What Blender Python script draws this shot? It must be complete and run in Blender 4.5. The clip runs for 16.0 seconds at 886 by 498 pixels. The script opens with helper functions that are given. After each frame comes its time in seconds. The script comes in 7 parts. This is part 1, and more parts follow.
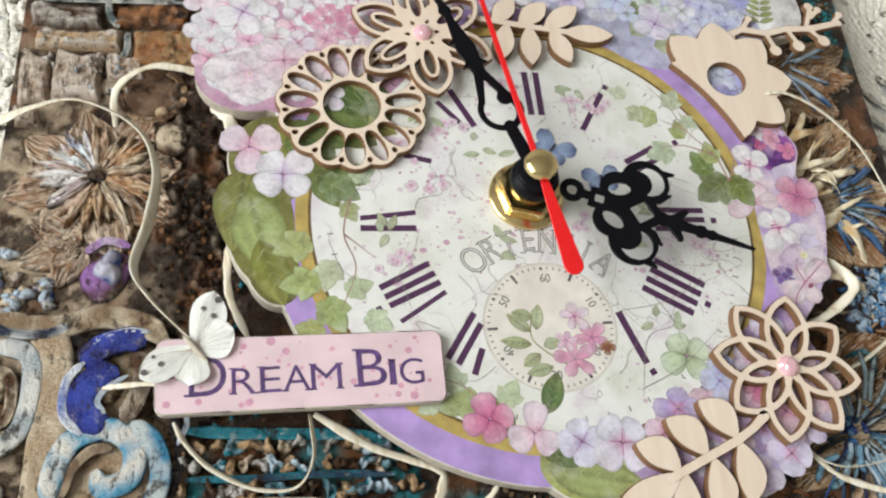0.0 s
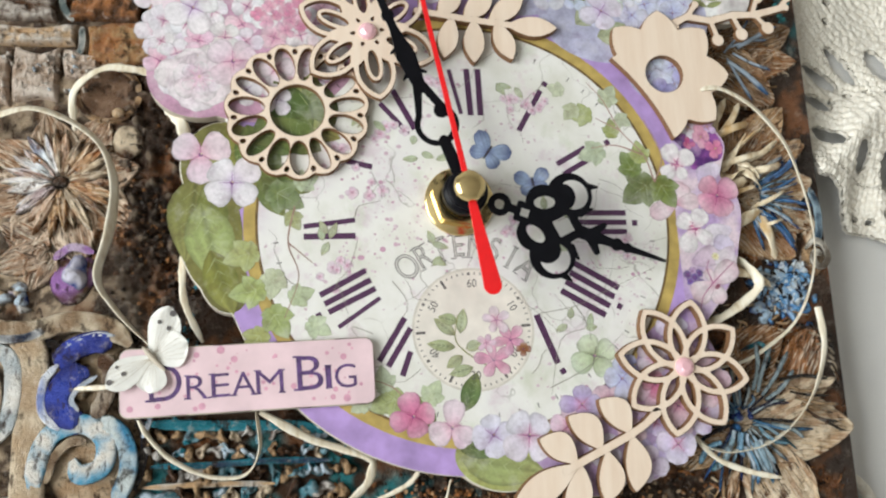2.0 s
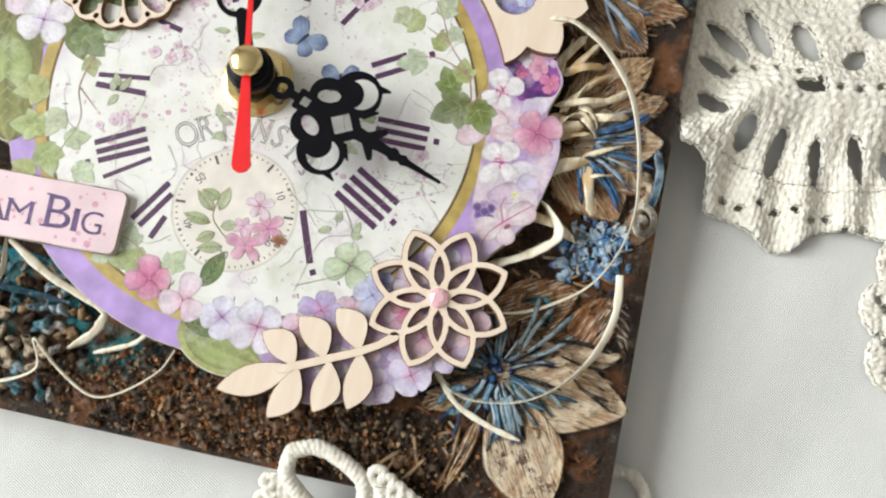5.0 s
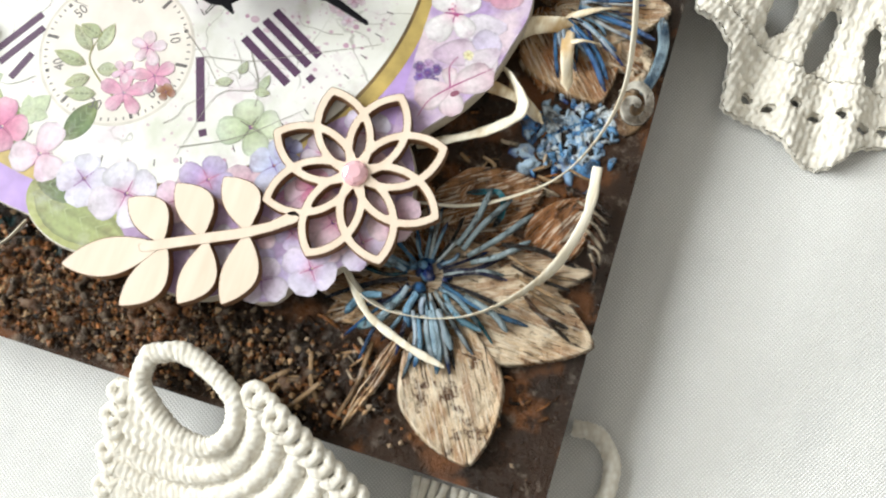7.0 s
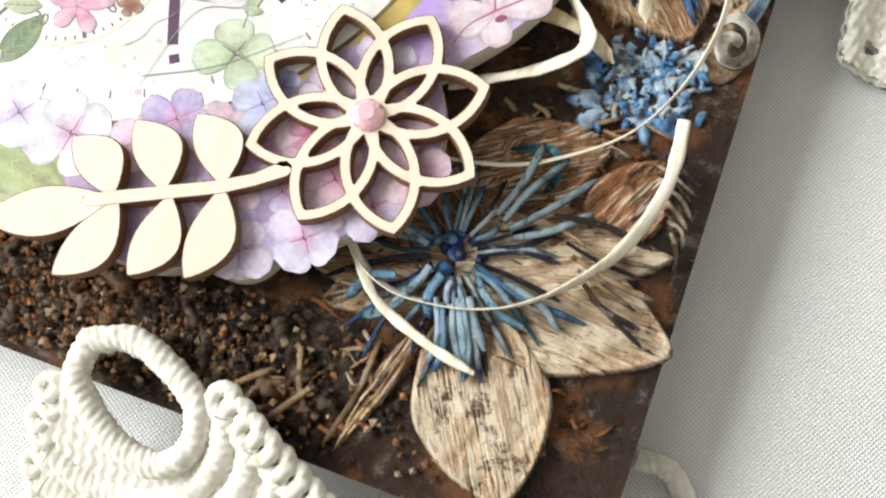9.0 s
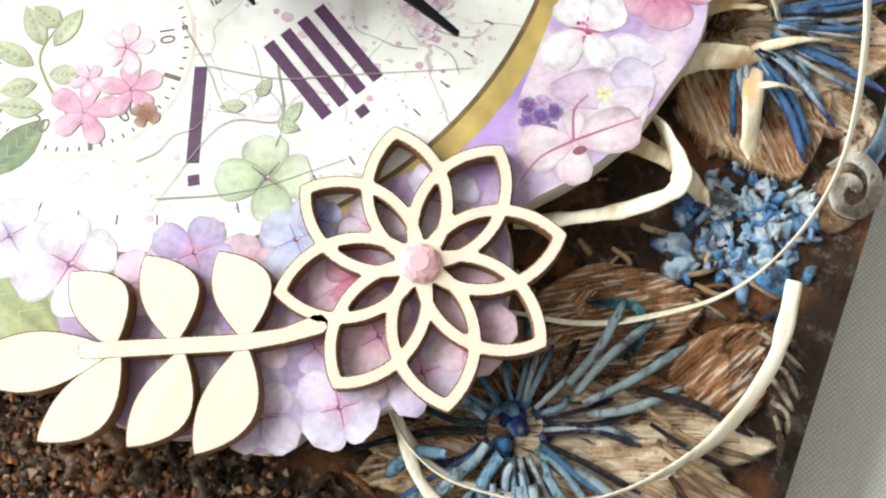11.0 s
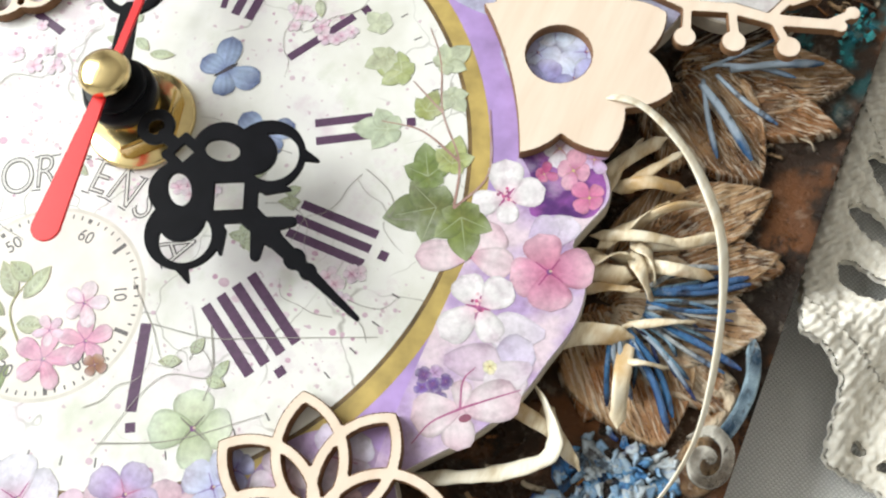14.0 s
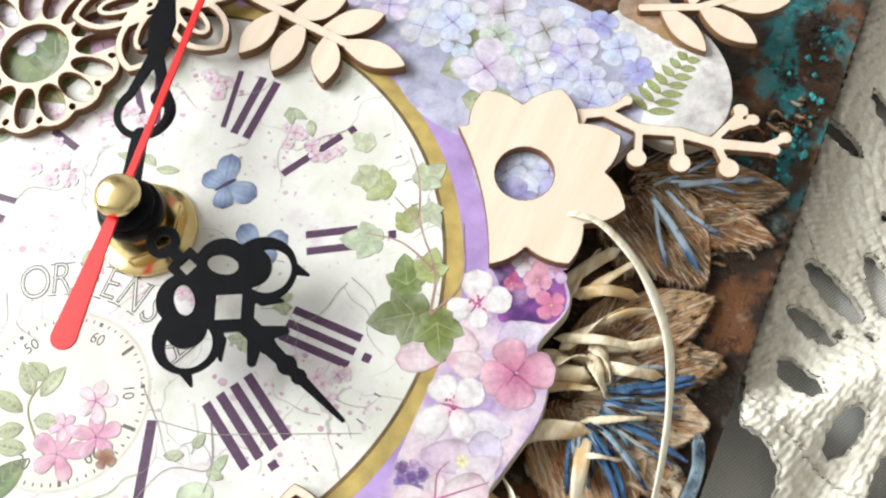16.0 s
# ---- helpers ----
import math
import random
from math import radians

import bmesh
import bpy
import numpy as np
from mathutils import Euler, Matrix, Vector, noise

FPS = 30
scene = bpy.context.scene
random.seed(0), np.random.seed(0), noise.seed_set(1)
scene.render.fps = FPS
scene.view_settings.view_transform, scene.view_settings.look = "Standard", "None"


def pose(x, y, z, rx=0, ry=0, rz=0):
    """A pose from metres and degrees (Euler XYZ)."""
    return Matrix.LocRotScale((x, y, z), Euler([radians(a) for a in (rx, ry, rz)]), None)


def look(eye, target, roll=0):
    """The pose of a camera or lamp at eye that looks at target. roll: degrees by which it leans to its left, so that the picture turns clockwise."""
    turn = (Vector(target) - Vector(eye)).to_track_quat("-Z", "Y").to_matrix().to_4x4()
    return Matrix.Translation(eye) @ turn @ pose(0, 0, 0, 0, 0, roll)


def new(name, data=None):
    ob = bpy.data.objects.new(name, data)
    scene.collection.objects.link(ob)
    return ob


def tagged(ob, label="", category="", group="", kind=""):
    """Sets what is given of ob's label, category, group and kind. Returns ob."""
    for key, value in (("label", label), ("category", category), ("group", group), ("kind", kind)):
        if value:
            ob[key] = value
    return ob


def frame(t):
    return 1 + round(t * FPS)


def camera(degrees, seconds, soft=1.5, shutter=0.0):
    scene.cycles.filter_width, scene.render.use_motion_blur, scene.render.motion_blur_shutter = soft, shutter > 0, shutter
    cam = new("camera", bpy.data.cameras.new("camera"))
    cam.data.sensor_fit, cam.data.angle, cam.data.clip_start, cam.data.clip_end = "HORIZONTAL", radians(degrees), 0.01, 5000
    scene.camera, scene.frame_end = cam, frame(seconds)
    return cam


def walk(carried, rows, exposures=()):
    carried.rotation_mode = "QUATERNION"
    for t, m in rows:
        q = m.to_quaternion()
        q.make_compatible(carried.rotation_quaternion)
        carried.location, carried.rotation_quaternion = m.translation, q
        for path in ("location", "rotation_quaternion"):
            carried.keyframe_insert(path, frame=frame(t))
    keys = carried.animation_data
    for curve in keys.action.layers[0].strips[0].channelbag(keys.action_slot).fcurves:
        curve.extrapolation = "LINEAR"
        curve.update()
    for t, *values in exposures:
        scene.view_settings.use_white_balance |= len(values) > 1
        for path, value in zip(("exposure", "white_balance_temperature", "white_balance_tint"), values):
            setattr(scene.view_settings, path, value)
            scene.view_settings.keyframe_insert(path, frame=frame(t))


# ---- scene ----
# Lengths are in millimetres up to MM; the world is in metres, its origin at the middle of the dial.
MM = 0.001
cam = camera(51.98, 16.0, soft=2.2)
# seconds, place in metres, turn in degrees
PATH = [
    (0.0, -0.0697, -0.1155, 0.2159, 26.31, -9.19, -3.90),
    (0.5, -0.0687, -0.0919, 0.2356, 22.89, -9.43, -4.15),
    (1.0, -0.0679, -0.0772, 0.2471, 19.72, -9.13, -4.19),
    (1.5, -0.0609, -0.0754, 0.2539, 15.85, -8.79, -3.98),
    (2.0, -0.0526, -0.0656, 0.2612, 12.64, -9.08, -2.38),
    (2.5, -0.0297, -0.0622, 0.2739, 9.87, -7.74, -0.08),
    (3.0, -0.0086, -0.0597, 0.2806, 7.09, -7.14, 3.02),
    (5.5, 0.0819, -0.0818, 0.2378, 10.82, 0.73, 13.79),
    (6.0, 0.0919, -0.0898, 0.2163, 11.49, 1.11, 15.25),
    (6.5, 0.0996, -0.0950, 0.2055, 11.66, 1.56, 16.46),
    (7.0, 0.1070, -0.0919, 0.1907, 12.28, 2.87, 17.39),
    (7.5, 0.1074, -0.0914, 0.1785, 12.94, 3.10, 18.14),
    (8.0, 0.1049, -0.0927, 0.1673, 13.21, 3.23, 18.82),
    (10.5, 0.0900, -0.0761, 0.1236, 12.81, 3.81, 21.52),
    (11.0, 0.0833, -0.0685, 0.1260, 14.30, 3.34, 22.19),
    (11.5, 0.0847, -0.0614, 0.1301, 14.88, 3.64, 22.64),
    (12.0, 0.0863, -0.0566, 0.1355, 16.03, 3.69, 23.15),
    (12.5, 0.0901, -0.0529, 0.1403, 17.41, 3.66, 23.89),
    (13.0, 0.0919, -0.0479, 0.1445, 18.76, 3.75, 24.29),
    (13.5, 0.0938, -0.0452, 0.1461, 20.34, 4.16, 24.74),
    (14.0, 0.0950, -0.0407, 0.1517, 20.16, 4.24, 24.77),
    (14.5, 0.0961, -0.0411, 0.1573, 21.10, 4.47, 24.84),
    (15.0, 0.0989, -0.0395, 0.1639, 21.78, 4.05, 24.66),
    (15.5, 0.1009, -0.0375, 0.1715, 22.32, 4.04, 24.73),
    (16.0, 0.0962, -0.0342, 0.1738, 22.56, 3.56, 24.47),
]
walk(cam, [(row[0], pose(*row[1:])) for row in PATH],
     exposures=[(0.0, -0.44), (3.0, -0.39), (5.5, -0.17), (7.0, 0.03), (8.0, 0.08), (10.5, 0.21), (13.0, 0.0), (16.0, 0.08)])

# ---- light ----
world = bpy.data.worlds.new("world")
scene.world = world
world.use_nodes = True
sky = world.node_tree.nodes.new("ShaderNodeTexSky")
sky.sky_type, sky.sun_disc = "NISHITA", False
sky.sun_elevation, sky.sun_rotation = radians(40), radians(270)
world.node_tree.links.new(sky.outputs[0], world.node_tree.nodes["Background"].inputs[0])
world.node_tree.nodes["Background"].inputs[1].default_value = 0.1

day = bpy.data.lights.new("window_daylight", "AREA")
day.shape, day.size, day.size_y, day.energy, day.color = "RECTANGLE", 1.5, 1.1, 74.0, (0.955, 1.0, 0.985)
new("window_daylight", day).matrix_world = look((-1.58, -0.15, 1.14), (0, 0, 0.0))


# ---- materials ----
class Nodes:
    """A short hand for node materials."""

    def __init__(self, name):
        self.mat = bpy.data.materials.new(name)
        self.mat.use_nodes = True
        self.tree = self.mat.node_tree
        self.bsdf = self.tree.nodes["Principled BSDF"]

    def add(self, kind, **inputs):
        node = self.tree.nodes.new(kind)
        for key, value in inputs.items():
            self.put(node, key.replace("_", " "), value)
        return node

    def put(self, node, key, value):
        if isinstance(value, bpy.types.NodeSocket):
            self.tree.links.new(value, node.inputs[key])
        else:
            node.inputs[key].default_value = value

    def coords(self, scale=(1, 1, 1)):
        c = self.tree.nodes.new("ShaderNodeTexCoord")
        m = self.add("ShaderNodeMapping", Scale=scale)
        self.tree.links.new(c.outputs["Object"], m.inputs["Vector"])
        return m.outputs[0]

    def noise(self, scale, detail=4.0, rough=0.55, stretch=(1, 1, 1)):
        return self.add("ShaderNodeTexNoise", Vector=self.coords(stretch), Scale=scale, Detail=detail, Roughness=rough).outputs["Fac"]

    def ramp(self, fac, *stops):
        r = self.tree.nodes.new("ShaderNodeValToRGB")
        while len(r.color_ramp.elements) < len(stops):
            r.color_ramp.elements.new(0.5)
        for e, (p, c) in zip(r.color_ramp.elements, stops):
            e.position, e.color = p, (*c, 1) if isinstance(c, tuple) else (c, c, c, 1)
        self.tree.links.new(fac, r.inputs[0])
        return r.outputs[0]

    def mix(self, fac, a, b, kind="MIX"):
        m = self.tree.nodes.new("ShaderNodeMix")
        m.data_type, m.blend_type = "RGBA", kind
        for key, value in ((0, fac), (6, a), (7, b)):
            if isinstance(value, bpy.types.NodeSocket):
                self.tree.links.new(value, m.inputs[key])
            else:
                m.inputs[key].default_value = (*value, 1) if isinstance(value, tuple) else value
        return m.outputs[2]

    def attr(self, name="col"):
        a = self.tree.nodes.new("ShaderNodeAttribute")
        a.attribute_name = name
        return a.outputs["Color"]

    def bump(self, height, strength, distance):
        b = self.add("ShaderNodeBump", Height=height, Strength=strength, Distance=distance)
        self.put(self.bsdf, "Normal", b.outputs[0])

    def done(self, color, rough=0.5, metal=0.0, **more):
        self.put(self.bsdf, "Base Color", (*color, 1) if isinstance(color, tuple) else color)
        self.put(self.bsdf, "Roughness", rough)
        self.put(self.bsdf, "Metallic", metal)
        for key, value in more.items():
            self.put(self.bsdf, key.replace("_", " "), value)
        return self.mat


def plain(name, color, rough=0.5, metal=0.0, vary=0.12, scale=300.0, bump=0.15, shine=0.5):
    n = Nodes(name)
    f = n.noise(scale)
    dark = tuple(c * (1 - vary) for c in color)
    light = tuple(min(1.0, c * (1 + vary)) for c in color)
    if bump:
        n.bump(f, bump, 0.0003)
    return n.done(n.ramp(f, (0.3, dark), (0.7, light)), rough, metal, Specular_IOR_Level=shine)


def print_material():
    """Printed watercolour: ink colours from the mesh, with blooms, pigment grain and a canvas weave."""
    n = Nodes("printed_paper")
    f, g, b = n.noise(900, 3), n.noise(190, 5, 0.65), n.noise(95, 5, 0.7)
    c = n.mix(1.0, n.attr(), n.ramp(f, (0.3, 0.80), (0.7, 1.0)), "MULTIPLY")
    c = n.mix(1.0, c, n.ramp(g, (0.34, (0.80, 0.74, 0.78)), (0.48, 1.0)), "MULTIPLY")
    c = n.mix(n.ramp(b, (0.52, 0.0), (0.68, 0.22)), c, (0.80, 0.77, 0.77))
    n.bump(n.noise(2200, 2), 0.10, 0.0002)
    return n.done(c, 0.4)


def dial_material():
    """Off-white paper with lilac and rosy clouds, specks and fine crackle lines."""
    n = Nodes("dial_paper")
    cloud, blot, speck = n.noise(38, 5), n.noise(75, 6, 0.7), n.noise(520, 2)
    c = n.ramp(cloud, (0.35, (0.66, 0.65, 0.59)), (0.5, (0.775, 0.765, 0.735)), (0.68, (0.69, 0.655, 0.675)))
    c = n.mix(n.ramp(blot, (0.54, 0.0), (0.66, 0.42)), c, (0.58, 0.42, 0.50))
    green = n.noise(55, 5, 0.65, (1.3, 1, 2))
    c = n.mix(n.ramp(green, (0.55, 0.0), (0.68, 0.45)), c, (0.50, 0.54, 0.40))
    c = n.mix(n.ramp(speck, (0.69, 0.0), (0.71, 0.55)), c, (0.42, 0.22, 0.32))
    cells = n.tree.nodes.new("ShaderNodeTexVoronoi")
    cells.feature = "DISTANCE_TO_EDGE"
    warp = n.add("ShaderNodeTexNoise", Vector=n.coords(), Scale=60.0, Detail=3.0)
    bent = n.mix(0.018, n.coords(), warp.outputs["Color"], "ADD")
    n.put(cells, "Vector", bent)
    n.put(cells, "Scale", 55.0)
    line = n.ramp(cells.outputs["Distance"], (0.0, 1.0), (0.012, 0.0))
    where = n.ramp(n.noise(22, 3), (0.5, 0.0), (0.56, 0.75))
    mask = n.mix(1.0, line, where, "MULTIPLY")
    c = n.mix(mask, c, (0.27, 0.25, 0.22))
    n.bump(n.noise(1200, 2), 0.05, 0.0002)
    return n.done(c, 0.4)


def patina_material(name="patina", gloss=0.24, stain=0.8, pale=0.3, wear=(0.72, 0.62, 0.50)):
    """Varnished plaster: dry-brushed colours from the mesh, near-black in the pits, crests rubbed pale."""
    n = Nodes(name)
    fine, broad, streak = n.noise(1300, 5, 0.7), n.noise(150, 6, 0.65), n.noise(480, 5, 0.62, (1, 0.35, 1))
    c = n.mix(n.ramp(broad, (0.36, stain), (0.43, 0.0)), n.attr(), (0.020, 0.009, 0.004))
    c = n.mix(n.ramp(streak, (0.34, stain), (0.41, 0.0)), c, (0.035, 0.014, 0.006))
    c = n.mix(n.ramp(n.noise(300, 6, 0.7), (0.58, 0.0), (0.65, pale)), c, wear)
    c = n.mix(n.ramp(fine, (0.63, 0.0), (0.70, pale)), c, wear)
    n.bump(n.mix(0.4, n.mix(0.5, broad, streak), fine), 1.0, 0.0026)
    return n.done(c, n.ramp(broad, (0.3, gloss - 0.08), (0.7, gloss + 0.12)), Specular_IOR_Level=0.4)


def petal_material():
    """Fluted plaster: fine striations along the petal, rubbed with umber, worn to cream on the crests."""
    n = Nodes("fluted_plaster")
    a = n.tree.nodes.new("ShaderNodeAttribute")
    a.attribute_name = "grain"

    def along(scale, detail, rough):
        m = n.add("ShaderNodeMapping", Vector=a.outputs["Vector"], Scale=scale)
        return n.add("ShaderNodeTexNoise", Vector=m.outputs[0], Scale=1.0, Detail=detail, Roughness=rough).outputs["Fac"]

    hair, band = along((0.16, 1.9, 1.0), 5.0, 0.6), along((0.10, 0.42, 1.0), 4.0, 0.6)
    spot, fine = n.noise(210, 6, 0.7), n.noise(1500, 4, 0.7)
    c = n.mix(n.ramp(band, (0.49, 0.0), (0.58, 0.62)), n.attr(), (0.31, 0.135, 0.048))
    c = n.mix(n.ramp(spot, (0.36, 0.95), (0.43, 0.0)), c, (0.085, 0.030, 0.010))
    c = n.mix(n.ramp(hair, (0.36, 0.95), (0.42, 0.0)), c, (0.022, 0.009, 0.004))
    c = n.mix(n.ramp(hair, (0.53, 0.0), (0.60, 0.6)), c, (0.80, 0.70, 0.56))
    c = n.mix(n.ramp(fine, (0.60, 0.0), (0.70, 0.5)), c, (0.70, 0.62, 0.52))
    n.bump(n.mix(0.3, n.mix(0.4, hair, spot), fine), 1.0, 0.0018)
    return n.done(c, n.ramp(spot, (0.35, 0.16), (0.65, 0.36)), Specular_IOR_Level=0.45)


def wood_material():
    n = Nodes("birch_plywood")
    grain = n.noise(260, 5, 0.6, (1, 0.12, 1))
    soft = n.noise(60, 3)
    c = n.ramp(grain, (0.3, (0.74, 0.585, 0.46)), (0.7, (0.83, 0.70, 0.58)))
    c = n.mix(n.ramp(soft, (0.4, 0.0), (0.7, 0.3)), c, (0.77, 0.60, 0.47))
    n.bump(grain, 0.12, 0.0003)
    return n.done(c, 0.55)


def cloth_material():
    n = Nodes("white_linen")
    waves = []
    for axis in ("X", "Y"):
        w = n.tree.nodes.new("ShaderNodeTexWave")
        w.bands_direction = axis
        turned = n.add("ShaderNodeMapping", Vector=n.coords(), Rotation=(0, 0, 0.55))
        n.put(w, "Vector", turned.outputs[0])
        n.put(w, "Scale", 470.0)
        n.put(w, "Distortion", 2.0)
        n.put(w, "Detail", 2.0)
        n.put(w, "Detail Scale", 1.5)
        waves.append(w.outputs["Fac"])
    weave = n.mix(1.0, waves[0], waves[1], "MULTIPLY")
    slub = n.noise(90, 4, 0.6, (1, 0.1, 1))
    c = n.ramp(weave, (0.0, (0.66, 0.65, 0.635)), (0.40, (0.91, 0.905, 0.89)))
    c = n.mix(n.ramp(slub, (0.4, 0.0), (0.7, 0.25)), c, (0.70, 0.68, 0.64))
    c = n.mix(n.ramp(n.noise(24, 6, 0.65), (0.42, 0.0), (0.62, 0.42)), c, (0.66, 0.65, 0.63))
    c = n.mix(n.ramp(n.noise(70, 5, 0.6, (1, 0.4, 1)), (0.5, 0.0), (0.7, 0.30)), c, (0.60, 0.60, 0.61))
    n.bump(n.mix(0.6, weave, n.noise(45, 4, 0.6)), 0.5, 0.0014)
    return n.done(c, 0.9)


def yarn_material():
    n = Nodes("cotton_yarn")
    v = n.tree.nodes.new("ShaderNodeTexVoronoi")
    n.put(v, "Vector", n.coords((1, 0.7, 1)))
    n.put(v, "Scale", 900.0)
    f = n.noise(2600, 3)
    c = n.ramp(v.outputs["Distance"], (0.1, (0.85, 0.82, 0.75)), (0.8, (0.70, 0.65, 0.56)))
    n.bump(n.mix(0.4, v.outputs["Distance"], f), -1.0, 0.0008)
    return n.done(c, 1.0, Specular_IOR_Level=0.1)


def raffia_material():
    n = Nodes("raffia")
    f = n.noise(700, 4, 0.6, (1, 0.2, 0.4))
    c = n.ramp(f, (0.3, (0.60, 0.50, 0.35)), (0.5, (0.78, 0.71, 0.57)), (0.75, (0.86, 0.82, 0.72)))
    n.bump(f, 0.2, 0.0003)
    return n.done(c, 0.45)




def straw_material():
    """Stiff dried straw: cream with amber and brown stains and fine fibres."""
    n = Nodes("dried_straw")
    f, g = n.noise(600, 5, 0.6, (1, 0.3, 0.5)), n.noise(75, 4)
    c = n.ramp(f, (0.35, (0.56, 0.43, 0.26)), (0.55, (0.78, 0.68, 0.51)), (0.75, (0.84, 0.78, 0.65)))
    c = n.mix(n.ramp(g, (0.52, 0.0), (0.66, 0.8)), c, (0.50, 0.29, 0.09))
    c = n.mix(n.ramp(n.noise(140, 3), (0.62, 0.0), (0.72, 0.7)), c, (0.20, 0.10, 0.04))
    n.bump(f, 0.3, 0.0004)
    return n.done(c, 0.35)


STRAW = straw_material()
PRINT, DIAL, PATINA = print_material(), dial_material(), patina_material()
BARK = patina_material("bark_paste", 0.28, 0.9, 0.16)
PLASTER = patina_material("worn_plaster", 0.20, 0.7, 0.2, (0.70, 0.72, 0.72))
FLUTED = petal_material()
WOOD, LINEN, YARN, RAFFIA = wood_material(), cloth_material(), yarn_material(), raffia_material()
BURNT = plain("laser_burnt_edge", (0.20, 0.10, 0.045), 0.7)
PLUM = plain("plum_ink", (0.075, 0.025, 0.075), 0.5, vary=0.2, scale=900, bump=0.0)
INK = plain("grey_black_ink", (0.10, 0.09, 0.09), 0.5, vary=0.3, scale=900, bump=0.0)
BLACK = plain("black_lacquer", (0.006, 0.006, 0.008), 0.3, vary=0.2, bump=0.03, shine=0.1)
RED = plain("red_lacquer", (0.80, 0.012, 0.015), 0.35, vary=0.05, bump=0.0)
BRASS = plain("brass", (0.84, 0.66, 0.33), 0.2, 1.0, 0.06, 500, 0.05)
STEEL = plain("steel", (0.75, 0.73, 0.70), 0.25, 1.0, 0.06, 500, 0.05)
CARD = plain("greyboard_edge", (0.50, 0.44, 0.36), 0.8, scale=500)
PURPLE = plain("lilac_ink", (0.40, 0.27, 0.56), 0.42, vary=0.22, scale=120, bump=0.03)
GOLD = plain("ochre_ink", (0.44, 0.32, 0.10), 0.42, vary=0.28, scale=160, bump=0.03)
UMBER = plain("umber_ink", (0.14, 0.085, 0.03), 0.5, vary=0.5, scale=300, bump=0.0)
PINKCARD = plain("tag_paper", (0.76, 0.57, 0.61), 0.42, vary=0.10, scale=90, bump=0.03)
PINKSPOT = plain("rose_ink", (0.62, 0.32, 0.42), 0.5, vary=0.2, bump=0.0)
VIOLET = plain("violet_ink", (0.10, 0.05, 0.16), 0.5, vary=0.5, scale=500, bump=0.0)
PAPER = plain("white_paper", (0.80, 0.79, 0.75), 0.6, vary=0.08, scale=400, bump=0.05)
DARKWOOD = plain("dark_stained_wood", (0.055, 0.030, 0.018), 0.45, vary=0.5, scale=90, bump=0.2)
WALL = plain("wall_paint", (0.56, 0.548, 0.525), 0.8, scale=20)
FLOOR = plain("floor_boards", (0.35, 0.25, 0.16), 0.5, scale=15)
gem_nodes = Nodes("pink_rhinestone")
GEM = gem_nodes.done((0.98, 0.58, 0.65), 0.06, 0.3, Coat_Weight=1.0)


# ---- mesh tools (millimetres) ----
def link(name, verts, faces, mats, parent=None, colors=None, slots=None, smooth=False, label="", grain=None):
    """One mesh object; verts in millimetres; colors: one colour a vertex; grain: lengthwise and crosswise place."""
    me = bpy.data.meshes.new(name)
    me.from_pydata((np.asarray(verts, float) * MM).tolist(), [], [tuple(int(i) for i in f) for f in faces])
    for m in mats if isinstance(mats, (list, tuple)) else [mats]:
        me.materials.append(m)
    if slots is not None:
        me.polygons.foreach_set("material_index", np.asarray(slots, dtype=np.int32))
    if smooth:
        me.polygons.foreach_set("use_smooth", np.ones(len(me.polygons), dtype=bool))
    if colors is not None:
        a = me.color_attributes.new("col", "FLOAT_COLOR", "POINT")
        c = np.ones((len(verts), 4), dtype=np.float32)
        c[:, :3] = np.asarray(colors)[:, :3]
        a.data.foreach_set("color", c.ravel())
    if grain is not None:
        me.attributes.new("grain", "FLOAT_VECTOR", "POINT").data.foreach_set("vector", np.asarray(grain, dtype=np.float32).ravel())
    me.update()
    ob = new(name, me)
    if parent is not None:
        ob.parent = parent
    if label:
        tagged(ob, label)
    return ob


def part(name, bm, material, parent, label="", smooth=False):
    """Links a bmesh (millimetres) as one mesh under a thing or a part."""
    bm.normal_update()
    me = bpy.data.meshes.new(name)
    bmesh.ops.scale(bm, vec=(MM, MM, MM), verts=bm.verts)
    bm.to_mesh(me)
    bm.free()
    me.materials.append(material)
    if smooth:
        me.polygons.foreach_set("use_smooth", np.ones(len(me.polygons), dtype=bool))
    ob = new(name, me)
    ob.parent = parent
    if label:
        tagged(ob, label)
    return ob


def thing(name, label, category, group="", kind=""):
    return tagged(new(name), label, category, group, kind)


# signed distances, negative inside
def circle(x, y, cx, cy, r):
    return np.hypot(x - cx, y - cy) - r


def oval(x, y, cx, cy, a, b, deg=0.0):
    c, s = math.cos(radians(deg)), math.sin(radians(deg))
    u, v = (x - cx) * c + (y - cy) * s, -(x - cx) * s + (y - cy) * c
    k = np.hypot(u / a, v / b)
    return (k - 1) * min(a, b) * np.clip(k, 0.5, 3) / np.clip(np.hypot(u / a**2, v / b**2) * min(a, b) + 1e-6, 0.3, 3)


def rod(x, y, ax, ay, bx, by, ra, rb=None):
    rb = ra if rb is None else rb
    dx, dy = bx - ax, by - ay
    h = np.clip(((x - ax) * dx + (y - ay) * dy) / (dx * dx + dy * dy), 0, 1)
    return np.hypot(x - ax - h * dx, y - ay - h * dy) - (ra + (rb - ra) * h)


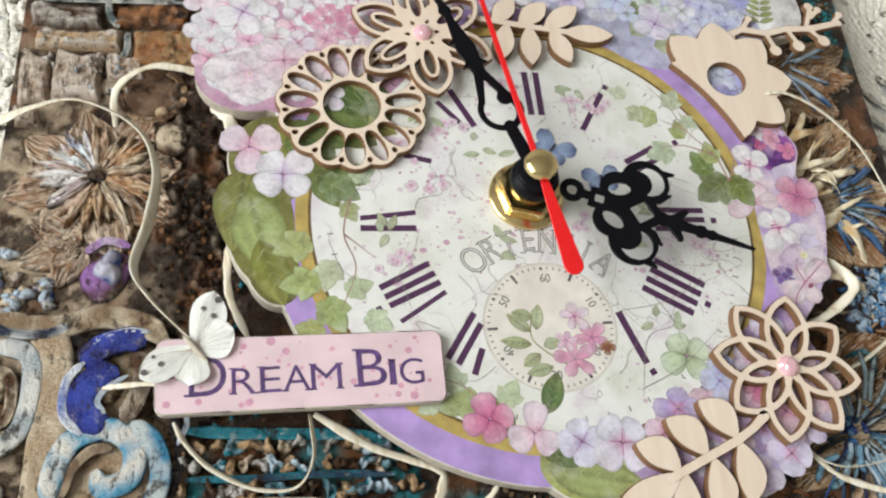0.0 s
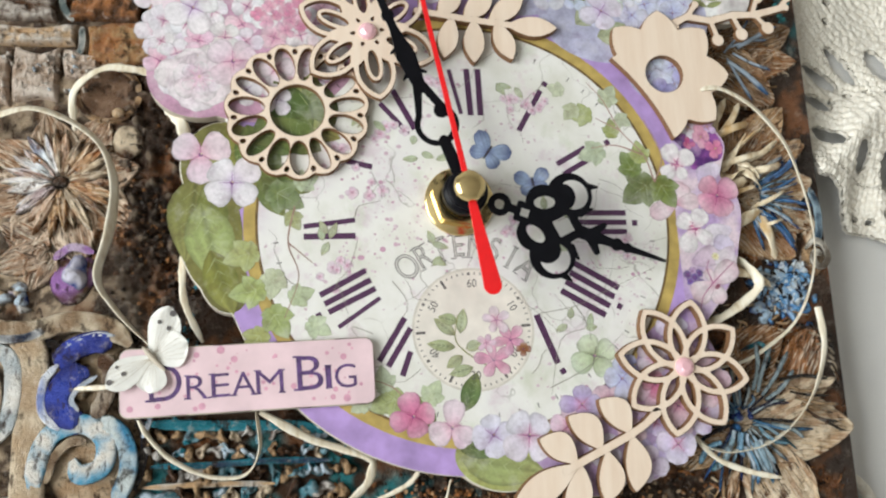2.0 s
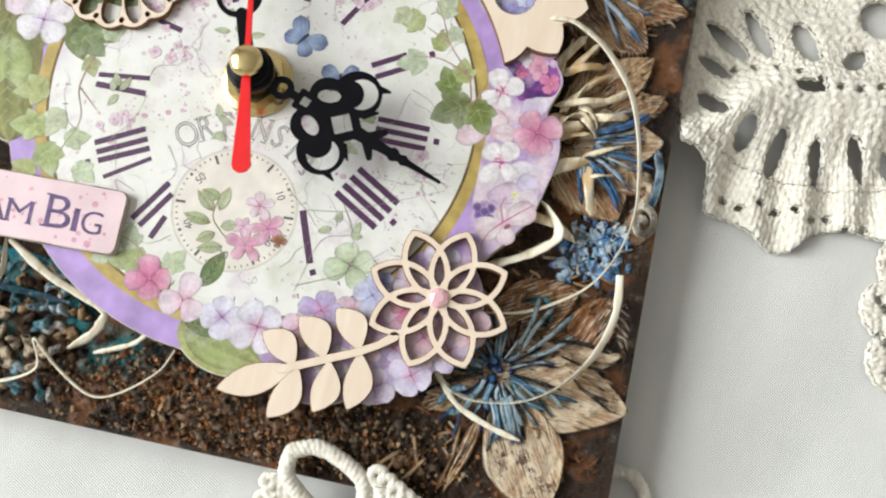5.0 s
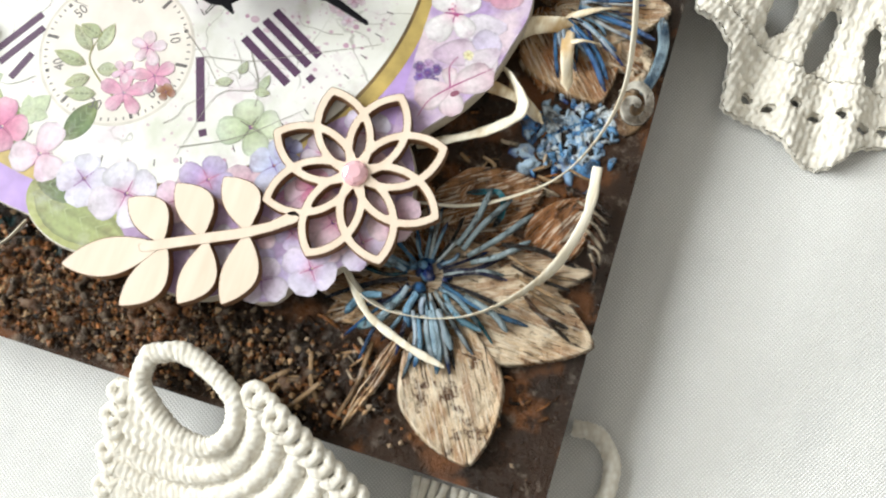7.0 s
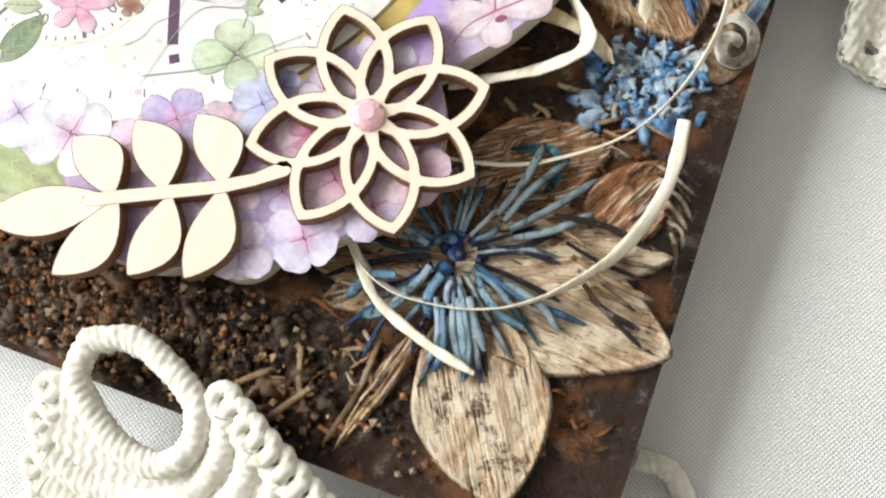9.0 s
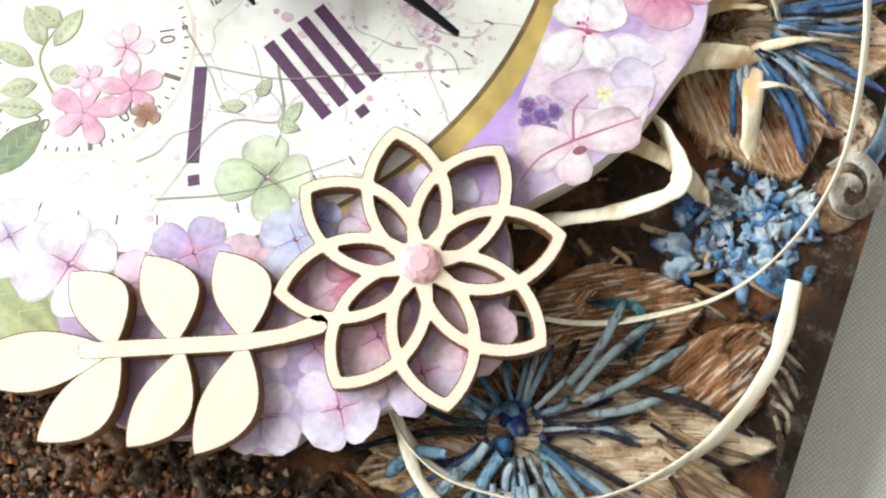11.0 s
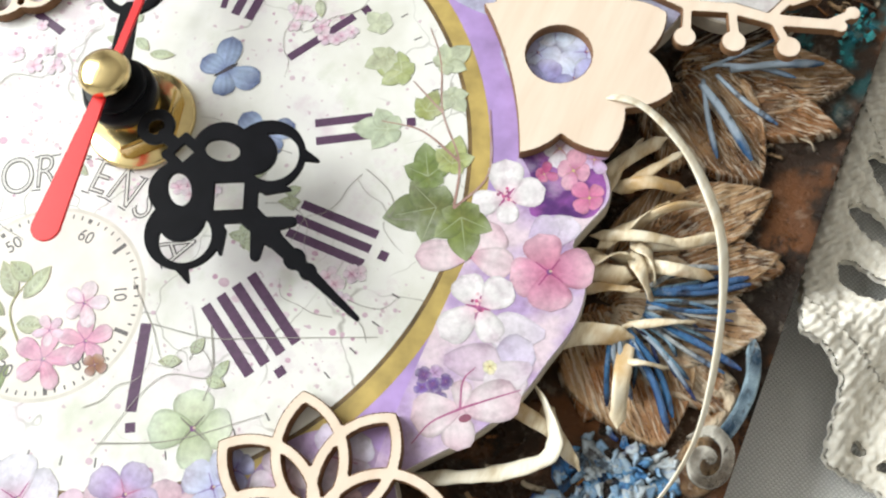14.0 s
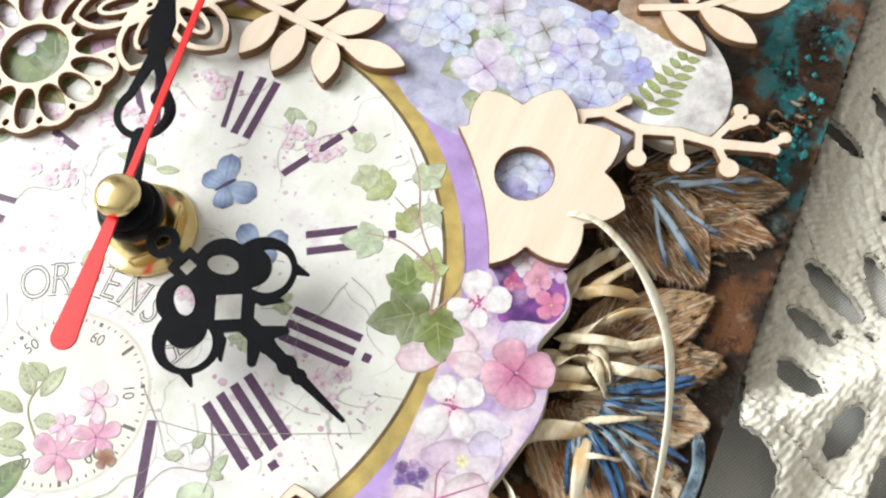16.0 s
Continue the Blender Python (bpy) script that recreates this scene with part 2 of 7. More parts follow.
def box(x, y, cx, cy, hx, hy, deg=0.0, r=0.0):
    c, s = math.cos(radians(deg)), math.sin(radians(deg))
    u, v = np.abs((x - cx) * c + (y - cy) * s) - hx + r, np.abs(-(x - cx) * s + (y - cy) * c) - hy + r
    return np.hypot(np.maximum(u, 0), np.maximum(v, 0)) + np.minimum(np.maximum(u, v), 0) - r


def lens(x, y, ax, ay, bx, by, w):
    """A pointed leaf from a to b, w wide on each side: two arcs that meet."""
    l = math.hypot(bx - ax, by - ay)
    ux, uy = (bx - ax) / l, (by - ay) / l
    u, v = (x - ax) * ux + (y - ay) * uy - l / 2, np.abs(-(x - ax) * uy + (y - ay) * ux)
    r = (l * l / 4 + w * w) / (2 * w)
    return np.hypot(u, v + r - w) - r


def outline(x, y, points, per=5):
    """A closed smooth outline through points."""
    p = smooth_path([(*q, 0.0) for q in points + points[:1]], per)[:-1, :2]
    d, odd = np.full(np.shape(x), 1e9), np.zeros(np.shape(x), dtype=bool)
    for (ax, ay), (bx, by) in zip(p, np.roll(p, -1, 0)):
        d = np.minimum(d, rod(x, y, ax, ay, bx, by, 0.0))
        if ay != by:
            odd ^= ((ay > y) != (by > y)) & (x < (bx - ax) * (y - ay) / (by - ay) + ax)
    return np.where(odd, -d, d)


def curved_leaf(x, y, ax, ay, bx, by, w, bend=0.0):
    """A leaf from a to b, widest past its middle, its axis bowed by bend."""
    l = math.hypot(bx - ax, by - ay)
    ux, uy = (bx - ax) / l, (by - ay) / l
    u, v = (x - ax) * ux + (y - ay) * uy, -(x - ax) * uy + (y - ay) * ux
    s = np.clip(u / l, 0, 1)
    wide = w * np.sin(np.pi * s**1.1) ** 0.8 + 0.7 * (1 - s) ** 2
    return np.maximum.reduce([np.abs(v - bend * 4 * s * (1 - s)) - wide, -u - 0.3, u - l]) * 0.9


def union(*d):
    return np.minimum.reduce(d)


def carve(a, *holes):
    return np.maximum.reduce([a, *[-h for h in holes]])


def plate(shape, x0, x1, y0, y1, step, zb, zt, bevel=0.15):
    """A flat piece cut to the outline shape(x, y) < 0, with bevelled upper edges. Verts, faces, slots (1: cut edge)."""
    xs, ys = np.arange(x0, x1 + step, step), np.arange(y0, y1 + step, step)
    gx, gy = np.meshgrid(xs, ys, indexing="ij")
    f = shape(gx, gy)
    f = np.where(np.abs(f) < 1e-4, 1e-4, f)
    f[0], f[-1], f[:, 0], f[:, -1] = np.abs(f[0]), np.abs(f[-1]), np.abs(f[:, 0]), np.abs(f[:, -1])
    px, py = np.gradient(f, step)
    verts, faces, slots, at = [], [], [], {}
    bottom = {}

    def corner(i, j):
        k = (i, j)
        if k not in at:
            at[k] = len(verts)
            verts.append((xs[i], ys[j], zt))
        return at[k]

    def crossing(i, j, k, l):
        key = (i, j, k, l) if (i, j) < (k, l) else (k, l, i, j)
        if key not in at:
            i, j, k, l = key
            h = f[i, j] / (f[i, j] - f[k, l])
            p = np.array([xs[i] + h * (xs[k] - xs[i]), ys[j] + h * (ys[l] - ys[j])])
            g = np.array([px[i, j] + h * (px[k, l] - px[i, j]), py[i, j] + h * (py[k, l] - py[i, j])])
            g /= np.linalg.norm(g) + 1e-9
            at[key] = len(verts)
            verts.append((*(p - bevel * g), zt))
            verts.append((*p, zt - bevel))
            verts.append((*p, zb))
        return at[key]

    inside = f < 0
    count = inside[:-1, :-1].astype(int) + inside[1:, :-1] + inside[1:, 1:] + inside[:-1, 1:]
    for i, j in np.argwhere(count > 0):
        ring = [(i, j), (i + 1, j), (i + 1, j + 1), (i, j + 1)]
        if count[i, j] == 4:
            faces.append([corner(*c) for c in ring])
            slots.append(0)
            continue
        loop, cuts = [], []
        for a, b in zip(ring, ring[1:] + ring[:1]):
            if inside[a]:
                loop.append(corner(*a))
            if inside[a] != inside[b]:
                c = crossing(*a, *b)
                cuts.append((len(loop), c, inside[a]))
                loop.append(c)
        faces.append(loop)
        slots.append(0)
        for n, (_, c, out) in enumerate(cuts):
            if out:
                d = cuts[(n + 1) % len(cuts)][1]
                faces += [[d, c, c + 1, d + 1], [d + 1, c + 1, c + 2, d + 2]]
                slots += [1, 1]
    return verts, faces, slots


def cut_piece(name, shape, bounds, step, zb, zt, mats, parent=None, bevel=0.15, label=""):
    v, fa, s = plate(shape, *bounds, step, zb, zt, bevel)
    return link(name, v, fa, mats, parent, slots=s if len(mats) > 1 else None, label=label)


def lathe(name, profile, material, parent, n=40, center=(0, 0), label="", smooth=True):
    """A turned piece: profile of (radius, height)."""
    verts, faces = [], []
    for r, z in profile:
        for k in range(n):
            a = 2 * math.pi * k / n
            verts.append((center[0] + r * math.cos(a), center[1] + r * math.sin(a), z))
    for i in range(len(profile) - 1):
        for k in range(n):
            faces.append((i * n + k, i * n + (k + 1) % n, (i + 1) * n + (k + 1) % n, (i + 1) * n + k))
    faces.append(tuple((len(profile) - 1) * n + k for k in range(n)))
    faces.append(tuple(n - 1 - k for k in range(n)))
    ob = link(name, verts, faces, material, parent, smooth=smooth, label=label)
    return ob


def smooth_path(points, per=10):
    """Catmull-Rom through the points."""
    p = np.asarray(points, float)
    p = np.vstack([2 * p[0] - p[1], p, 2 * p[-1] - p[-2]])
    out = []
    for i in range(1, len(p) - 2):
        for t in np.linspace(0, 1, per, endpoint=False):
            a, b, c, d = p[i - 1 : i + 3]
            out.append(0.5 * (2 * b + (c - a) * t + (2 * a - 5 * b + 4 * c - d) * t**2 + (3 * b - a - 3 * c + d) * t**3))
    out.append(p[-2])
    return np.array(out)


def tube_mesh(path, radius, n=8, closed=False, flat=1.0):
    """A round cord along a path; radius a number or one for each point."""
    p = np.asarray(path, float)
    m = len(p)
    r = np.broadcast_to(np.asarray(radius, float), (m,))
    t = np.roll(p, -1, 0) - np.roll(p, 1, 0) if closed else np.gradient(p, axis=0)
    t /= np.linalg.norm(t, axis=1)[:, None] + 1e-9
    side = np.cross(t, (0, 0, 1.0))
    side /= np.linalg.norm(side, axis=1)[:, None] + 1e-9
    up = np.cross(side, t)
    a = np.linspace(0, 2 * np.pi, n, endpoint=False)
    verts = (p[:, None] + r[:, None, None] * (np.cos(a)[None, :, None] * side[:, None] + flat * np.sin(a)[None, :, None] * up[:, None])).reshape(-1, 3)
    faces = []
    for i in range(m if closed else m - 1):
        j = (i + 1) % m
        for k in range(n):
            faces.append((i * n + k, i * n + (k + 1) % n, j * n + (k + 1) % n, j * n + k))
    if not closed:
        faces += [tuple(range(n)), tuple((m - 1) * n + n - 1 - k for k in range(n))]
    return verts, faces


def joined(pieces):
    """(verts, faces) pairs as one."""
    verts, faces, n = [], [], 0
    for v, f in pieces:
        verts.append(np.asarray(v, float))
        faces += [[i + n for i in face] for face in f]
        n += len(v)
    return np.vstack(verts), faces


# ---- the room ----
def slab(name, x0, x1, y0, y1, z0, z1, material, kind="structure", parent=None):
    v = [(x, y, z) for x in (x0, x1) for y in (y0, y1) for z in (z0, z1)]
    f = [(0, 1, 3, 2), (4, 6, 7, 5), (0, 4, 5, 1), (2, 3, 7, 6), (0, 2, 6, 4), (1, 5, 7, 3)]
    ob = link(name, np.array(v) * 1000, f, material, parent)
    return tagged(ob, kind=kind) if kind else ob


FLOOR_Z = -0.776
tagged(slab("floor", -1.8, 1.8, -1.8, 1.8, FLOOR_Z - 0.05, FLOOR_Z, FLOOR), "brown wooden floor of the room", "floor")
tagged(slab("ceiling", -1.8, 1.8, -1.8, 1.8, 1.75, 1.8, WALL), "plain light grey painted ceiling", "ceiling")
tagged(slab("wall_east", 1.7, 1.8, -1.8, 1.8, FLOOR_Z, 1.75, WALL), "plain light grey painted wall", "wall")
tagged(slab("wall_north", -1.7, 1.7, 1.7, 1.8, FLOOR_Z, 1.75, WALL), "plain light grey painted wall", "wall")
tagged(slab("wall_south", -1.7, 1.7, -1.8, -1.7, FLOOR_Z, 1.75, WALL), "plain light grey painted wall", "wall")
west = thing("wall_west", "light grey painted wall with a wide window opening", "wall", kind="structure")
slab("below_window", -1.8, -1.7, -1.8, 1.8, FLOOR_Z, 0.5, WALL, "", west)
slab("above_window", -1.8, -1.7, -1.8, 1.8, 1.7, 1.75, WALL, "", west)
slab("window_side", -1.8, -1.7, -1.8, -1.1, 0.5, 1.7, WALL, "", west)
slab("window_side", -1.8, -1.7, 0.8, 1.8, 0.5, 1.7, WALL, "", west)

table = thing("table", "plain wooden table under a white linen cloth", "table")
slab("tabletop", -0.55, 0.6, -0.5, 0.6, -0.058, -0.029, DARKWOOD, "", table)
for lx in (-0.5, 0.5):
    for ly in (-0.45, 0.5):
        slab("leg", lx, lx + 0.05, ly, ly + 0.05, FLOOR_Z, -0.058, DARKWOOD, "", table)


def tablecloth():
    xs, ys = np.linspace(-560, 610, 235), np.linspace(-510, 610, 225)
    gx, gy = np.meshgrid(xs, ys, indexing="ij")
    z = np.full(gx.shape, -26.6)
    far = np.clip((np.hypot(np.maximum(np.abs(gx + 12) - 136, 0), np.maximum(np.abs(gy - 30) - 134, 0)) - 4) / 40, 0, 1)
    z += far * (1.1 * np.sin(gx * 0.05 + 1.3 * np.sin(gy * 0.031)) * np.sin(gy * 0.027 + 0.8) + 0.5 * np.sin(gx * 0.11 - gy * 0.06))
    top = np.stack([gx, gy, z], -1).reshape(-1, 3)
    n, m = len(xs), len(ys)
    idx = np.arange(n * m).reshape(n, m)
    faces = np.stack([idx[:-1, :-1], idx[1:, :-1], idx[1:, 1:], idx[:-1, 1:]], -1).reshape(-1, 4)
    ob = link("tablecloth", top, faces, LINEN, smooth=True)
    solid = ob.modifiers.new("thickness", "SOLIDIFY")
    solid.thickness, solid.offset = 0.0006, -1
    return tagged(ob, "white linen tablecloth with a plain weave and soft creases", "tablecloth")


tablecloth()

# ---- the clock ----
BOARD = (-145.0, 121.5, -101.5, 165.0)
BASE, TOP = -26.0, -9.0
clock = thing("clock", "handmade clock, floral printed dial on a patinated board, on linen", "clock")


def fbm(x, y, scale, seed=0, octaves=4):
    """Smooth random heights about 0, from sums of waves turned every way."""
    rng = np.random.RandomState(seed)
    out, amp = np.zeros(np.shape(x)), 1.0
    for o in range(octaves):
        for _ in range(6):
            a, ph = rng.uniform(0, 2 * np.pi, 2)
            k = rng.uniform(0.7, 1.3) * scale * 2**o
            out += amp * np.sin(k * (x * math.cos(a) + y * math.sin(a)) + ph + 1.5 * np.sin(0.6 * k * (x * math.sin(a) - y * math.cos(a)) + ph * 2)) / 6**0.5
        amp *= 0.55
    return out


def blotch(x, y, cx, cy, rx, ry):
    return np.exp(-(((x - cx) / rx) ** 2 + ((y - cy) / ry) ** 2) ** 2)


def board_top():
    """The board's upper face: brown ground with a rough strip of bark paste and broad dry-brushed stains."""
    x0, x1, y0, y1 = BOARD
    xs, ys = np.linspace(x0, x1, 380), np.linspace(y0, y1, 380)
    gx, gy = np.meshgrid(xs, ys, indexing="ij")
    edge = np.clip(np.minimum.reduce([gx - x0, x1 - gx, gy - y0, y1 - gy]) / 5, 0, 1)
    bark = np.clip(blotch(gx, gy, 15, -90, 62, 17) + blotch(gx, gy, -92, 8, 13, 42) + 0.8 * blotch(gx, gy, -95, 48, 12, 20), 0, 1)
    rough = fbm(gx, gy, 0.9, 3, 3)
    h = 0.25 * fbm(gx, gy, 0.12, 1) + bark * (1.3 * rough + 1.0) + 0.1 * fbm(gx, gy, 0.8, 9, 3)
    h *= edge
    z = TOP + np.clip(h, -0.8, 4)
    tone = fbm(gx, gy, 0.06, 5)
    col = np.empty((*gx.shape, 3))
    dark, brown, rust = np.array([0.020, 0.011, 0.007]), np.array([0.048, 0.021, 0.009]), np.array([0.17, 0.066, 0.024])
    k = np.clip(0.5 + 0.4 * tone, 0, 1)[..., None]
    col = dark + (brown - dark) * k
    k = np.clip(1.3 * fbm(gx, gy, 0.2, 6, 6) - 0.45, 0, 1)[..., None]
    col = col + (rust - col) * k
    pale = np.clip((blotch(gx, gy, -128, 15, 22, 60) + blotch(gx, gy, -124, -50, 28, 40) * 0.8) * (0.6 + 0.4 * fbm(gx, gy, 0.25, 7)), 0, 1)[..., None]
    col = col + (np.array([0.60, 0.46, 0.32]) - col) * pale * np.clip(0.9 + 1.2 * fbm(gx, gy, 0.5, 17, 4), 0.1, 1)[..., None]
    teal = np.clip(blotch(gx, gy, -50, -72, 50, 16) * fbm(gx, gy, 0.2, 8) + 1.6 * blotch(gx, gy, 114, 100, 14, 32) * np.clip(fbm(gx, gy, 0.35, 4), 0, 1), 0, 1)[..., None] * 0.75
    col = col + (np.array([0.02, 0.26, 0.29]) - col) * teal
    worn = (bark * np.clip(rough - 0.9, 0, 1) * 0.5)[..., None]
    col = col + (np.array([0.42, 0.33, 0.24]) - col) * worn
    v = np.stack([gx, gy, z], -1).reshape(-1, 3)
    n = len(xs)
    idx = np.arange(n * n).reshape(n, n)
    f = np.stack([idx[:-1, :-1], idx[1:, :-1], idx[1:, 1:], idx[:-1, 1:]], -1).reshape(-1, 4)
    return link("board_face", v, f, BARK, clock, colors=col.reshape(-1, 3), smooth=True, label="dark brown stained face with rough bark paste")


bm = bmesh.new()
bmesh.ops.create_cube(bm, size=1)
for v in bm.verts:
    v.co = Vector(((BOARD[0] + BOARD[1]) / 2 + v.co.x * (BOARD[1] - BOARD[0]), (BOARD[2] + BOARD[3]) / 2 + v.co.y * (BOARD[3] - BOARD[2]), (BASE + TOP - 0.9) / 2 + v.co.z * (TOP - 0.9 - BASE)))
part("board", bm, DARKWOOD, clock, "thick dark-stained wooden panel")
board_top()

# dial plate: a card whose outline follows the printed flowers
PLATE_OVALS = [
    (0, 0, 74.5, 74.5, 0), (-62, 62, 33, 31, 20), (-72, 80, 18, 17, 0), (-40, 82, 26, 18, 0), (-79, 46, 16, 14, 10),
    (-72, 17, 13, 14, 0), (-76, -2, 9.4, 19, 6), (-72, -17, 7, 10, 20), 
    (66, 52, 13, 13, 0), (52, 74, 27, 21, 15), (68, 70, 16, 18, 0), (20, 84, 20, 16, 0), (-8, 90, 22, 17, 0), (86, 84, 13, 17, 35), (78, 87, 12, 14, 20), (6, -70, 14, 9, -10), (30, -73, 15, 8.5, -8),
    (50, -70, 7, 8, 0), (62, -48, 14, 18, 0), (48, -60, 20, 12, 0),
]


BAND = [(58, 36), (69.5, 36.8), (78, 34.5), (83.5, 29.5), (85.2, 25), (83.6, 19.5), (82.6, 15), (85.4, 12), (87.8, 7.5), (88.2, 1), (86.6, -6), (84.6, -14), (80.5, -22), (75, -29), (68, -36), (58, -36), (62, 0)]
PLUM_BAND = [(64, 33), (70, 36.2), (77.6, 34), (83.0, 29.2), (84.6, 25), (83.2, 20.5), (78, 19), (73, 17), (70, 24), (66, 28)]


def plate_shape(x, y):
    return union(outline(x, y, BAND), *[oval(x, y, *o) for o in PLATE_OVALS])


dial = cut_piece("dial_plate", plate_shape, (-100, 104, -92, 104), 1.0, -4.0, 0.0, [PAPER, CARD], clock, 0.25,
                 "shaped card dial plate with printed flowers")
# spacers carry the plate on the board
for sx, sy in ((-40, -30), (40, -30), (0, 55), (-60, 50), (60, 40)):
    lathe("spacer", [(6, TOP - 0.5), (6, -4.0)], CARD, clock, 16, (sx, sy))


def disc(name, r0, r1, z, material, parent, center=(0, 0), n=160, label=""):
    a = np.linspace(0, 2 * np.pi, n, endpoint=False)
    ring = lambda r: np.stack([center[0] + r * np.cos(a), center[1] + r * np.sin(a), np.full(n, z)], -1)
    if r0 <= 0:
        return link(name, ring(r1), [tuple(range(n))], material, parent, label=label)
    v = np.vstack([ring(r0), ring(r1)])
    f = [(k, n + k, n + (k + 1) % n, (k + 1) % n) for k in range(n)]
    return link(name, v, f, material, parent, label=label)


disc("lilac_ring", 66.6, 74.2, 0.30, PURPLE, dial, label="printed lilac ring")
disc("ochre_ring", 63.2, 66.8, 0.31, GOLD, dial, label="printed ochre ring")
disc("umber_line", 62.4, 63.4, 0.32, UMBER, dial, label="thin dark brown line")
disc("dial_face", 0, 62.6, 0.33, DIAL, dial, label="crackled off-white face with lilac specks")
disc("seconds_ring", 17.6, 18.3, 0.335, plain("faint_ring_ink", (0.60, 0.56, 0.50), 0.5), dial, (-0.3, -32.3), label="thin beige ring")
disc("seconds_face", 0, 17.6, 0.34, plain("cream_ink", (0.73, 0.68, 0.62), 0.42, vary=0.12, scale=110, bump=0.03), dial, (-0.3, -32.3), label="small cream seconds dial")

INK_Z = 0.352


def bar(name, x0, y0, x1, y1, w, material, parent, z=INK_Z):
    d = np.array([x1 - x0, y1 - y0], float)
    nrm = np.array([-d[1], d[0]]) / np.linalg.norm(d) * w / 2
    a, b = np.array([x0, y0]), np.array([x1, y1])
    v = [(*(a + nrm), z), (*(a - nrm), z), (*(b - nrm), z), (*(b + nrm), z)]
    return link(name, v, [(0, 1, 2, 3)], material, parent)


def numeral(hour, strokes, r0=34.0, r1=49.5, dot=True):
    """A roman numeral of separate strokes: offsets across and slants, in millimetres."""
    ang = radians(90 - 30 * hour)
    er, et = np.array([math.cos(ang), math.sin(ang)]), np.array([math.sin(ang), -math.cos(ang)])
    for near, far, w in strokes:
        p, q = er * r0 + et * near, er * r1 + et * far
        bar("numeral_stroke", *p, *q, w, PLUM, dial)
    if dot:
        p = er * 52.2 + et * 0.2
        bar("numeral_dot", *(p - et * 0.9), *(p + et * 0.9), 1.7, PLUM, dial)


numeral(1, [(0, 0, 1.7)])
numeral(2, [(-1.9, -1.9, 1.7), (1.9, 1.9, 1.7)], 34.0, 45.0)
numeral(3, [(-3, -3, 1.7), (0, 0, 1.7), (3, 3, 1.7)])
numeral(4, [(-4.8, -4.8, 1.9), (-1.6, -1.6, 1.9), (1.6, 1.6, 1.9), (4.8, 4.8, 1.9)])
numeral(5, [(-2.2, 0.2, 2.0)])

# the numerals of the other half are slanted and partly worn away
for x0, y0, x1, y1, w in ((-1.0, 34.6, -4.4, 49.2, 1.3), (2.0, 34.2, 1.2, 49.6, 1.9), (5.1, 34.2, 4.8, 49.6, 1.9), (-17.7, 28.0, -26.2, 37.6, 1.6), (-15.6, 29.4, -22.2, 42.0, 1.9),
                          (-29.0, 17.2, -36.6, 19.0, 1.7), (-34.4, 0.8, -49.5, -1.2, 1.5), (-34.4, -4.0, -49.5, -4.2, 1.8), (-31.6, -14.4, -45.0, -21.6, 1.7), (-30.2, -17.2, -43.7, -24.2, 1.7),
                          (-28.9, -19.8, -42.6, -26.6, 1.7), (-27.6, -22.6, -39.8, -31.0, 1.3), (-44.6, -27.2, -46.0, -27.9, 1.7), (-20.6, -28.6, -28.4, -41.0, 1.7), (-19.0, -31.6, -25.8, -42.6, 1.7), (-19.2, -38.4, -21.8, -45.4, 1.7)):
    bar("numeral_stroke", x0, y0, x1, y1, w, PLUM, dial)


def text_at(name, text, x, y, size, deg, material, parent, z=INK_Z, shear=0.0, slim=1.0, bold=0.0):
    """Lettering in the built-in font, as a mesh; size in millimetres."""
    cu = bpy.data.curves.new(name, "FONT")
    cu.body, cu.size, cu.align_x, cu.align_y, cu.shear, cu.offset, cu.extrude = text, size, "CENTER", "CENTER", shear, bold, 0.02
    tmp = new(name + "_curve", cu)
    me = bpy.data.meshes.new_from_object(tmp.evaluated_get(bpy.context.evaluated_depsgraph_get()))
    bpy.data.objects.remove(tmp)
    me.materials.clear()
    me.materials.append(material)
    me.transform(Matrix.Translation((x * MM, y * MM, z * MM)) @ Matrix.Rotation(radians(deg), 4, "Z") @ Matrix.Diagonal((MM * slim, MM, MM, 1)))
    ob = new(name, me)
    ob.parent = parent
    return ob


LETTERPAPER = plain("pale_letter_ink", (0.66, 0.64, 0.61), 0.45, bump=0.0)
# the word on the dial, in an arc over the small dial
for k, ch in enumerate("ORTENSIA"):
    a = radians(131 - k * 11.9)
    text_at("letter", ch, -1.5 + 27.0 * math.cos(a), -33.3 + 26.0 * math.sin(a), 11.0 if k == 0 else 10.0, math.degrees(a) - 90, INK, dial, slim=0.78, bold=0.04)
    text_at("letter_fill", ch, -1.5 + 27.0 * math.cos(a), -33.3 + 26.0 * math.sin(a), 11.0 if k == 0 else 10.0, math.degrees(a) - 90, LETTERPAPER, dial, z=INK_Z + 0.03, slim=0.78, bold=-0.26)
    if ch in "RTENIA":
        e, t = np.array([math.cos(a), math.sin(a)]), np.array([math.sin(a), -math.cos(a)])
        c = np.array([-1.5, -33.3]) + np.array([27.0, 26.0]) * e
        for side, foot in ((-1.7, -1), (1.7, -1), (-1.7, 1), (1.7, 1)):
            if (ch == "T" and foot < 0) or (ch == "I"):
                side = 0.0
            if ch == "A" and foot > 0:
                continue
            p = c + e * 3.5 * foot + t * side
            bar("letter_serif", *(p - t * 0.9), *(p + t * 0.9), 0.3, INK, dial, INK_Z + 0.01)
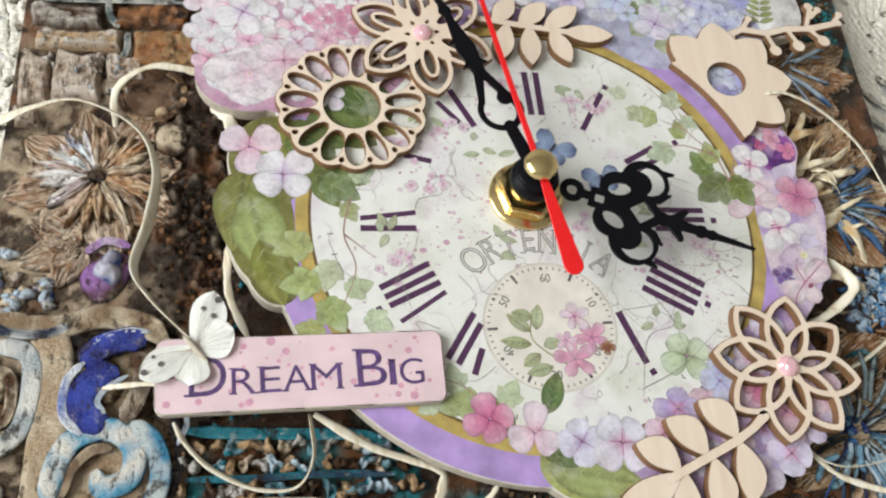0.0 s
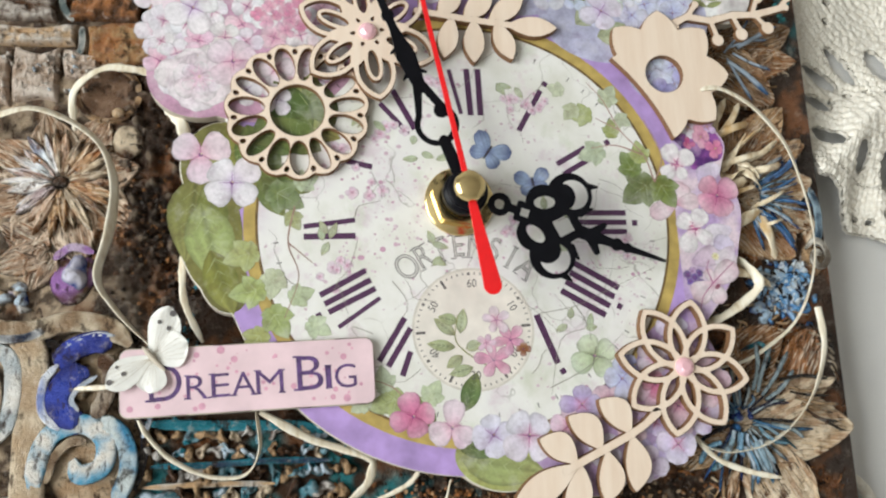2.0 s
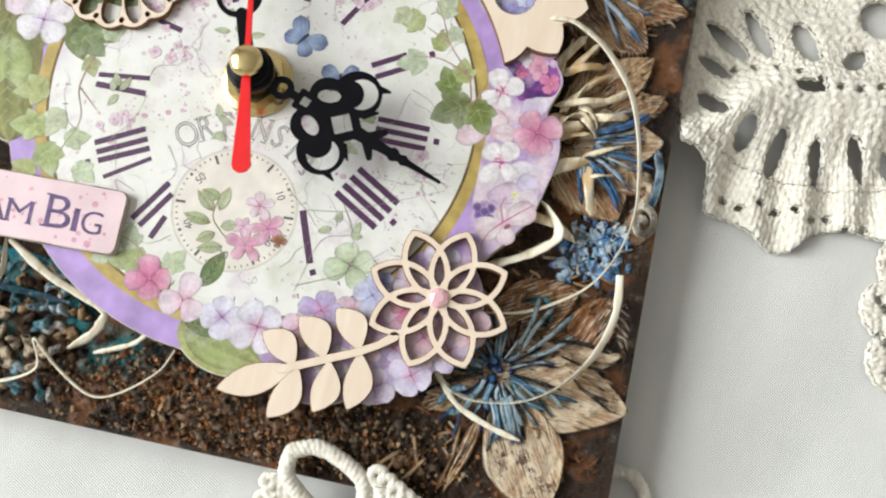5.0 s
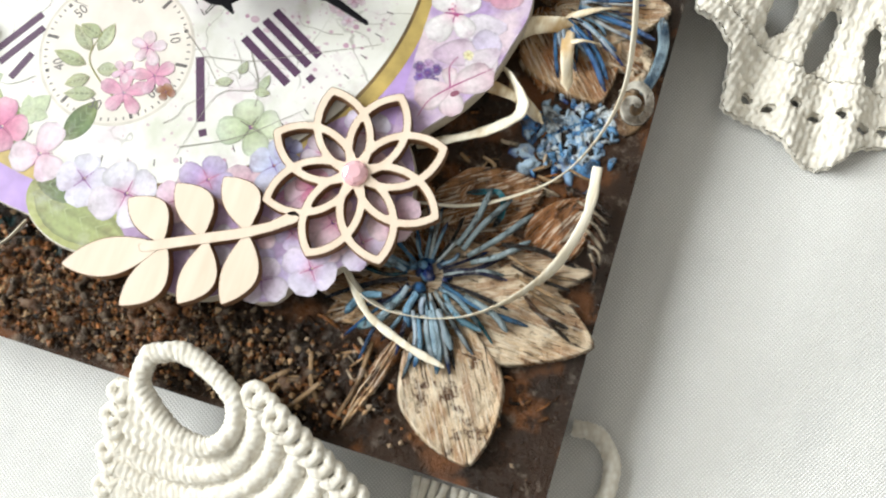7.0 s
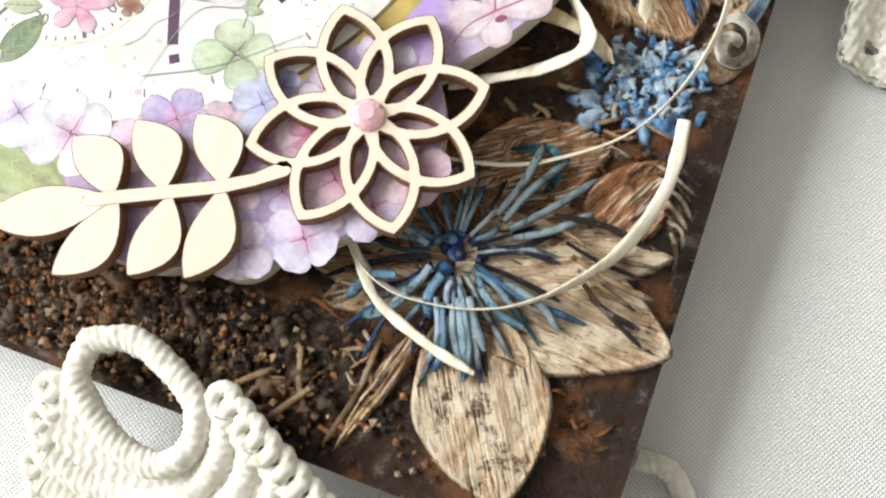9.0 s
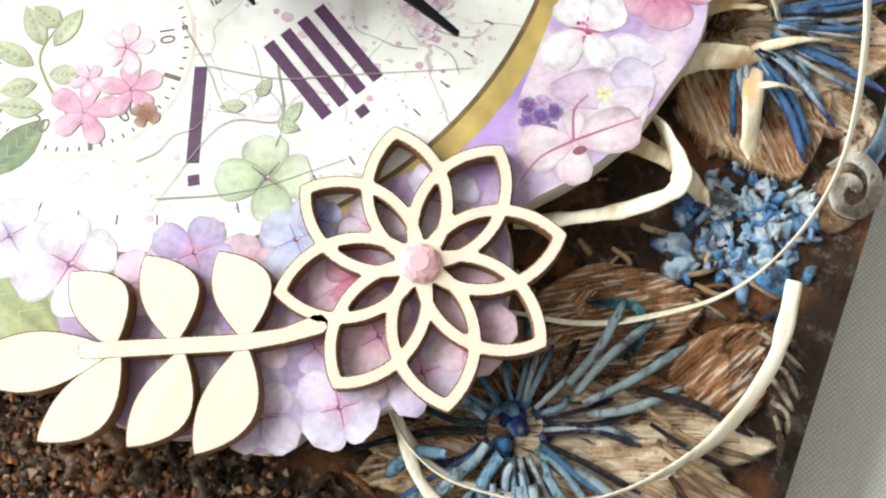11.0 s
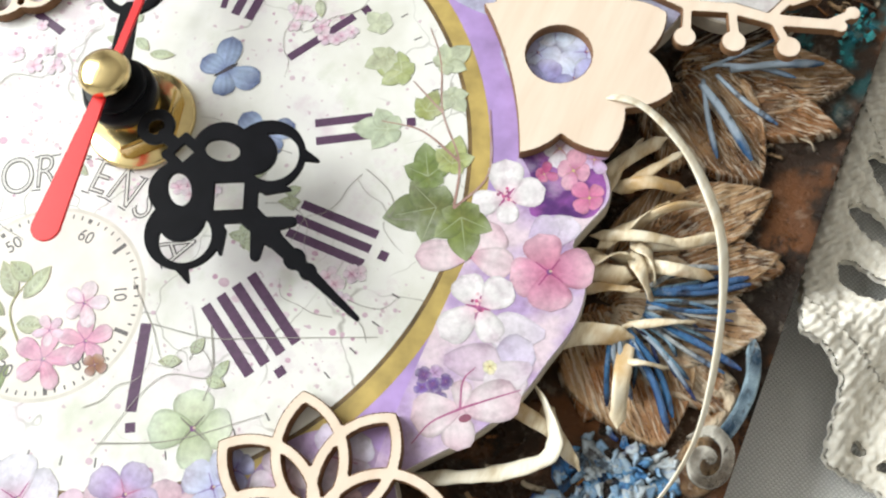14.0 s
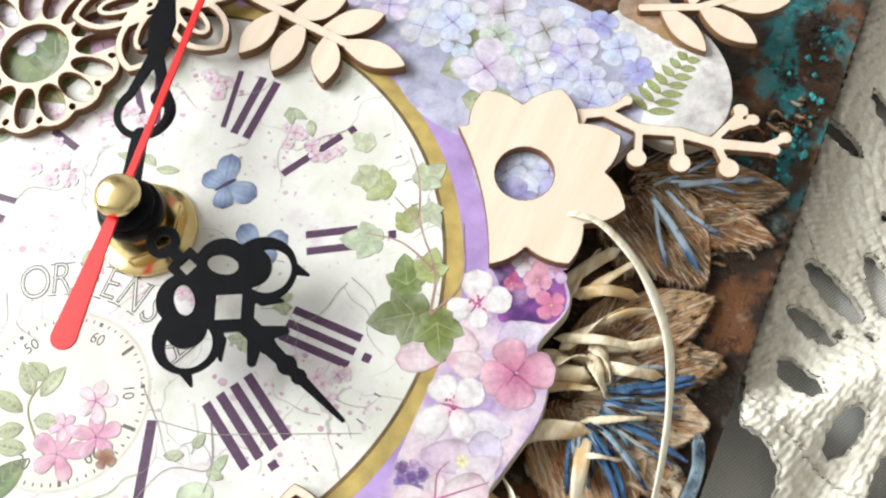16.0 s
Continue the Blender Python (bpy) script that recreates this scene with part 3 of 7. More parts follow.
# the small dial: strokes, specks and numbers
SC = np.array([-0.3, -32.3])
for k in range(60):
    a = radians(90 - 6 * k - 3)
    e = np.array([math.cos(a), math.sin(a)])
    if k % 10 == 4:
        bar("seconds_stroke", *(SC + e * 14.4), *(SC + e * 17.2), 0.75, INK, dial)
    elif k % 10 == 9:
        bar("seconds_dot", *(SC + e * 16.1), *(SC + e * 17.0), 0.8, INK, dial)
    else:
        bar("seconds_tick", *(SC + e * 16.3), *(SC + e * 17.1), 0.3, INK, dial)
for k, word in enumerate(("60", "10", "20", "30", "40", "50")):
    a = radians(90 - 60 * k)
    deg = -60 * k + (180 if k in (2, 3, 4) else 0)
    text_at("number", word, SC[0] + 13.6 * math.cos(a), SC[1] + 13.6 * math.sin(a), 3.4, deg - (180 if k in (2, 4) else 0), INK, dial, slim=0.9)
# minute track: short ticks near the rim
for k in range(60):
    if k % 5:
        a = radians(6 * k)
        bar("minute_tick", 57.0 * math.cos(a), 57.0 * math.sin(a), 58.6 * math.cos(a), 58.6 * math.sin(a), 0.28, INK, dial)

# ---- pointers and shaft ----
HUB = (-3.0, 6.3)


def hour_shape(u, v):
    w = np.abs(v)
    body = union(circle(u, v, 0, 0, 6.2), np.abs(circle(u, v, 10.6, 0, 2.5)) - 0.95, rod(u, v, 13, 0, 17, 0, 1.2),
                 box(u, w, 18.4, 0, 2.9, 3.1, 0, 0.6), circle(u, w, 22.8, 5.0, 5.3), circle(u, w, 29.8, 9.6, 6.9), box(u, v, 30.3, 0, 5.3, 5.3, 45),
                 rod(u, w, 32, 13.2, 37.2, 15.0, 1.9, 0.3), rod(u, w, 34.5, 5.5, 37.5, 8.0, 1.2, 0.3), rod(u, v, 33, 0, 42, 0, 2.1, 1.7),
                 rod(u, w, 39.2, 0.5, 42.2, 4.2, 1.6, 0.9), rod(u, v, 42, 0, 62.6, 0, 1.5, 0.45), circle(u, v, 47.5, 0, 1.9), circle(u, v, 50.8, 0, 1.5))
    crescent = carve(circle(u, w, 30.8, 10.2, 4.6), circle(u, w, 27.8, 8.4, 4.1))
    return carve(body, box(u, v, 18.4, 0, 1.3, 1.3, 0), oval(u, w, 23.2, 5.0, 3.3, 2.0, 25), crescent, box(u, v, 30.6, 0, 2.6, 2.6, 45))


def minute_shape(u, v):
    loop = union(circle(u, v, 21.5, 0, 6.6), rod(u, v, 21.5, 0, 36, 0, 6.2, 1.6))
    hole = union(circle(u, v, 21.2, 0.4, 4.6), rod(u, v, 21.5, 0.4, 31.5, 0, 4.3, 0.4))
    loop = union(carve(loop, hole), circle(u, v, 25, -3.0, 2.3))
    return union(circle(u, v, 0, 0, 5.6), rod(u, v, 0, 0, 16, 0, 2.2, 1.7), loop, rod(u, v, 35, 0, 44, 0, 1.9, 3.0), rod(u, v, 40, 0, 37.5, 3.6, 1.3, 0.3),
                 rod(u, v, 40, 0, 37.5, -3.6, 1.3, 0.3), rod(u, v, 44, 0, 53, 0, 3.0, 1.4), rod(u, v, 48, 0, 46.5, 3.8, 1.1, 0.3), rod(u, v, 53, 0, 90, 0, 1.3, 0.5), circle(u, v, 58, 0, 1.9))


def second_shape(u, v):
    return union(rod(u, v, 0, 0, 87, 0, 0.85, 0.65), rod(u, v, -3, 0, -29, 0, 1.1, 2.6), circle(u, v, 0, 0, 3))


def hand(name, shape, bounds, z, deg, material, label, thick=0.6):
    ob = cut_piece(name, shape, bounds, 0.22, 0, thick, [material], clock, 0.1, label)
    ob.matrix_basis = Matrix.Translation((HUB[0] * MM, HUB[1] * MM, z * MM)) @ Matrix.Rotation(radians(deg), 4, "Z")
    return ob


hand("hour_hand", hour_shape, (-8, 64, -17, 17), 10.8, -19.4, BLACK, "ornate pierced black metal hour hand", 0.7)
hand("minute_hand", minute_shape, (-8, 92, -9, 9), 13.2, 111.7, BLACK, "slender black metal minute hand with an open loop", 0.6)
hand("second_hand", second_shape, (-34, 89, -5, 5), 16.2, 101.0, RED, "thin red second hand with a wide tail", 0.5)


def nut():
    """Six-sided brass nut on a round washer."""
    bm = bmesh.new()
    bmesh.ops.create_cone(bm, cap_ends=True, segments=6, radius1=9.3, radius2=9.3, depth=4.6, matrix=Matrix.Translation((*HUB, 3.9)) @ Matrix.Rotation(0.3, 4, "Z"))
    bmesh.ops.bevel(bm, geom=bm.edges[:], offset=0.5, segments=2, affect="EDGES")
    part("nut", bm, BRASS, clock, "polished brass hexagonal nut")


lathe("washer", [(10.4, 0.3), (10.6, 0.6), (10.6, 1.4), (10.2, 1.7)], BRASS, clock, 48, HUB, "round brass washer")
nut()
thread = [(4.9 + (0.25 if k % 2 else 0.0), 6.2 + 0.35 * k) for k in range(9)]
lathe("threaded_collar", thread, BRASS, clock, 32, HUB, "threaded brass collar")
lathe("hand_bushing", [(6.0, 8.8), (6.6, 9.2), (6.6, 11.8), (6.2, 12.2), (4.4, 12.4), (4.4, 13.0), (5.6, 13.1), (5.8, 13.9), (5.2, 14.3), (3.2, 14.5)], BLACK, clock, 40, HUB, "black plastic bushing")
lathe("shaft", [(2.3, 14.0), (2.3, 16.3)], STEEL, clock, 24, HUB, "silvery steel shaft")
lathe("cap", [(4.0, 16.5), (4.5, 16.7), (4.6, 18.2), (4.2, 19.0), (3.0, 19.6), (1.2, 19.9)], BRASS, clock, 40, HUB, "round polished brass cap")

# ---- the print on the dial plate ----
rng = random.Random(7)
LAYER = [0.358]


class Ink:
    """Printed petals, leaves and spots gathered into one flat mesh with a colour at every vertex."""

    def __init__(self):
        self.v, self.f, self.c = [], [], []
        LAYER[0] += 0.0003
        self.z = LAYER[0]

    def sheet(self, pts, cols, n, m):
        k = len(self.v)
        self.z += 0.00012
        self.v += [(p[0], p[1], self.z) for p in pts]
        self.c += [tuple(min(0.92, max(0.01, q)) for q in c) for c in cols]
        self.f += [(k + i * m + j, k + (i + 1) * m + j, k + (i + 1) * m + j + 1, k + i * m + j + 1) for i in range(n - 1) for j in range(m - 1)]

    def petal(self, x, y, deg, length, width, inner, main, rim, blunt=1.0, vein=0.10, bend=0.0):
        """A petal or leaf from (x, y): blunt 1 is a round petal, 0 a pointed leaf."""
        n, m = 9, 9
        pts, cols = [], []
        ca, sa = math.cos(radians(deg)), math.sin(radians(deg))
        ph = rng.uniform(0, 6)
        for i in range(n):
            s = i / (n - 1)
            if blunt:
                w = width * (math.sin(math.pi * min(1, s * 0.5 + 0.04)) ** 0.8) * math.sqrt(max(0.0, 1 - max(0, (s - 0.35) / 0.65) ** 2.6)) + 0.02
            else:
                w = width * math.sin(math.pi * s**0.85) ** 0.9 + 0.02
            w *= 1 + 0.05 * math.sin(5 * s + ph)
            for j in range(m):
                t = j / (m - 1) * 2 - 1
                u = length * s * (1 - (0.10 * math.exp(-(t * 3) ** 2) if blunt and i == n - 1 else 0)), w * t + bend * s * s * length
                pts.append((x + ca * u[0] - sa * u[1], y + sa * u[0] + ca * u[1]))
                a = min(1, s * 2.4)
                b = max(0, (s - 0.45) / 0.55)
                c = [inner[q] * (1 - a) + (main[q] * (1 - b) + rim[q] * b) * a for q in range(3)]
                shade = 1 - vein * (0.5 + 0.5 * math.cos(t * 14 + ph)) * (0.4 + 0.6 * s) - (0.24 if abs(t) > 0.9 else 0) - (0.14 if i == n - 1 and blunt else 0) - (0.22 * vein * 5 if not blunt and j == m // 2 else 0)
                shade += 0.07 * math.sin(3 * t + ph) - 0.05 * t
                cols.append([q * shade for q in c])
        self.sheet(pts, cols, n, m)

    def spot(self, x, y, r, color, squeeze=1.0, deg=0.0):
        k, n = len(self.v), 14
        self.z += 0.00012
        for i in range(n):
            a = 2 * math.pi * i / n
            u, v = r * math.cos(a), r * squeeze * math.sin(a)
            self.v.append((x + u * math.cos(radians(deg)) - v * math.sin(radians(deg)), y + u * math.sin(radians(deg)) + v * math.cos(radians(deg)), self.z))
            self.c.append(color)
        self.f.append(tuple(range(k, k + n)))

    def line(self, points, w, color):
        p = smooth_path([(q[0], q[1], 0) for q in points], 6)
        t = np.gradient(p, axis=0)
        nrm = np.stack([-t[:, 1], t[:, 0]], -1) / (np.linalg.norm(t, axis=1)[:, None] + 1e-9)
        width = w * np.linspace(1.0, 0.4, len(p))[:, None] / 2
        pts = np.stack([p[:, :2] + nrm * width, p[:, :2] - nrm * width], 1).reshape(-1, 2)
        self.sheet(pts.tolist(), [color] * len(pts), len(p), 2)

    def done(self, name, label=""):
        return link(name, self.v, self.f, PRINT, dial, colors=self.c, label=label)


WHITE, LILAC, PINK, ROSE = (0.80, 0.76, 0.80), (0.66, 0.58, 0.76), (0.76, 0.52, 0.63), (0.66, 0.24, 0.38)
BLUE, SKYBLUE, MAUVE, PLUMC = (0.38, 0.40, 0.72), (0.58, 0.62, 0.80), (0.45, 0.28, 0.55), (0.20, 0.07, 0.22)
GREEN, OLIVE, LIME, PALEGREEN = (0.15, 0.21, 0.07), (0.27, 0.27, 0.07), (0.38, 0.43, 0.17), (0.54, 0.60, 0.42)


def tint(c, k=0.06):
    d = rng.uniform(-k, k)
    return tuple(q * (1 + d) + rng.uniform(-k, k) * 0.25 for q in c)


def blend(a, b, k):
    return tuple(p * (1 - k) + q * k for p, q in zip(a, b))


def floret(x, y, r, rot=None, main=WHITE, inner=ROSE, rim=None, petals=4, name="printed_flower", fat=0.55, heart=PLUMC, uneven=0.12, label=""):
    rot = rng.uniform(0, 90) if rot is None else rot
    ink = Ink()
    for k in range(petals):
        m = tint(main)
        ink.petal(x, y, rot + 360 / petals * k + rng.uniform(-7, 7), r * rng.uniform(1 - uneven, 1 + uneven), r * fat * rng.uniform(0.9, 1.1), blend(m, inner, 0.6), m, tint(rim or blend(m, WHITE, 0.35)), vein=0.12)
    for k in range(petals):
        a = radians(rot + 360 / petals * (k + 0.5))
        ink.line([(x, y), (x + r * 0.42 * math.cos(a), y + r * 0.42 * math.sin(a))], min(r * 0.07, 0.38), blend(inner, heart, 0.4))
    ink.spot(x, y, r * 0.07, heart)
    ink.spot(x + r * 0.02, y + r * 0.03, r * 0.035, (0.62, 0.50, 0.36))
    return ink.done(name, label)


GROUND = [0.3450]


def ground_patch(shape_ovals, color, name, label, points=None, second=None, z=None, scale=0.25):
    """A flat tinted area under printed flowers, washed from one colour into a second."""
    def f(x, y):
        return outline(x, y, points) + 0.35 if points else union(*[oval(x, y, *o) for o in shape_ovals])
    xs = [o[0] for o in points or shape_ovals]
    ys = [o[1] for o in points or shape_ovals]
    m = 3 if points else 36
    GROUND[0] += 0.0004
    z = z or GROUND[0]
    v, fa, _ = plate(f, min(xs) - m, max(xs) + m, min(ys) - m, max(ys) + m, 0.5 if points else 0.8, 0.24, z, 0.02)
    v = np.array(v)
    n = fbm(v[:, 0], v[:, 1], scale, 11, 4)[:, None]
    k = np.clip(0.5 + 0.6 * n, 0, 1)
    col = np.array(color)[None] * (1 + 0.16 * n)
    if second:
        col = np.array(color)[None] * (1 - k) + np.array(second)[None] * k
    link(name, v, fa, PRINT, dial, colors=np.clip(col, 0.02, 0.9), label=label)


def leaf(x, y, deg, length, width, color=GREEN, bend=0.0, name="printed_leaf", vein=0.16):
    ink = Ink()
    c = tint(color)
    ink.petal(x, y, deg, length, width, blend(c, (0.16, 0.13, 0.04), 0.5), c, blend(c, (0.46, 0.42, 0.16), 0.35), 0.0, vein + 0.12, bend)
    tip = (x + length * 0.9 * math.cos(radians(deg)), y + length * 0.9 * math.sin(radians(deg)))
    for k in range(1, 5):
        px, py = x + (tip[0] - x) * k / 5.5, y + (tip[1] - y) * k / 5.5
        for s in (-1, 1):
            a = radians(deg + 42 * s)
            ink.line([(px, py), (px + width * 0.7 * math.cos(a), py + width * 0.7 * math.sin(a))], 0.18, blend(c, PALEGREEN, 0.3))
    return ink.done(name)


def ivy(x, y, deg, size, color=GREEN):
    """A five-lobed ivy leaf."""
    ink = Ink()
    c = tint(color, 0.1)
    for a, l, w in ((0, 1.0, 0.36), (58, 0.72, 0.28), (-58, 0.72, 0.28), (120, 0.46, 0.26), (-120, 0.46, 0.26)):
        ink.petal(x, y, deg + a, size * l, size * w, blend(c, OLIVE, 0.3), c, blend(c, PALEGREEN, 0.4), 0.0, 0.10)
    for a in (0, 58, -58):
        ink.line([(x, y), (x + 0.75 * size * math.cos(radians(deg + a)), y + 0.75 * size * math.sin(radians(deg + a)))], 0.22, blend(c, PALEGREEN, 0.45))
    return ink.done("printed_ivy_leaf")


def fill(cx, cy, rx, ry, gap, colors, r, avoid=(), name="printed_flower", inner=ROSE):
    """Florets scattered without order over an oval, about gap apart."""
    spots = []
    for _ in range(900):
        a, q = rng.uniform(0, 2 * math.pi), math.sqrt(rng.random())
        p = (cx + rx * q * math.cos(a), cy + ry * q * math.sin(a))
        if all(math.dist(p, s) > gap for s in spots) and all(math.dist(p, s[:2]) > s[2] for s in avoid):
            spots.append(p)
    for p in spots:
        floret(*p, r * rng.uniform(0.8, 1.2), None, tint(rng.choice(colors), 0.08), inner, name=name)


def scroll_line(pts, w, color, name="printed_stem"):
    ink = Ink()
    ink.line(pts, w, color)
    ink.done(name)


# tinted grounds
ground_patch([(86, 84, 12.7, 16.6, 35), (78, 87, 11.7, 13.7, 20)], (0.74, 0.71, 0.70), "printed_ground", "white printed ground")
ground_patch([(-62, 62, 33, 31, 20), (-72, 80, 18, 17, 0), (-40, 82, 26, 18, 0), (-8, 90, 21.6, 16.6, 0), (-79, 46, 16, 14, 10)], (0.58, 0.34, 0.47), "printed_ground", "rosy printed ground")
ground_patch([(-72, 17, 12.6, 13.6, 0), (-76, -2, 9.0, 18.6, 6), (-72, -17, 6.6, 9.6, 20)], (0.20, 0.19, 0.055), "printed_ground", "olive green printed leaves")
ground_patch([], (0.76, 0.62, 0.70), "printed_ground", "rosy and lilac watercolour ground", [p for p in BAND if p[0] > 67] + [(66, -24), (66, 24)], (0.50, 0.36, 0.62), 0.3485)
ground_patch([], (0.34, 0.10, 0.40), "printed_ground", "deep plum watercolour ground", PLUM_BAND, (0.09, 0.025, 0.16), 0.3505, 0.6)
ground_patch([(66, 52, 12.6, 12.6, 0), (52, 74, 26.6, 20.6, 15), (68, 70, 15.6, 17.6, 0), (20, 84, 19.6, 15.6, 0)], (0.46, 0.46, 0.62), "printed_ground", "pale blue printed ground")
ground_patch([(6, -70, 13.6, 8.6, -10)], (0.36, 0.38, 0.13), "printed_ground", "green printed leaf")
ground_patch([(30, -73, 14.6, 8.1, -8), (50, -70, 6.7, 7.7, 0), (62, -48, 13.6, 17.6, 0), (48, -60, 19.6, 11.6, 0)], (0.40, 0.28, 0.48), "printed_ground", "violet printed ground")

# leaves under the flowers
for x, y, a, l, w, c in ((-80, 24, -20, 18, 6, OLIVE), (-66, 30, -70, 22, 7, GREEN), (-80, 14, -96, 26, 7, OLIVE), (-76, 14, -88, 30, 5, (0.22, 0.24, 0.06)), (-79, 6, -75, 26, 7, LIME), (-76, -8, -70, 20, 5, OLIVE),
                         (-62, 16, -25, 16, 4.5, GREEN), (-62, 14, -60, 14, 4, GREEN), (-60, 22, 25, 14, 4, GREEN), (-6, -69, -12, 26, 6, LIME), (-6, -67, 12, 18, 4, GREEN),
                         (-4, -56, 70, 12, 3, GREEN), (-14, -62, 110, 12, 3.4, GREEN), (33, 80, -30, 14, 5, GREEN), (38, 66, 40, 14, 4, PALEGREEN), (45, 62, 10, 14, 4.5, PALEGREEN)):
    leaf(x, y, a, l, w, c)
# pink hydrangea
LATE = [(-64, 24, 35, 28, 8, GREEN), (-60, 36, -25, 24, 7, OLIVE), (-50, 26, 80, 22, 6, LIME), (-40, 30, 120, 18, 5, GREEN), (-58, 44, -60, 22, 6, (0.10, 0.14, 0.05)), (-44, 22, 150, 20, 5, GREEN)]
fill(-64, 68, 32, 28, 5.6, [WHITE, WHITE, PINK, blend(WHITE, PINK, 0.5), blend(WHITE, PINK, 0.3), (0.74, 0.64, 0.74)], 5.4)
fill(-42, 84, 24, 12, 5.6, [WHITE, WHITE, PINK, blend(WHITE, PINK, 0.4)], 5.2)
fill(-55, 66, 8, 6, 3.4, [ROSE, blend(PINK, ROSE, 0.5)], 2.4)
fill(-86, 56, 6, 14, 5.0, [WHITE, PINK, blend(WHITE, PINK, 0.5)], 5.0)
floret(-82, 67, 8.5, 20, WHITE, MAUVE, heart=PLUMC)
for k, (r, n_) in enumerate(((11.0, 7), (8.0, 6), (5.0, 5), (2.8, 4))):
    floret(-80, 44.5, r, 12 + 31 * k, (0.78 - 0.02 * k, 0.68 - 0.05 * k, 0.73 - 0.03 * k), PINK, (0.82, 0.77, 0.79), n_, fat=0.5, heart=PINK, uneven=0.2)
floret(-70, 50, 8.5, 50, blend(WHITE, PINK, 0.6), ROSE)
for row in LATE:
    leaf(*row)
floret(-66, 41, 5, 0, WHITE, LILAC)
floret(-57, 38, 5, 30, WHITE, LILAC)
# flowers down the one side
floret(-79, 20.5, 9, 35, blend(PINK, WHITE, 0.35), ROSE, petals=3, fat=0.6)
floret(-70, 12, 8.6, 45, (0.80, 0.75, 0.80), MAUVE, WHITE, label="white printed flower with a violet heart")
for x, y, a, s, c in ((-57, 9, -30, 9, GREEN), (-53, 2, -60, 5, LIME), (-65, -9, 200, 8, LIME), (-58, -16, -100, 7, PALEGREEN), (-63, -20, 190, 8, LIME), (-58, -27, -60, 8, LIME), (-52, -22, 20, 6, PALEGREEN), (-62, -33, 230, 7, LIME),
                      (-50, 12, 30, 6, PALEGREEN), (-47, -30, -30, 6, PALEGREEN), (-24, -52, 200, 8, LIME), (-27, -48, 100, 6, PALEGREEN), (-33, -53, 150, 6, PALEGREEN), (-14, -52, 60, 6, PALEGREEN)):
    ivy(x, y, a, s, c)
for pts in ([(-52, 5), (-54, -6), (-51, -16), (-55, -28)], [(-54, -6), (-47, -12)], [(-20, -56), (-24, -49), (-34, -45)]):
    scroll_line(pts, 0.5, (0.36, 0.22, 0.18))
# along the foot
floret(-19, -57, 6.8, 20, ROSE, (0.45, 0.05, 0.16), blend(ROSE, PINK, 0.6), label="deep pink printed flower")
floret(-8, -60.5, 7.4, 80, blend(PINK, WHITE, 0.4), ROSE, petals=3)
floret(4, -63, 6.8, 10, (0.72, 0.68, 0.82), MAUVE)
floret(14.5, -63.5, 8.2, 40, (0.74, 0.69, 0.80), (0.5, 0.12, 0.28), label="pale lilac printed flower with a crimson heart")
fill(44, -62, 20, 10, 7.5, [LILAC, MAUVE, (0.5, 0.4, 0.66), PINK], 5.5)
fill(62, -48, 12, 15, 8.0, [LILAC, (0.72, 0.60, 0.70), PINK], 6.0)
floret(54, -50, 4.5, 0, ROSE, (0.45, 0.05, 0.16))
floret(50, -73, 6, 70, (0.66, 0.56, 0.72), MAUVE)
floret(36, -41, 7.2, 30, PALEGREEN, GREEN, (0.66, 0.72, 0.58), label="pale green printed flower")
floret(44, -48, 6.2, 0, SKYBLUE, BLUE, label="pale blue printed flower")
floret(46, -44, 3.6, 45, BLUE, (0.15, 0.12, 0.5))
# along the other side
for x, y, r, a, m in ((73, 31.5, 5.4, 20, (0.76, 0.70, 0.78)), (79.6, 31.8, 3.6, 60, (0.62, 0.46, 0.68)), (77, 28.3, 5.0, 10, (0.72, 0.34, 0.48)), (81.6, 24.4, 4.6, 70, (0.70, 0.22, 0.40)), (72.4, 25.6, 2.8, 0, (0.50, 0.08, 0.24))):
    floret(x, y, r * 0.78, a, m, (0.40, 0.06, 0.24), blend(m, WHITE, 0.15), fat=0.5, uneven=0.3, heart=(0.62, 0.52, 0.20))
# loose pale petals in the wash
for x, y, a, l, w, c in ((79.5, 13.5, 86, 6.4, 3.2, (0.70, 0.62, 0.76)), (75, 13, 60, 6, 3.0, (0.62, 0.52, 0.70)), (74, -9, -30, 12, 5, (0.70, 0.58, 0.66)), (84, -2, 200, 10, 4, (0.76, 0.70, 0.78)), (78, -12, 60, 9, 4, (0.66, 0.58, 0.76)), (70, -13, 20, 10, 4.0, (0.66, 0.52, 0.64)), (84, -8, 230, 9, 3.5, (0.76, 0.68, 0.74))):
    ink = Ink()
    ink.petal(x, y, a, l, w, blend(c, MAUVE, 0.25), c, blend(c, WHITE, 0.3), vein=0.05)
    ink.done("printed_petal")
fill(70, -18, 2.4, 3.0, 1.9, [(0.16, 0.07, 0.30), (0.22, 0.14, 0.44), MAUVE], 1.7, inner=PLUMC)
ink = Ink()
for a, l, w in ((36, 10.5, 4.4), (-70, 7, 3.4), (215, 8.5, 4.2), (110, 5, 2.0)):
    ink.petal(76, -19.5, a, l, w, (0.70, 0.46, 0.56), (0.82, 0.72, 0.76), (0.70, 0.50, 0.58), vein=0.16)
for pts in ([(76, -19.5), (80.5, -15.5), (84, -12.5)], [(76, -19.5), (72.5, -23.5), (71, -28)], [(76, -19.5), (74.5, -15), (75.5, -12)]):
    ink.line(pts, 0.42, (0.42, 0.12, 0.26))
ink.spot(77.4, -20.6, 1.1, (0.30, 0.10, 0.16), 0.6, 40)
ink.done("printed_flower", "large pale pink printed flower with dark veins")
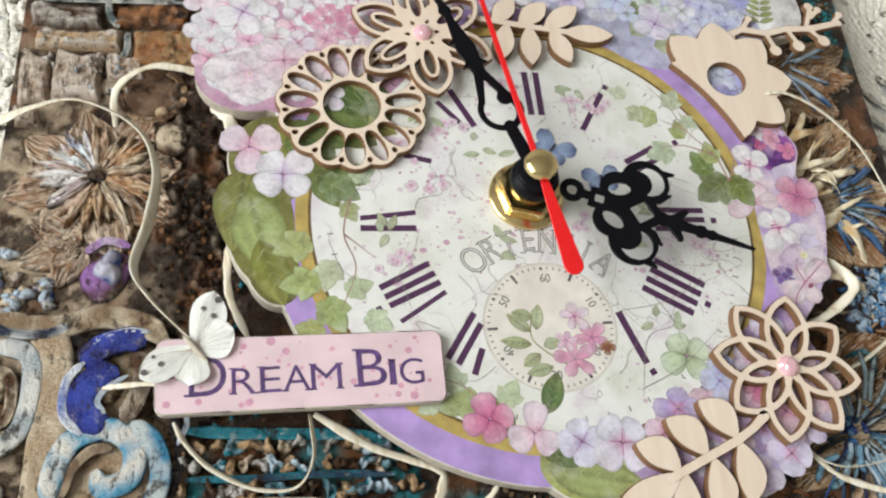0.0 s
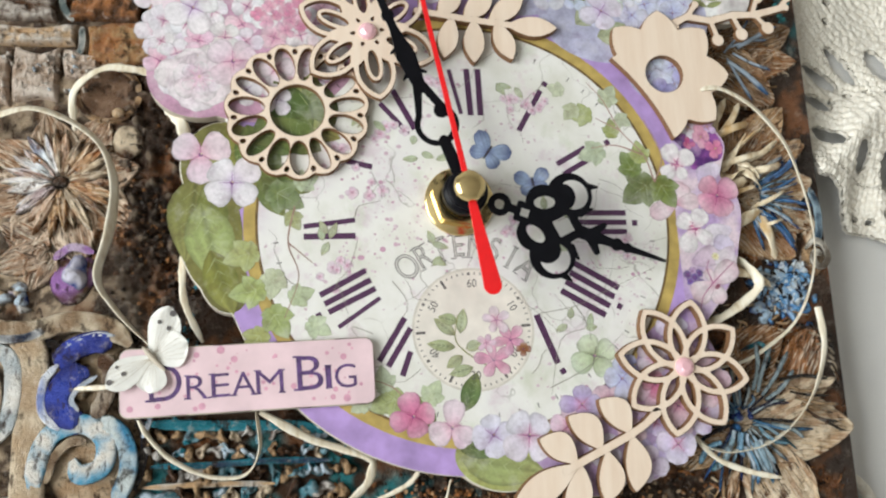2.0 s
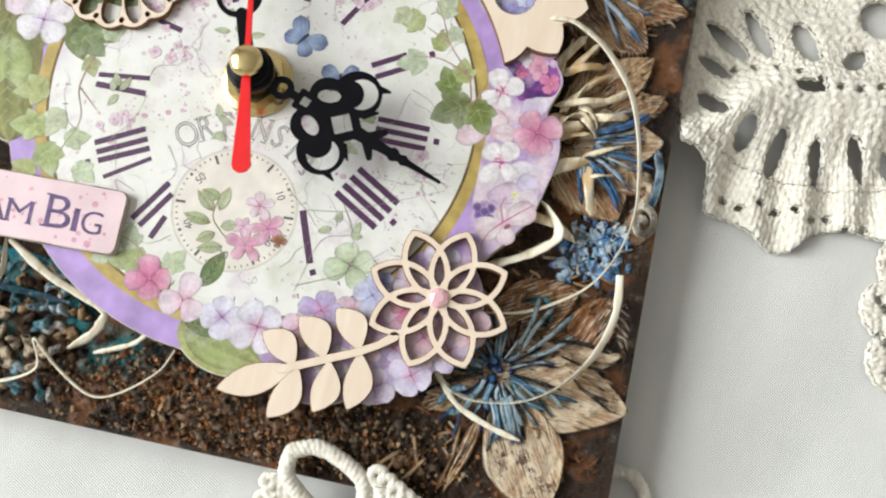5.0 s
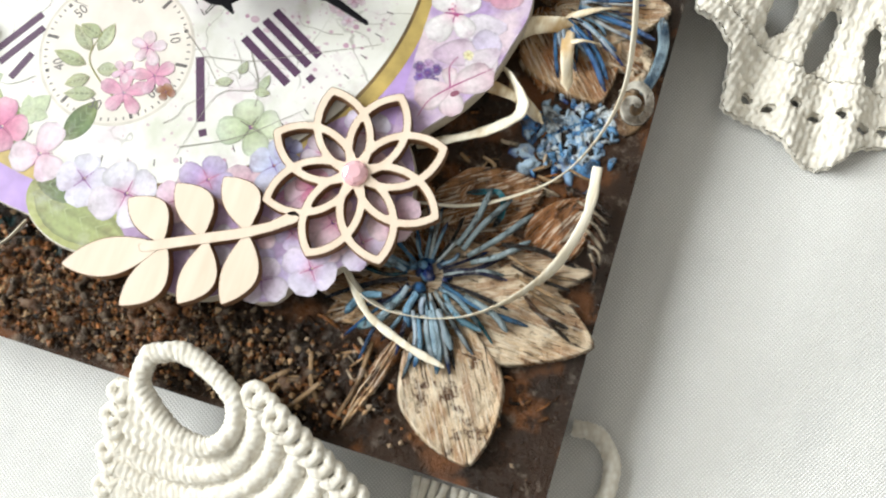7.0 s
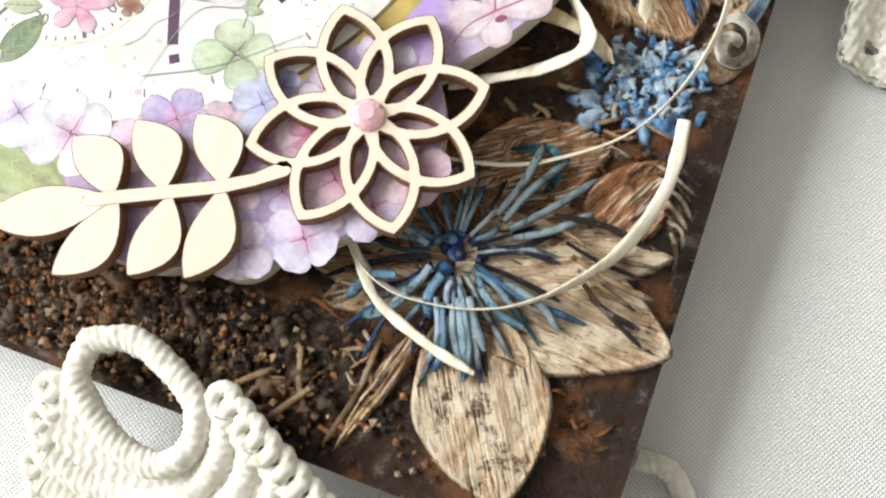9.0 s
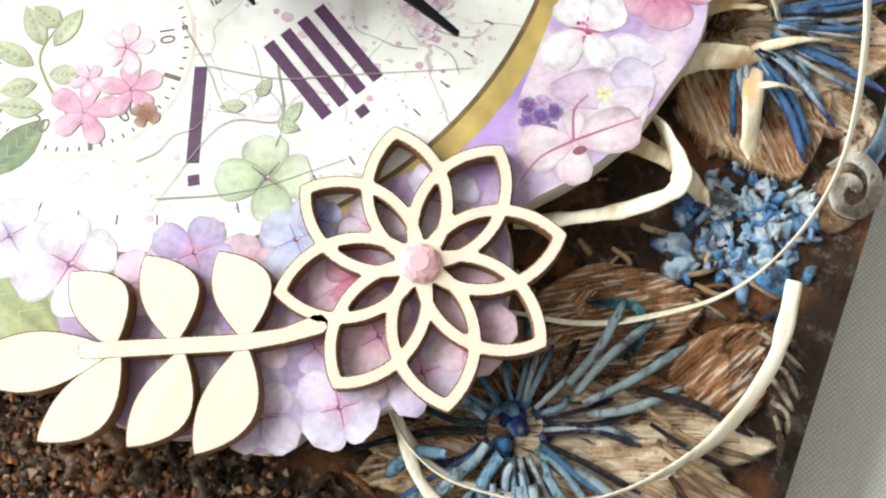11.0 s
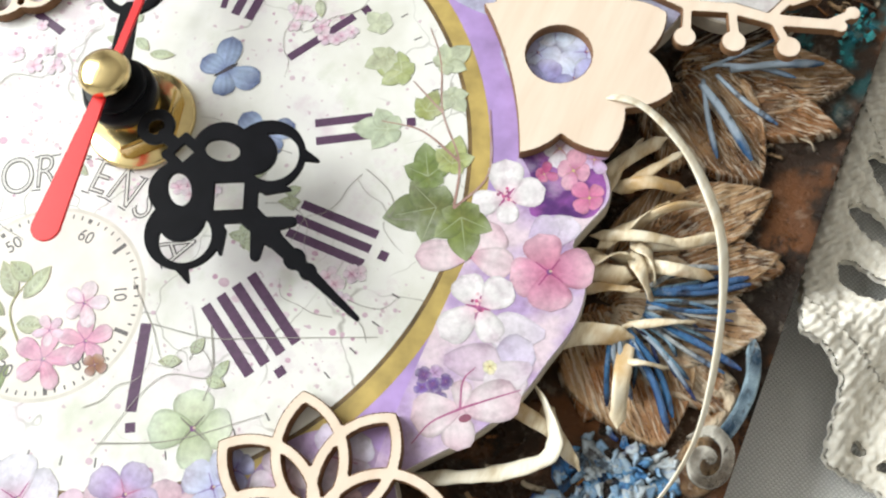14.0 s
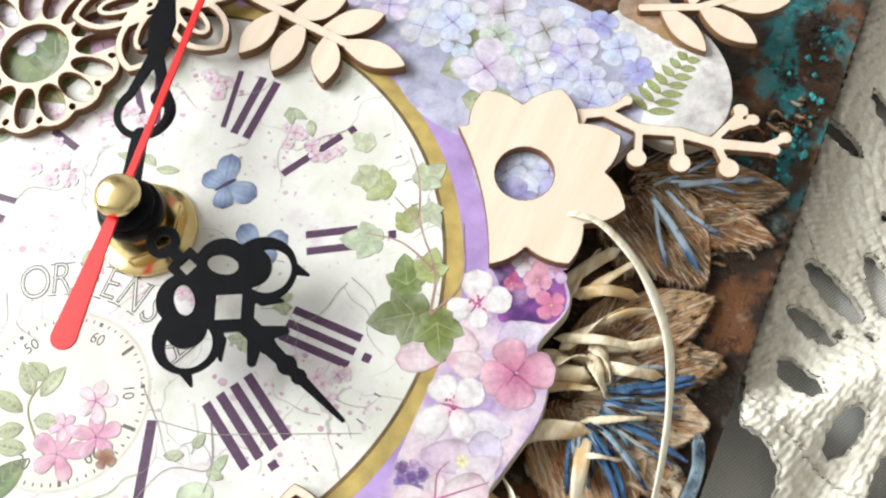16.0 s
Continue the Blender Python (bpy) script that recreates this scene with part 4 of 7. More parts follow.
floret(77.6, -11.0, 1.3, 20, (0.80, 0.74, 0.46), (0.7, 0.6, 0.2), petals=5)
ink = Ink()
for a, l, w in ((70, 7.5, 4.6), (5, 8.2, 3.2), (205, 10.0, 3.6)):
    ink.petal(66.4, 6.2, a, l, w, (0.62, 0.30, 0.42), (0.80, 0.68, 0.72), (0.72, 0.50, 0.58), vein=0.14)
ink.spot(66.2, 6.0, 0.9, (0.30, 0.06, 0.14), 0.6, 120)
ink.done("printed_flower", "pale pink printed flower with three petals")
floret(80.4, 8.6, 7.3, 30, (0.66, 0.30, 0.43), (0.46, 0.06, 0.20), (0.76, 0.48, 0.58), fat=0.6, label="rose-pink printed flower")
for x, y, rot, rs in ((67.9, 18.8, 30, (7.2, 7.6, 6.6, 5.4)), (71.6, -2.2, 55, (7.4, 6.6, 8.4, 7.0))):
    ink = Ink()
    for k, r in enumerate(rs):
        ink.petal(x, y, rot + 90 * k + (6, -5, 8, -4)[k], r, r * (0.46, 0.52, 0.44, 0.42)[k], (0.74, 0.48, 0.60), (0.84, 0.81, 0.82), (0.80, 0.74, 0.78), vein=0.06)
    for k in range(4):
        a = radians(rot + 45 + 90 * k)
        ink.line([(x, y), (x + 2.2 * math.cos(a), y + 2.2 * math.sin(a))], 0.6, (0.40, 0.10, 0.26))
    for k in range(9):
        ink.spot(x + rng.gauss(0, 0.8), y + rng.gauss(0, 0.8), 0.32, rng.choice([(0.62, 0.12, 0.30), (0.30, 0.06, 0.16), (0.80, 0.55, 0.60)]))
    ink.done("printed_flower", "white printed flower with a crimson heart")
for x, y, a, s, c in ((57, 12, 215, 10, GREEN), (62, 12, -60, 8.5, GREEN), (53, 17, 120, 7, GREEN), (56, 21, 100, 6, LIME), (42, 23, 200, 7, PALEGREEN), (47, 29, 90, 5, LIME), (39, 35, 180, 6.5, LIME), (46, 40, 60, 6, PALEGREEN), (35, 37, 230, 5, PALEGREEN), (50, 34, -30, 4.5, PALEGREEN), (31, 43, 160, 4.5, PALEGREEN)):
    ivy(x, y, a, s, c)
for pts in ([(60, 13), (57, 22), (50, 30), (45, 40), (40, 46)], [(57, 22), (48, 25), (40, 24)], [(50, 30), (42, 34)], [(60, 13), (63, 22), (58, 34)]):
    scroll_line(pts, 0.5, (0.42, 0.26, 0.22))
# blue hydrangea and the white ground with a fern
fill(65, 80, 16, 13, 5.4, [SKYBLUE, BLUE, (0.64, 0.66, 0.82), (0.56, 0.48, 0.78), (0.66, 0.62, 0.80)], 4.9, inner=BLUE)
fill(46, 80, 12, 10, 6.2, [(0.62, 0.68, 0.62), (0.68, 0.66, 0.76), SKYBLUE], 5.2, inner=GREEN)
fill(66, 53, 10, 10, 5.0, [SKYBLUE, BLUE, (0.64, 0.66, 0.82)], 5.0, inner=BLUE)
fill(22, 84, 16, 10, 6.5, [SKYBLUE, (0.66, 0.60, 0.78), (0.64, 0.68, 0.76)], 5.2, inner=BLUE)
fill(-8, 90, 20, 14, 5.4, [WHITE, PINK, LILAC, blend(WHITE, PINK, 0.4)], 5.0)
floret(47, 71, 7.5, 15, (0.72, 0.66, 0.78), MAUVE)
for k in range(7):
    leaf(84 + 1.2 * k * 0.5, 74 + 2.6 * k, 150, 6 - 0.5 * k, 1.0, LIME)
    leaf(84 + 1.2 * k * 0.5, 74 + 2.6 * k, 20, 6 - 0.5 * k, 1.0, LIME)
ink = Ink()
for k in range(5):
    ink.spot(74 + 3 * k, 100 - 1.2 * k, 6.0 - 0.5 * k, tint((0.40, 0.27, 0.15), 0.1), 0.7, 30)
ink.done("printed_branch", "tan printed branch")
# small dial: a spray of leaves and pink blossoms
for x, y, a, l in ((-6, -37.5, 172, 8.5), (-6, -34, 140, 8), (-4.5, -33.5, 80, 7.5), (-4, -40, 215, 6), (-1, -43.5, 195, 7.5), (-5, -30, 165, 6), (-3, -38, 20, 5)):
    leaf(x, y, a, l, 1.7, blend(LIME, PALEGREEN, 0.3 + rng.random() * 0.6))
scroll_line([(3, -43), (-3, -39), (-6, -35), (-5, -28)], 0.4, OLIVE)
for x, y, r, c in ((5.2, -41.5, 5.6, blend(ROSE, PINK, 0.3)), (6.5, -29.6, 4.6, (0.76, 0.62, 0.68)), (10.5, -35.6, 5.0, blend(ROSE, PINK, 0.45)), (3.4, -36.5, 3.0, (0.74, 0.52, 0.62))):
    floret(x, y, r, None, c, ROSE, petals=5, fat=0.34)
floret(14.3, -38.5, 2.2, 0, (0.34, 0.14, 0.06), (0.2, 0.06, 0.02))


def printed_butterfly(x, y, deg, s):
    ink = Ink()
    for a, l, w in ((38, 1.05, 0.40), (142, 1.05, 0.40), (-28, 0.75, 0.36), (-152, 0.75, 0.36)):
        ink.petal(x, y, deg + a, s * l, s * w, (0.20, 0.26, 0.50), (0.42, 0.54, 0.78), (0.12, 0.16, 0.34), vein=0.30)
    ink.petal(x - 0.3 * s * math.cos(radians(deg + 90)), y - 0.3 * s * math.sin(radians(deg + 90)), deg + 90, s * 0.7, s * 0.07, (0.05,) * 3, (0.06, 0.05, 0.08), (0.04,) * 3)
    ink.done("printed_butterfly", "small blue printed butterfly")


printed_butterfly(6.5, 22, -35, 7.5)
printed_butterfly(20.5, 12.0, 10, 6.5)
# rosy blots and specks on the face
ink = Ink()
for cx, cy, spread, n in ((48, -12, 6, 50), (-38, -14, 5, 40), (-24, 17, 8, 50), (-36, 20, 6, 26), (-22, -2, 9, 60), (16, 34, 6, 26), (25, -44, 8, 26), (-10, 42, 8, 30), (44, -20, 8, 36), (8, -12, 8, 20), (-6, -3, 8, 32)):
    for _ in range(n):
        x, y = cx + rng.gauss(0, spread), cy + rng.gauss(0, spread * 0.8)
        if math.hypot(x, y) < 60 and math.dist((x, y), SC) > 19:
            ink.spot(x, y, abs(rng.gauss(0.1, 0.30)) + 0.12, blend((0.56, 0.32, 0.44), (0.76, 0.70, 0.72), rng.random() * 0.7), rng.uniform(0.7, 1))
ink.v = [(p[0], p[1], 0.343 + 0.0000008 * k) for k, p in enumerate(ink.v)]
tagged(ink.done("printed_splatter", "fine rosy paint splatter"), kind="stuff")
for cx, cy in ((-40, -14), (-29, 12), (-37, 22), (24, 38), (-8, 46), (14, -4), (-24, 28), (48, -8), (16, 40)):
    for _ in range(5):
        floret(cx + rng.gauss(0, 2.6), cy + rng.gauss(0, 2.0), rng.uniform(1.2, 2.2), None, blend(PINK, WHITE, rng.uniform(0.2, 0.6)), ROSE, name="printed_blossom")
for cx, cy in ((-16, 24), (-44, -4), (12, 44), (33, -30), (-30, 34), (30, 4), (-12, -6), (28, -8)):
    for _ in range(4):
        leaf(cx + rng.gauss(0, 2.5), cy + rng.gauss(0, 2), rng.uniform(0, 360), rng.uniform(3, 5.5), 1.1, PALEGREEN)
# long hair cracks
for k in range(26):
    a, r = rng.uniform(0, 6.28), rng.uniform(25, 56)
    p = [r * math.cos(a), r * math.sin(a)]
    pts, d = [tuple(p)], rng.uniform(0, 6.28)
    for _ in range(rng.randint(3, 6)):
        d += rng.gauss(0, 0.5)
        p = [p[0] + 3.4 * math.cos(d), p[1] + 3.4 * math.sin(d)]
        if math.hypot(*p) < 60 and math.dist(p, SC) > 19:
            pts.append(tuple(p))
    if len(pts) > 2:
        scroll_line(pts, 0.17, (0.30, 0.27, 0.24), "printed_crack")
for pts in ([(30, -24), (34, -32), (26, -36), (22, -52)], [(20, -28), (31, -26), (40, -22), (58, -14)], [(22, -50), (34, -44), (46, -34)], [(-30, -33), (-36, -31), (-33, -36)]):
    scroll_line(pts, 0.24, (0.30, 0.28, 0.24), "printed_crack")

# ---- cut wooden ornaments ----
def lotus_shape(x, y):
    d = []
    for k in range(8):
        a = radians(33.0 + 45 * k)
        d.append(np.abs(lens(x, y, 0, 0, 19.9 * math.cos(a), 19.9 * math.sin(a), 5.6)) - 0.95)
    return union(circle(x, y, 0, 0, 3.2), *d)


def daisy_shape(x, y):
    r, th = np.hypot(x, y), np.arctan2(y, x)
    disc_ = r - (20.2 + 1.3 * np.abs(np.cos(7.5 * (th - radians(8)))))
    holes = [circle(x, y, 0, 0, 8.0)]
    for k in range(15):
        a = 24 * k + 8
        c, s = math.cos(radians(a)), math.sin(radians(a))
        holes.append(oval(x, y, 14.9 * c, 14.9 * s, 5.2, 2.75 if k % 3 else 2.2, a))
        c, s = math.cos(radians(a + 12)), math.sin(radians(a + 12))
        holes.append(oval(x, y, 18.7 * c, 18.7 * s, 0.8, 0.6, a))
    return carve(disc_, *holes)


def filigree_shape(x, y):
    d = [circle(x, y, 0, 0, 3.4)]
    for k in range(6):
        a = radians(39 + 60 * k)
        c, s = math.cos(a), math.sin(a)
        d.append(np.abs(lens(x, y, 4 * c, 4 * s, 21.4 * c, 21.4 * s, 5.6)) - 0.85)
        d.append(np.abs(oval(x, y, 10.6 * c, 10.6 * s, 5.0, 2.1, math.degrees(a))) - 0.7)
        b = a + radians(30)
        d.append(np.abs(oval(x, y, 7.4 * math.cos(b), 7.4 * math.sin(b), 4.2, 1.7, math.degrees(b))) - 0.65)
    return union(*d)


def solid_flower_shape(x, y):
    d = [circle(x, y, 65.7, 48.6, 14)]
    for k in range(8):
        a = radians(45 * k + 1)
        d.append(lens(x, y, 65.7, 48.6, 65.7 + 22.3 * math.cos(a), 48.6 + 22.3 * math.sin(a), 7.2))
    return carve(union(*d), circle(x, y, 65.7, 48.6, 6.2), circle(x, y, 0, 0, 72.0))


def sprig(leaves, stems):
    return leaves, stems


def wooden_sprig(parts, zb, zt, label):
    """A cut sprig: one stem and its leaves."""
    leaves, stems = parts
    root = thing("wooden_leaf_sprig", label, "wooden ornament", "cut wooden ornaments")
    xs = [q for s in stems for q in (s[0], s[2])]
    ys = [q for s in stems for q in (s[1], s[3])]
    cut_piece("stem", lambda x, y: union(*[rod(x, y, *s) for s in stems]), (min(xs) - 3, max(xs) + 3, min(ys) - 3, max(ys) + 3), 0.3, zb, zt, [WOOD, BURNT], root, 0.2)
    for k, (ax, ay, bx, by, w, *bow) in enumerate(leaves):
        b = (min(ax, bx) - w - 3, max(ax, bx) + w + 3, min(ay, by) - w - 3, max(ay, by) + w + 3)
        cut_piece("leaf", lambda x, y: curved_leaf(x, y, ax, ay, bx, by, w, *bow), b, 0.3, zb, zt - 0.012 * (k + 1), [WOOD, BURNT], root, 0.2)
    return root


low_sprig = sprig([(27, -72.6, 7.9, -82.6, 4.2, 0.4), (27.4, -71.6, 16.6, -64.6, 4.0, -1.5), (35.2, -68, 25.6, -58.4, 4.1, -1.6), (44.2, -63.8, 35.2, -54.0, 4.1, -1.6), (28.6, -72.6, 23.4, -87.4, 3.9, 1.5), (36.8, -69, 35.4, -83.4, 3.9, 1.5), (44.6, -65, 44.4, -80.8, 3.9, 1.4)],
                  [(52.8, -58.4, 49, -61.6, 1.5, 1.2), (49, -61.6, 44, -64.6, 1.2, 1.3), (44, -64.6, 24, -73.8, 1.3)])
top_sprig = sprig([(15, 63.6, 31, 63.2, 3.4), (11, 64.2, 15.8, 51.8, 3.3), (4, 65, 3.5, 50.4, 3.3), (-3, 65.5, -6.0, 51.8, 3.2), (9, 64.6, 20.6, 74.2, 3.4), (1, 65.4, 10.4, 75, 3.4), (-7, 66, 0, 76, 3.2)], [(-14, 67.5, 2, 65.2, 1.2), (2, 65.2, 16, 63.6, 1.2)])
far_sprig = sprig([(86, 103, 100.6, 98.2, 3.3), (78, 100, 91, 92, 2.8), (90, 106, 104, 112, 3.3), (84, 103, 82, 116, 3.0)], [(74, 98, 86, 103, 1.1), (86, 103, 96, 112, 1.1)])


def berry_shape(x, y):
    stem = [(70, 66.4, 76, 69.4), (76, 69.4, 84, 68.2), (84, 68.2, 92, 70.6), (92, 70.6, 100, 71.0), (100, 71.0, 111, 74.2)]
    twigs = [(84, 68.4, 86, 62), (92, 70.4, 94.6, 64.6), (100, 71, 104, 66.6), (99, 71, 102.5, 79.5), (102, 76, 105, 79), (109, 73.6, 112.6, 77.4), (76, 69.4, 79, 73.5), (72, 67.5, 72, 63.5)]
    buds = [(85.9, 61.4, 1.9), (94.6, 63.8, 2.0), (104.2, 66.4, 2.0), (102.3, 80.6, 1.5), (105.4, 79.4, 1.3), (112.8, 77.8, 1.3), (79.2, 73.9, 1.2), (72, 63, 1.3), (111.6, 74.2, 1.2)]
    return union(*[rod(x, y, *s, 1.4, 1.2) for s in stem], *[rod(x, y, *t, 0.9, 1.0) for t in twigs], *[circle(x, y, b[0], b[1], b[2] * 1.15) for b in buds])


def ornament(name, shape, bounds, step, zb, zt, label, center=None, group="cut wooden ornaments"):
    body = cut_piece("cut_wood", shape, bounds, step, zb, zt, [WOOD, BURNT], None, 0.2)
    root = thing(name, label, "wooden ornament", group)
    if center:
        root.location = (center[0] * MM, center[1] * MM, 0)
    body.parent = root
    return root


def gem(parent, r, z):
    """A faceted stone, flat below."""
    verts, faces, n = [], [], 12
    for rr, zz, off in ((r, 0, 0), (r, 0.5, 0), (r * 0.80, 1.25, 0.5), (r * 0.48, 1.75, 0)):
        for k in range(n):
            a = 2 * math.pi * (k + off) / n
            verts.append((rr * math.cos(a), rr * math.sin(a), z + zz))
    for i in range(3):
        for k in range(n):
            q = (i * n + k, i * n + (k + 1) % n, (i + 1) * n + (k + 1) % n, (i + 1) * n + k)
            faces += [q] if i == 0 else [(q[0], q[1], q[3]), (q[1], q[2], q[3])]
    faces.append(tuple(3 * n + k for k in range(n)))
    link("rhinestone", verts, faces, GEM, parent, label="faceted pink rhinestone")


lotus = ornament("wooden_flower", lotus_shape, (-23, 23, -23, 23), 0.3, 0.5, 3.3, "pale cut plywood lotus flower with eight open petals and pink rhinestone", (62.6, -45.3))
gem(lotus, 2.9, 3.3)
ornament("wooden_daisy", daisy_shape, (-23, 23, -23, 23), 0.3, 0.5, 2.6, "pale cut plywood daisy with pierced petals around an open ring", (-51, 34))
filigree = ornament("wooden_flower", filigree_shape, (-23, 23, -23, 23), 0.3, 2.6, 4.4, "pale cut plywood filigree flower with six pointed petals and rhinestone", (-29.7, 59.2))
gem(filigree, 2.8, 4.4)
ornament("wooden_flower", solid_flower_shape, (40, 92, 22, 74), 0.35, 0.5, 2.8, "pale solid plywood flower with a round hole, beside the dial")
wooden_sprig(low_sprig, 0.5, 3.3, "pale cut plywood sprig of seven leaves below the dial")
wooden_sprig(top_sprig, 0.5, 3.0, "pale cut plywood sprig of leaves over the dial's rim")
wooden_sprig(far_sprig, 0.4, 2.2, "pale cut plywood sprig near the board's corner")
ornament("wooden_berry_twig", berry_shape, (66, 118, 56, 86), 0.25, 0.4, 2.0, "pale cut plywood twig with small berries, edges scorched brown")

# ---- the word tag ----
tag = thing("word_tag", "pink splattered cardboard tag with violet lettering, glued over the dial", "tag")
TAGC, TAGA = (-64.6, -44.6), 1.7
cut_piece("tag_card", lambda x, y: box(x, y, *TAGC, 34.7, 9.4, TAGA, 2.6), (-102, -28, -58, -32), 0.5, 0.5, 2.9, [PINKCARD, CARD], tag, 0.3)


def on_tag(u, v):
    c, s = math.cos(radians(TAGA)), math.sin(radians(TAGA))
    return TAGC[0] + u * c - v * s, TAGC[1] + u * s + v * c


TZ = 2.96
for ch, u, v, h, w in (("D", -22.6, -0.3, 9.8, 8.6), ("R", -14.2, -1.9, 6.4, 5.6), ("E", -7.9, -1.8, 6.4, 4.9), ("A", -1.7, -1.7, 6.4, 6.4), ("M", 5.4, -1.6, 6.4, 7.4), ("B", 16.5, 0.2, 9.4, 7.2), ("I", 21.6, -1.2, 6.4, 1.6), ("G", 26.4, -1.2, 6.6, 6.0)):
    x, y = on_tag(u, v)
    ob = text_at("letter", ch, 0, 0, 10, 0, VIOLET, tag, 0, bold=-0.05)
    box_ = np.array([c.co for c in ob.data.vertices])
    lo, hi = box_.min(0), box_.max(0)
    sx, sy = w * MM / (hi[0] - lo[0]), h * MM / (hi[1] - lo[1])
    mid = (lo + hi) / 2
    ob.data.transform(Matrix.Translation((x * MM, y * MM, TZ * MM)) @ Matrix.Rotation(radians(TAGA + 1.5), 4, "Z") @ Matrix.Diagonal((sx, sy, 1, 1)) @ Matrix.Translation(-Vector(mid)))
    serifs = {"D": [(-1, 1), (-1, -1)], "R": [(-1, 1), (-1, -1), (1, -1)], "E": [(-1, 1), (-1, -1)], "A": [(-1, -1), (1, -1)], "M": [(-1, 1), (1, 1), (-1, -1), (1, -1)], "B": [(-1, 1), (-1, -1)], "I": [(0, 1), (0, -1)], "G": []}[ch]
    for a, b in serifs:
        px, py = on_tag(u + a * w * 0.44, v + b * h * 0.485)
        bar("serif", px - h * 0.15, py, px + h * 0.15, py, h * 0.06, VIOLET, tag, TZ + 0.03)
for k in range(70):
    u, v = rng.uniform(-32, 33), rng.uniform(-8, 8)
    r = abs(rng.gauss(0, 0.5)) + 0.12
    x, y = on_tag(u, v)
    disc("paint_speck", 0, r, TZ - 0.04 + 0.0004 * k, PINKSPOT, tag, (x, y), 14)


def paper_butterfly():
    """Four raised paper wings, a thin body."""
    root = thing("paper_butterfly", "white paper butterfly with black wing spots, perched on the tag", "butterfly")
    bx, by, bz = -90.5, -38.8, 3.4

    def wing(deg, length, width, lift, spots):
        n, m = 14, 9
        v, f = [], []
        ca, sa = math.cos(radians(deg)), math.sin(radians(deg))
        for i in range(n):
            s = i / (n - 1)
            w = width * (math.sin(math.pi * min(1, 0.08 + 0.62 * s)) ** 1.1) * math.sqrt(max(0.02, 1 - max(0, (s - 0.55) / 0.45) ** 2))
            for j in range(m):
                t = j / (m - 1) * 2 - 1
                u, q = length * s, w * t + 0.1 * length * s * s
                v.append((bx + ca * u - sa * q, by + sa * u + ca * q, bz + lift * s + 0.5 * math.sin(2.5 * t) * s))
        top = len(v)
        v += [(x, y, z - 0.25) for x, y, z in v]
        for i in range(n - 1):
            for j in range(m - 1):
                q = (i * m + j, (i + 1) * m + j, (i + 1) * m + j + 1, i * m + j + 1)
                f += [q, tuple(top + k for k in reversed(q))]
        ob = link("wing", v, f, PAPER, root, smooth=True)
        for s, t, r in spots:
            u, q = length * s, width * t
            c = (bx + ca * u - sa * q, by + sa * u + ca * q)
            disc("wing_spot", 0, r, bz + lift * s + 0.5 * math.sin(2.5 * t) * s + 0.16, INK, ob, c, 12)
        for k in range(5):
            t = -0.6 + 0.3 * k
            p = smooth_path([(bx, by, bz + 0.15), (bx + ca * length * 0.5 - sa * width * t * 0.7, by + sa * length * 0.5 + ca * width * t * 0.7, bz + lift * 0.5 + 0.35 + 0.25 * math.sin(2.5 * t)), (bx + ca * length * 0.85 - sa * width * t, by + sa * length * 0.85 + ca * width * t, bz + lift * 0.85 + 0.3 + 0.4 * math.sin(2.5 * t))], 5)
            vv, ff = tube_mesh(p, 0.045, 5)
            link("wing_vein", vv, ff, CARD, ob)

    wing(66, 14.5, 4.6, 1.8, ((0.62, -0.15, 0.7), (0.66, 0.5, 0.6), (0.9, 0.0, 0.9)))
    wing(18, 10.0, 5.0, 1.2, ())
    wing(207, 14.0, 4.2, 1.6, ((0.6, 0.1, 0.7), (0.66, -0.5, 0.5), (0.9, 0.2, 0.8)))
    wing(262, 9.5, 4.6, 1.4, ())
    v, f = tube_mesh(smooth_path([(bx + 3.4, by - 3.6, bz + 0.3), (bx, by, bz + 0.7), (bx - 2.6, by + 3.0, bz + 1.0)], 6), np.array([0.25, 0.5, 0.6, 0.65, 0.7, 0.75, 0.8, 0.75, 0.7, 0.7, 0.6, 0.5, 0.3]), 8)
    link("body", v, f, CARD, root, smooth=True, label="thin grey body")


paper_butterfly()


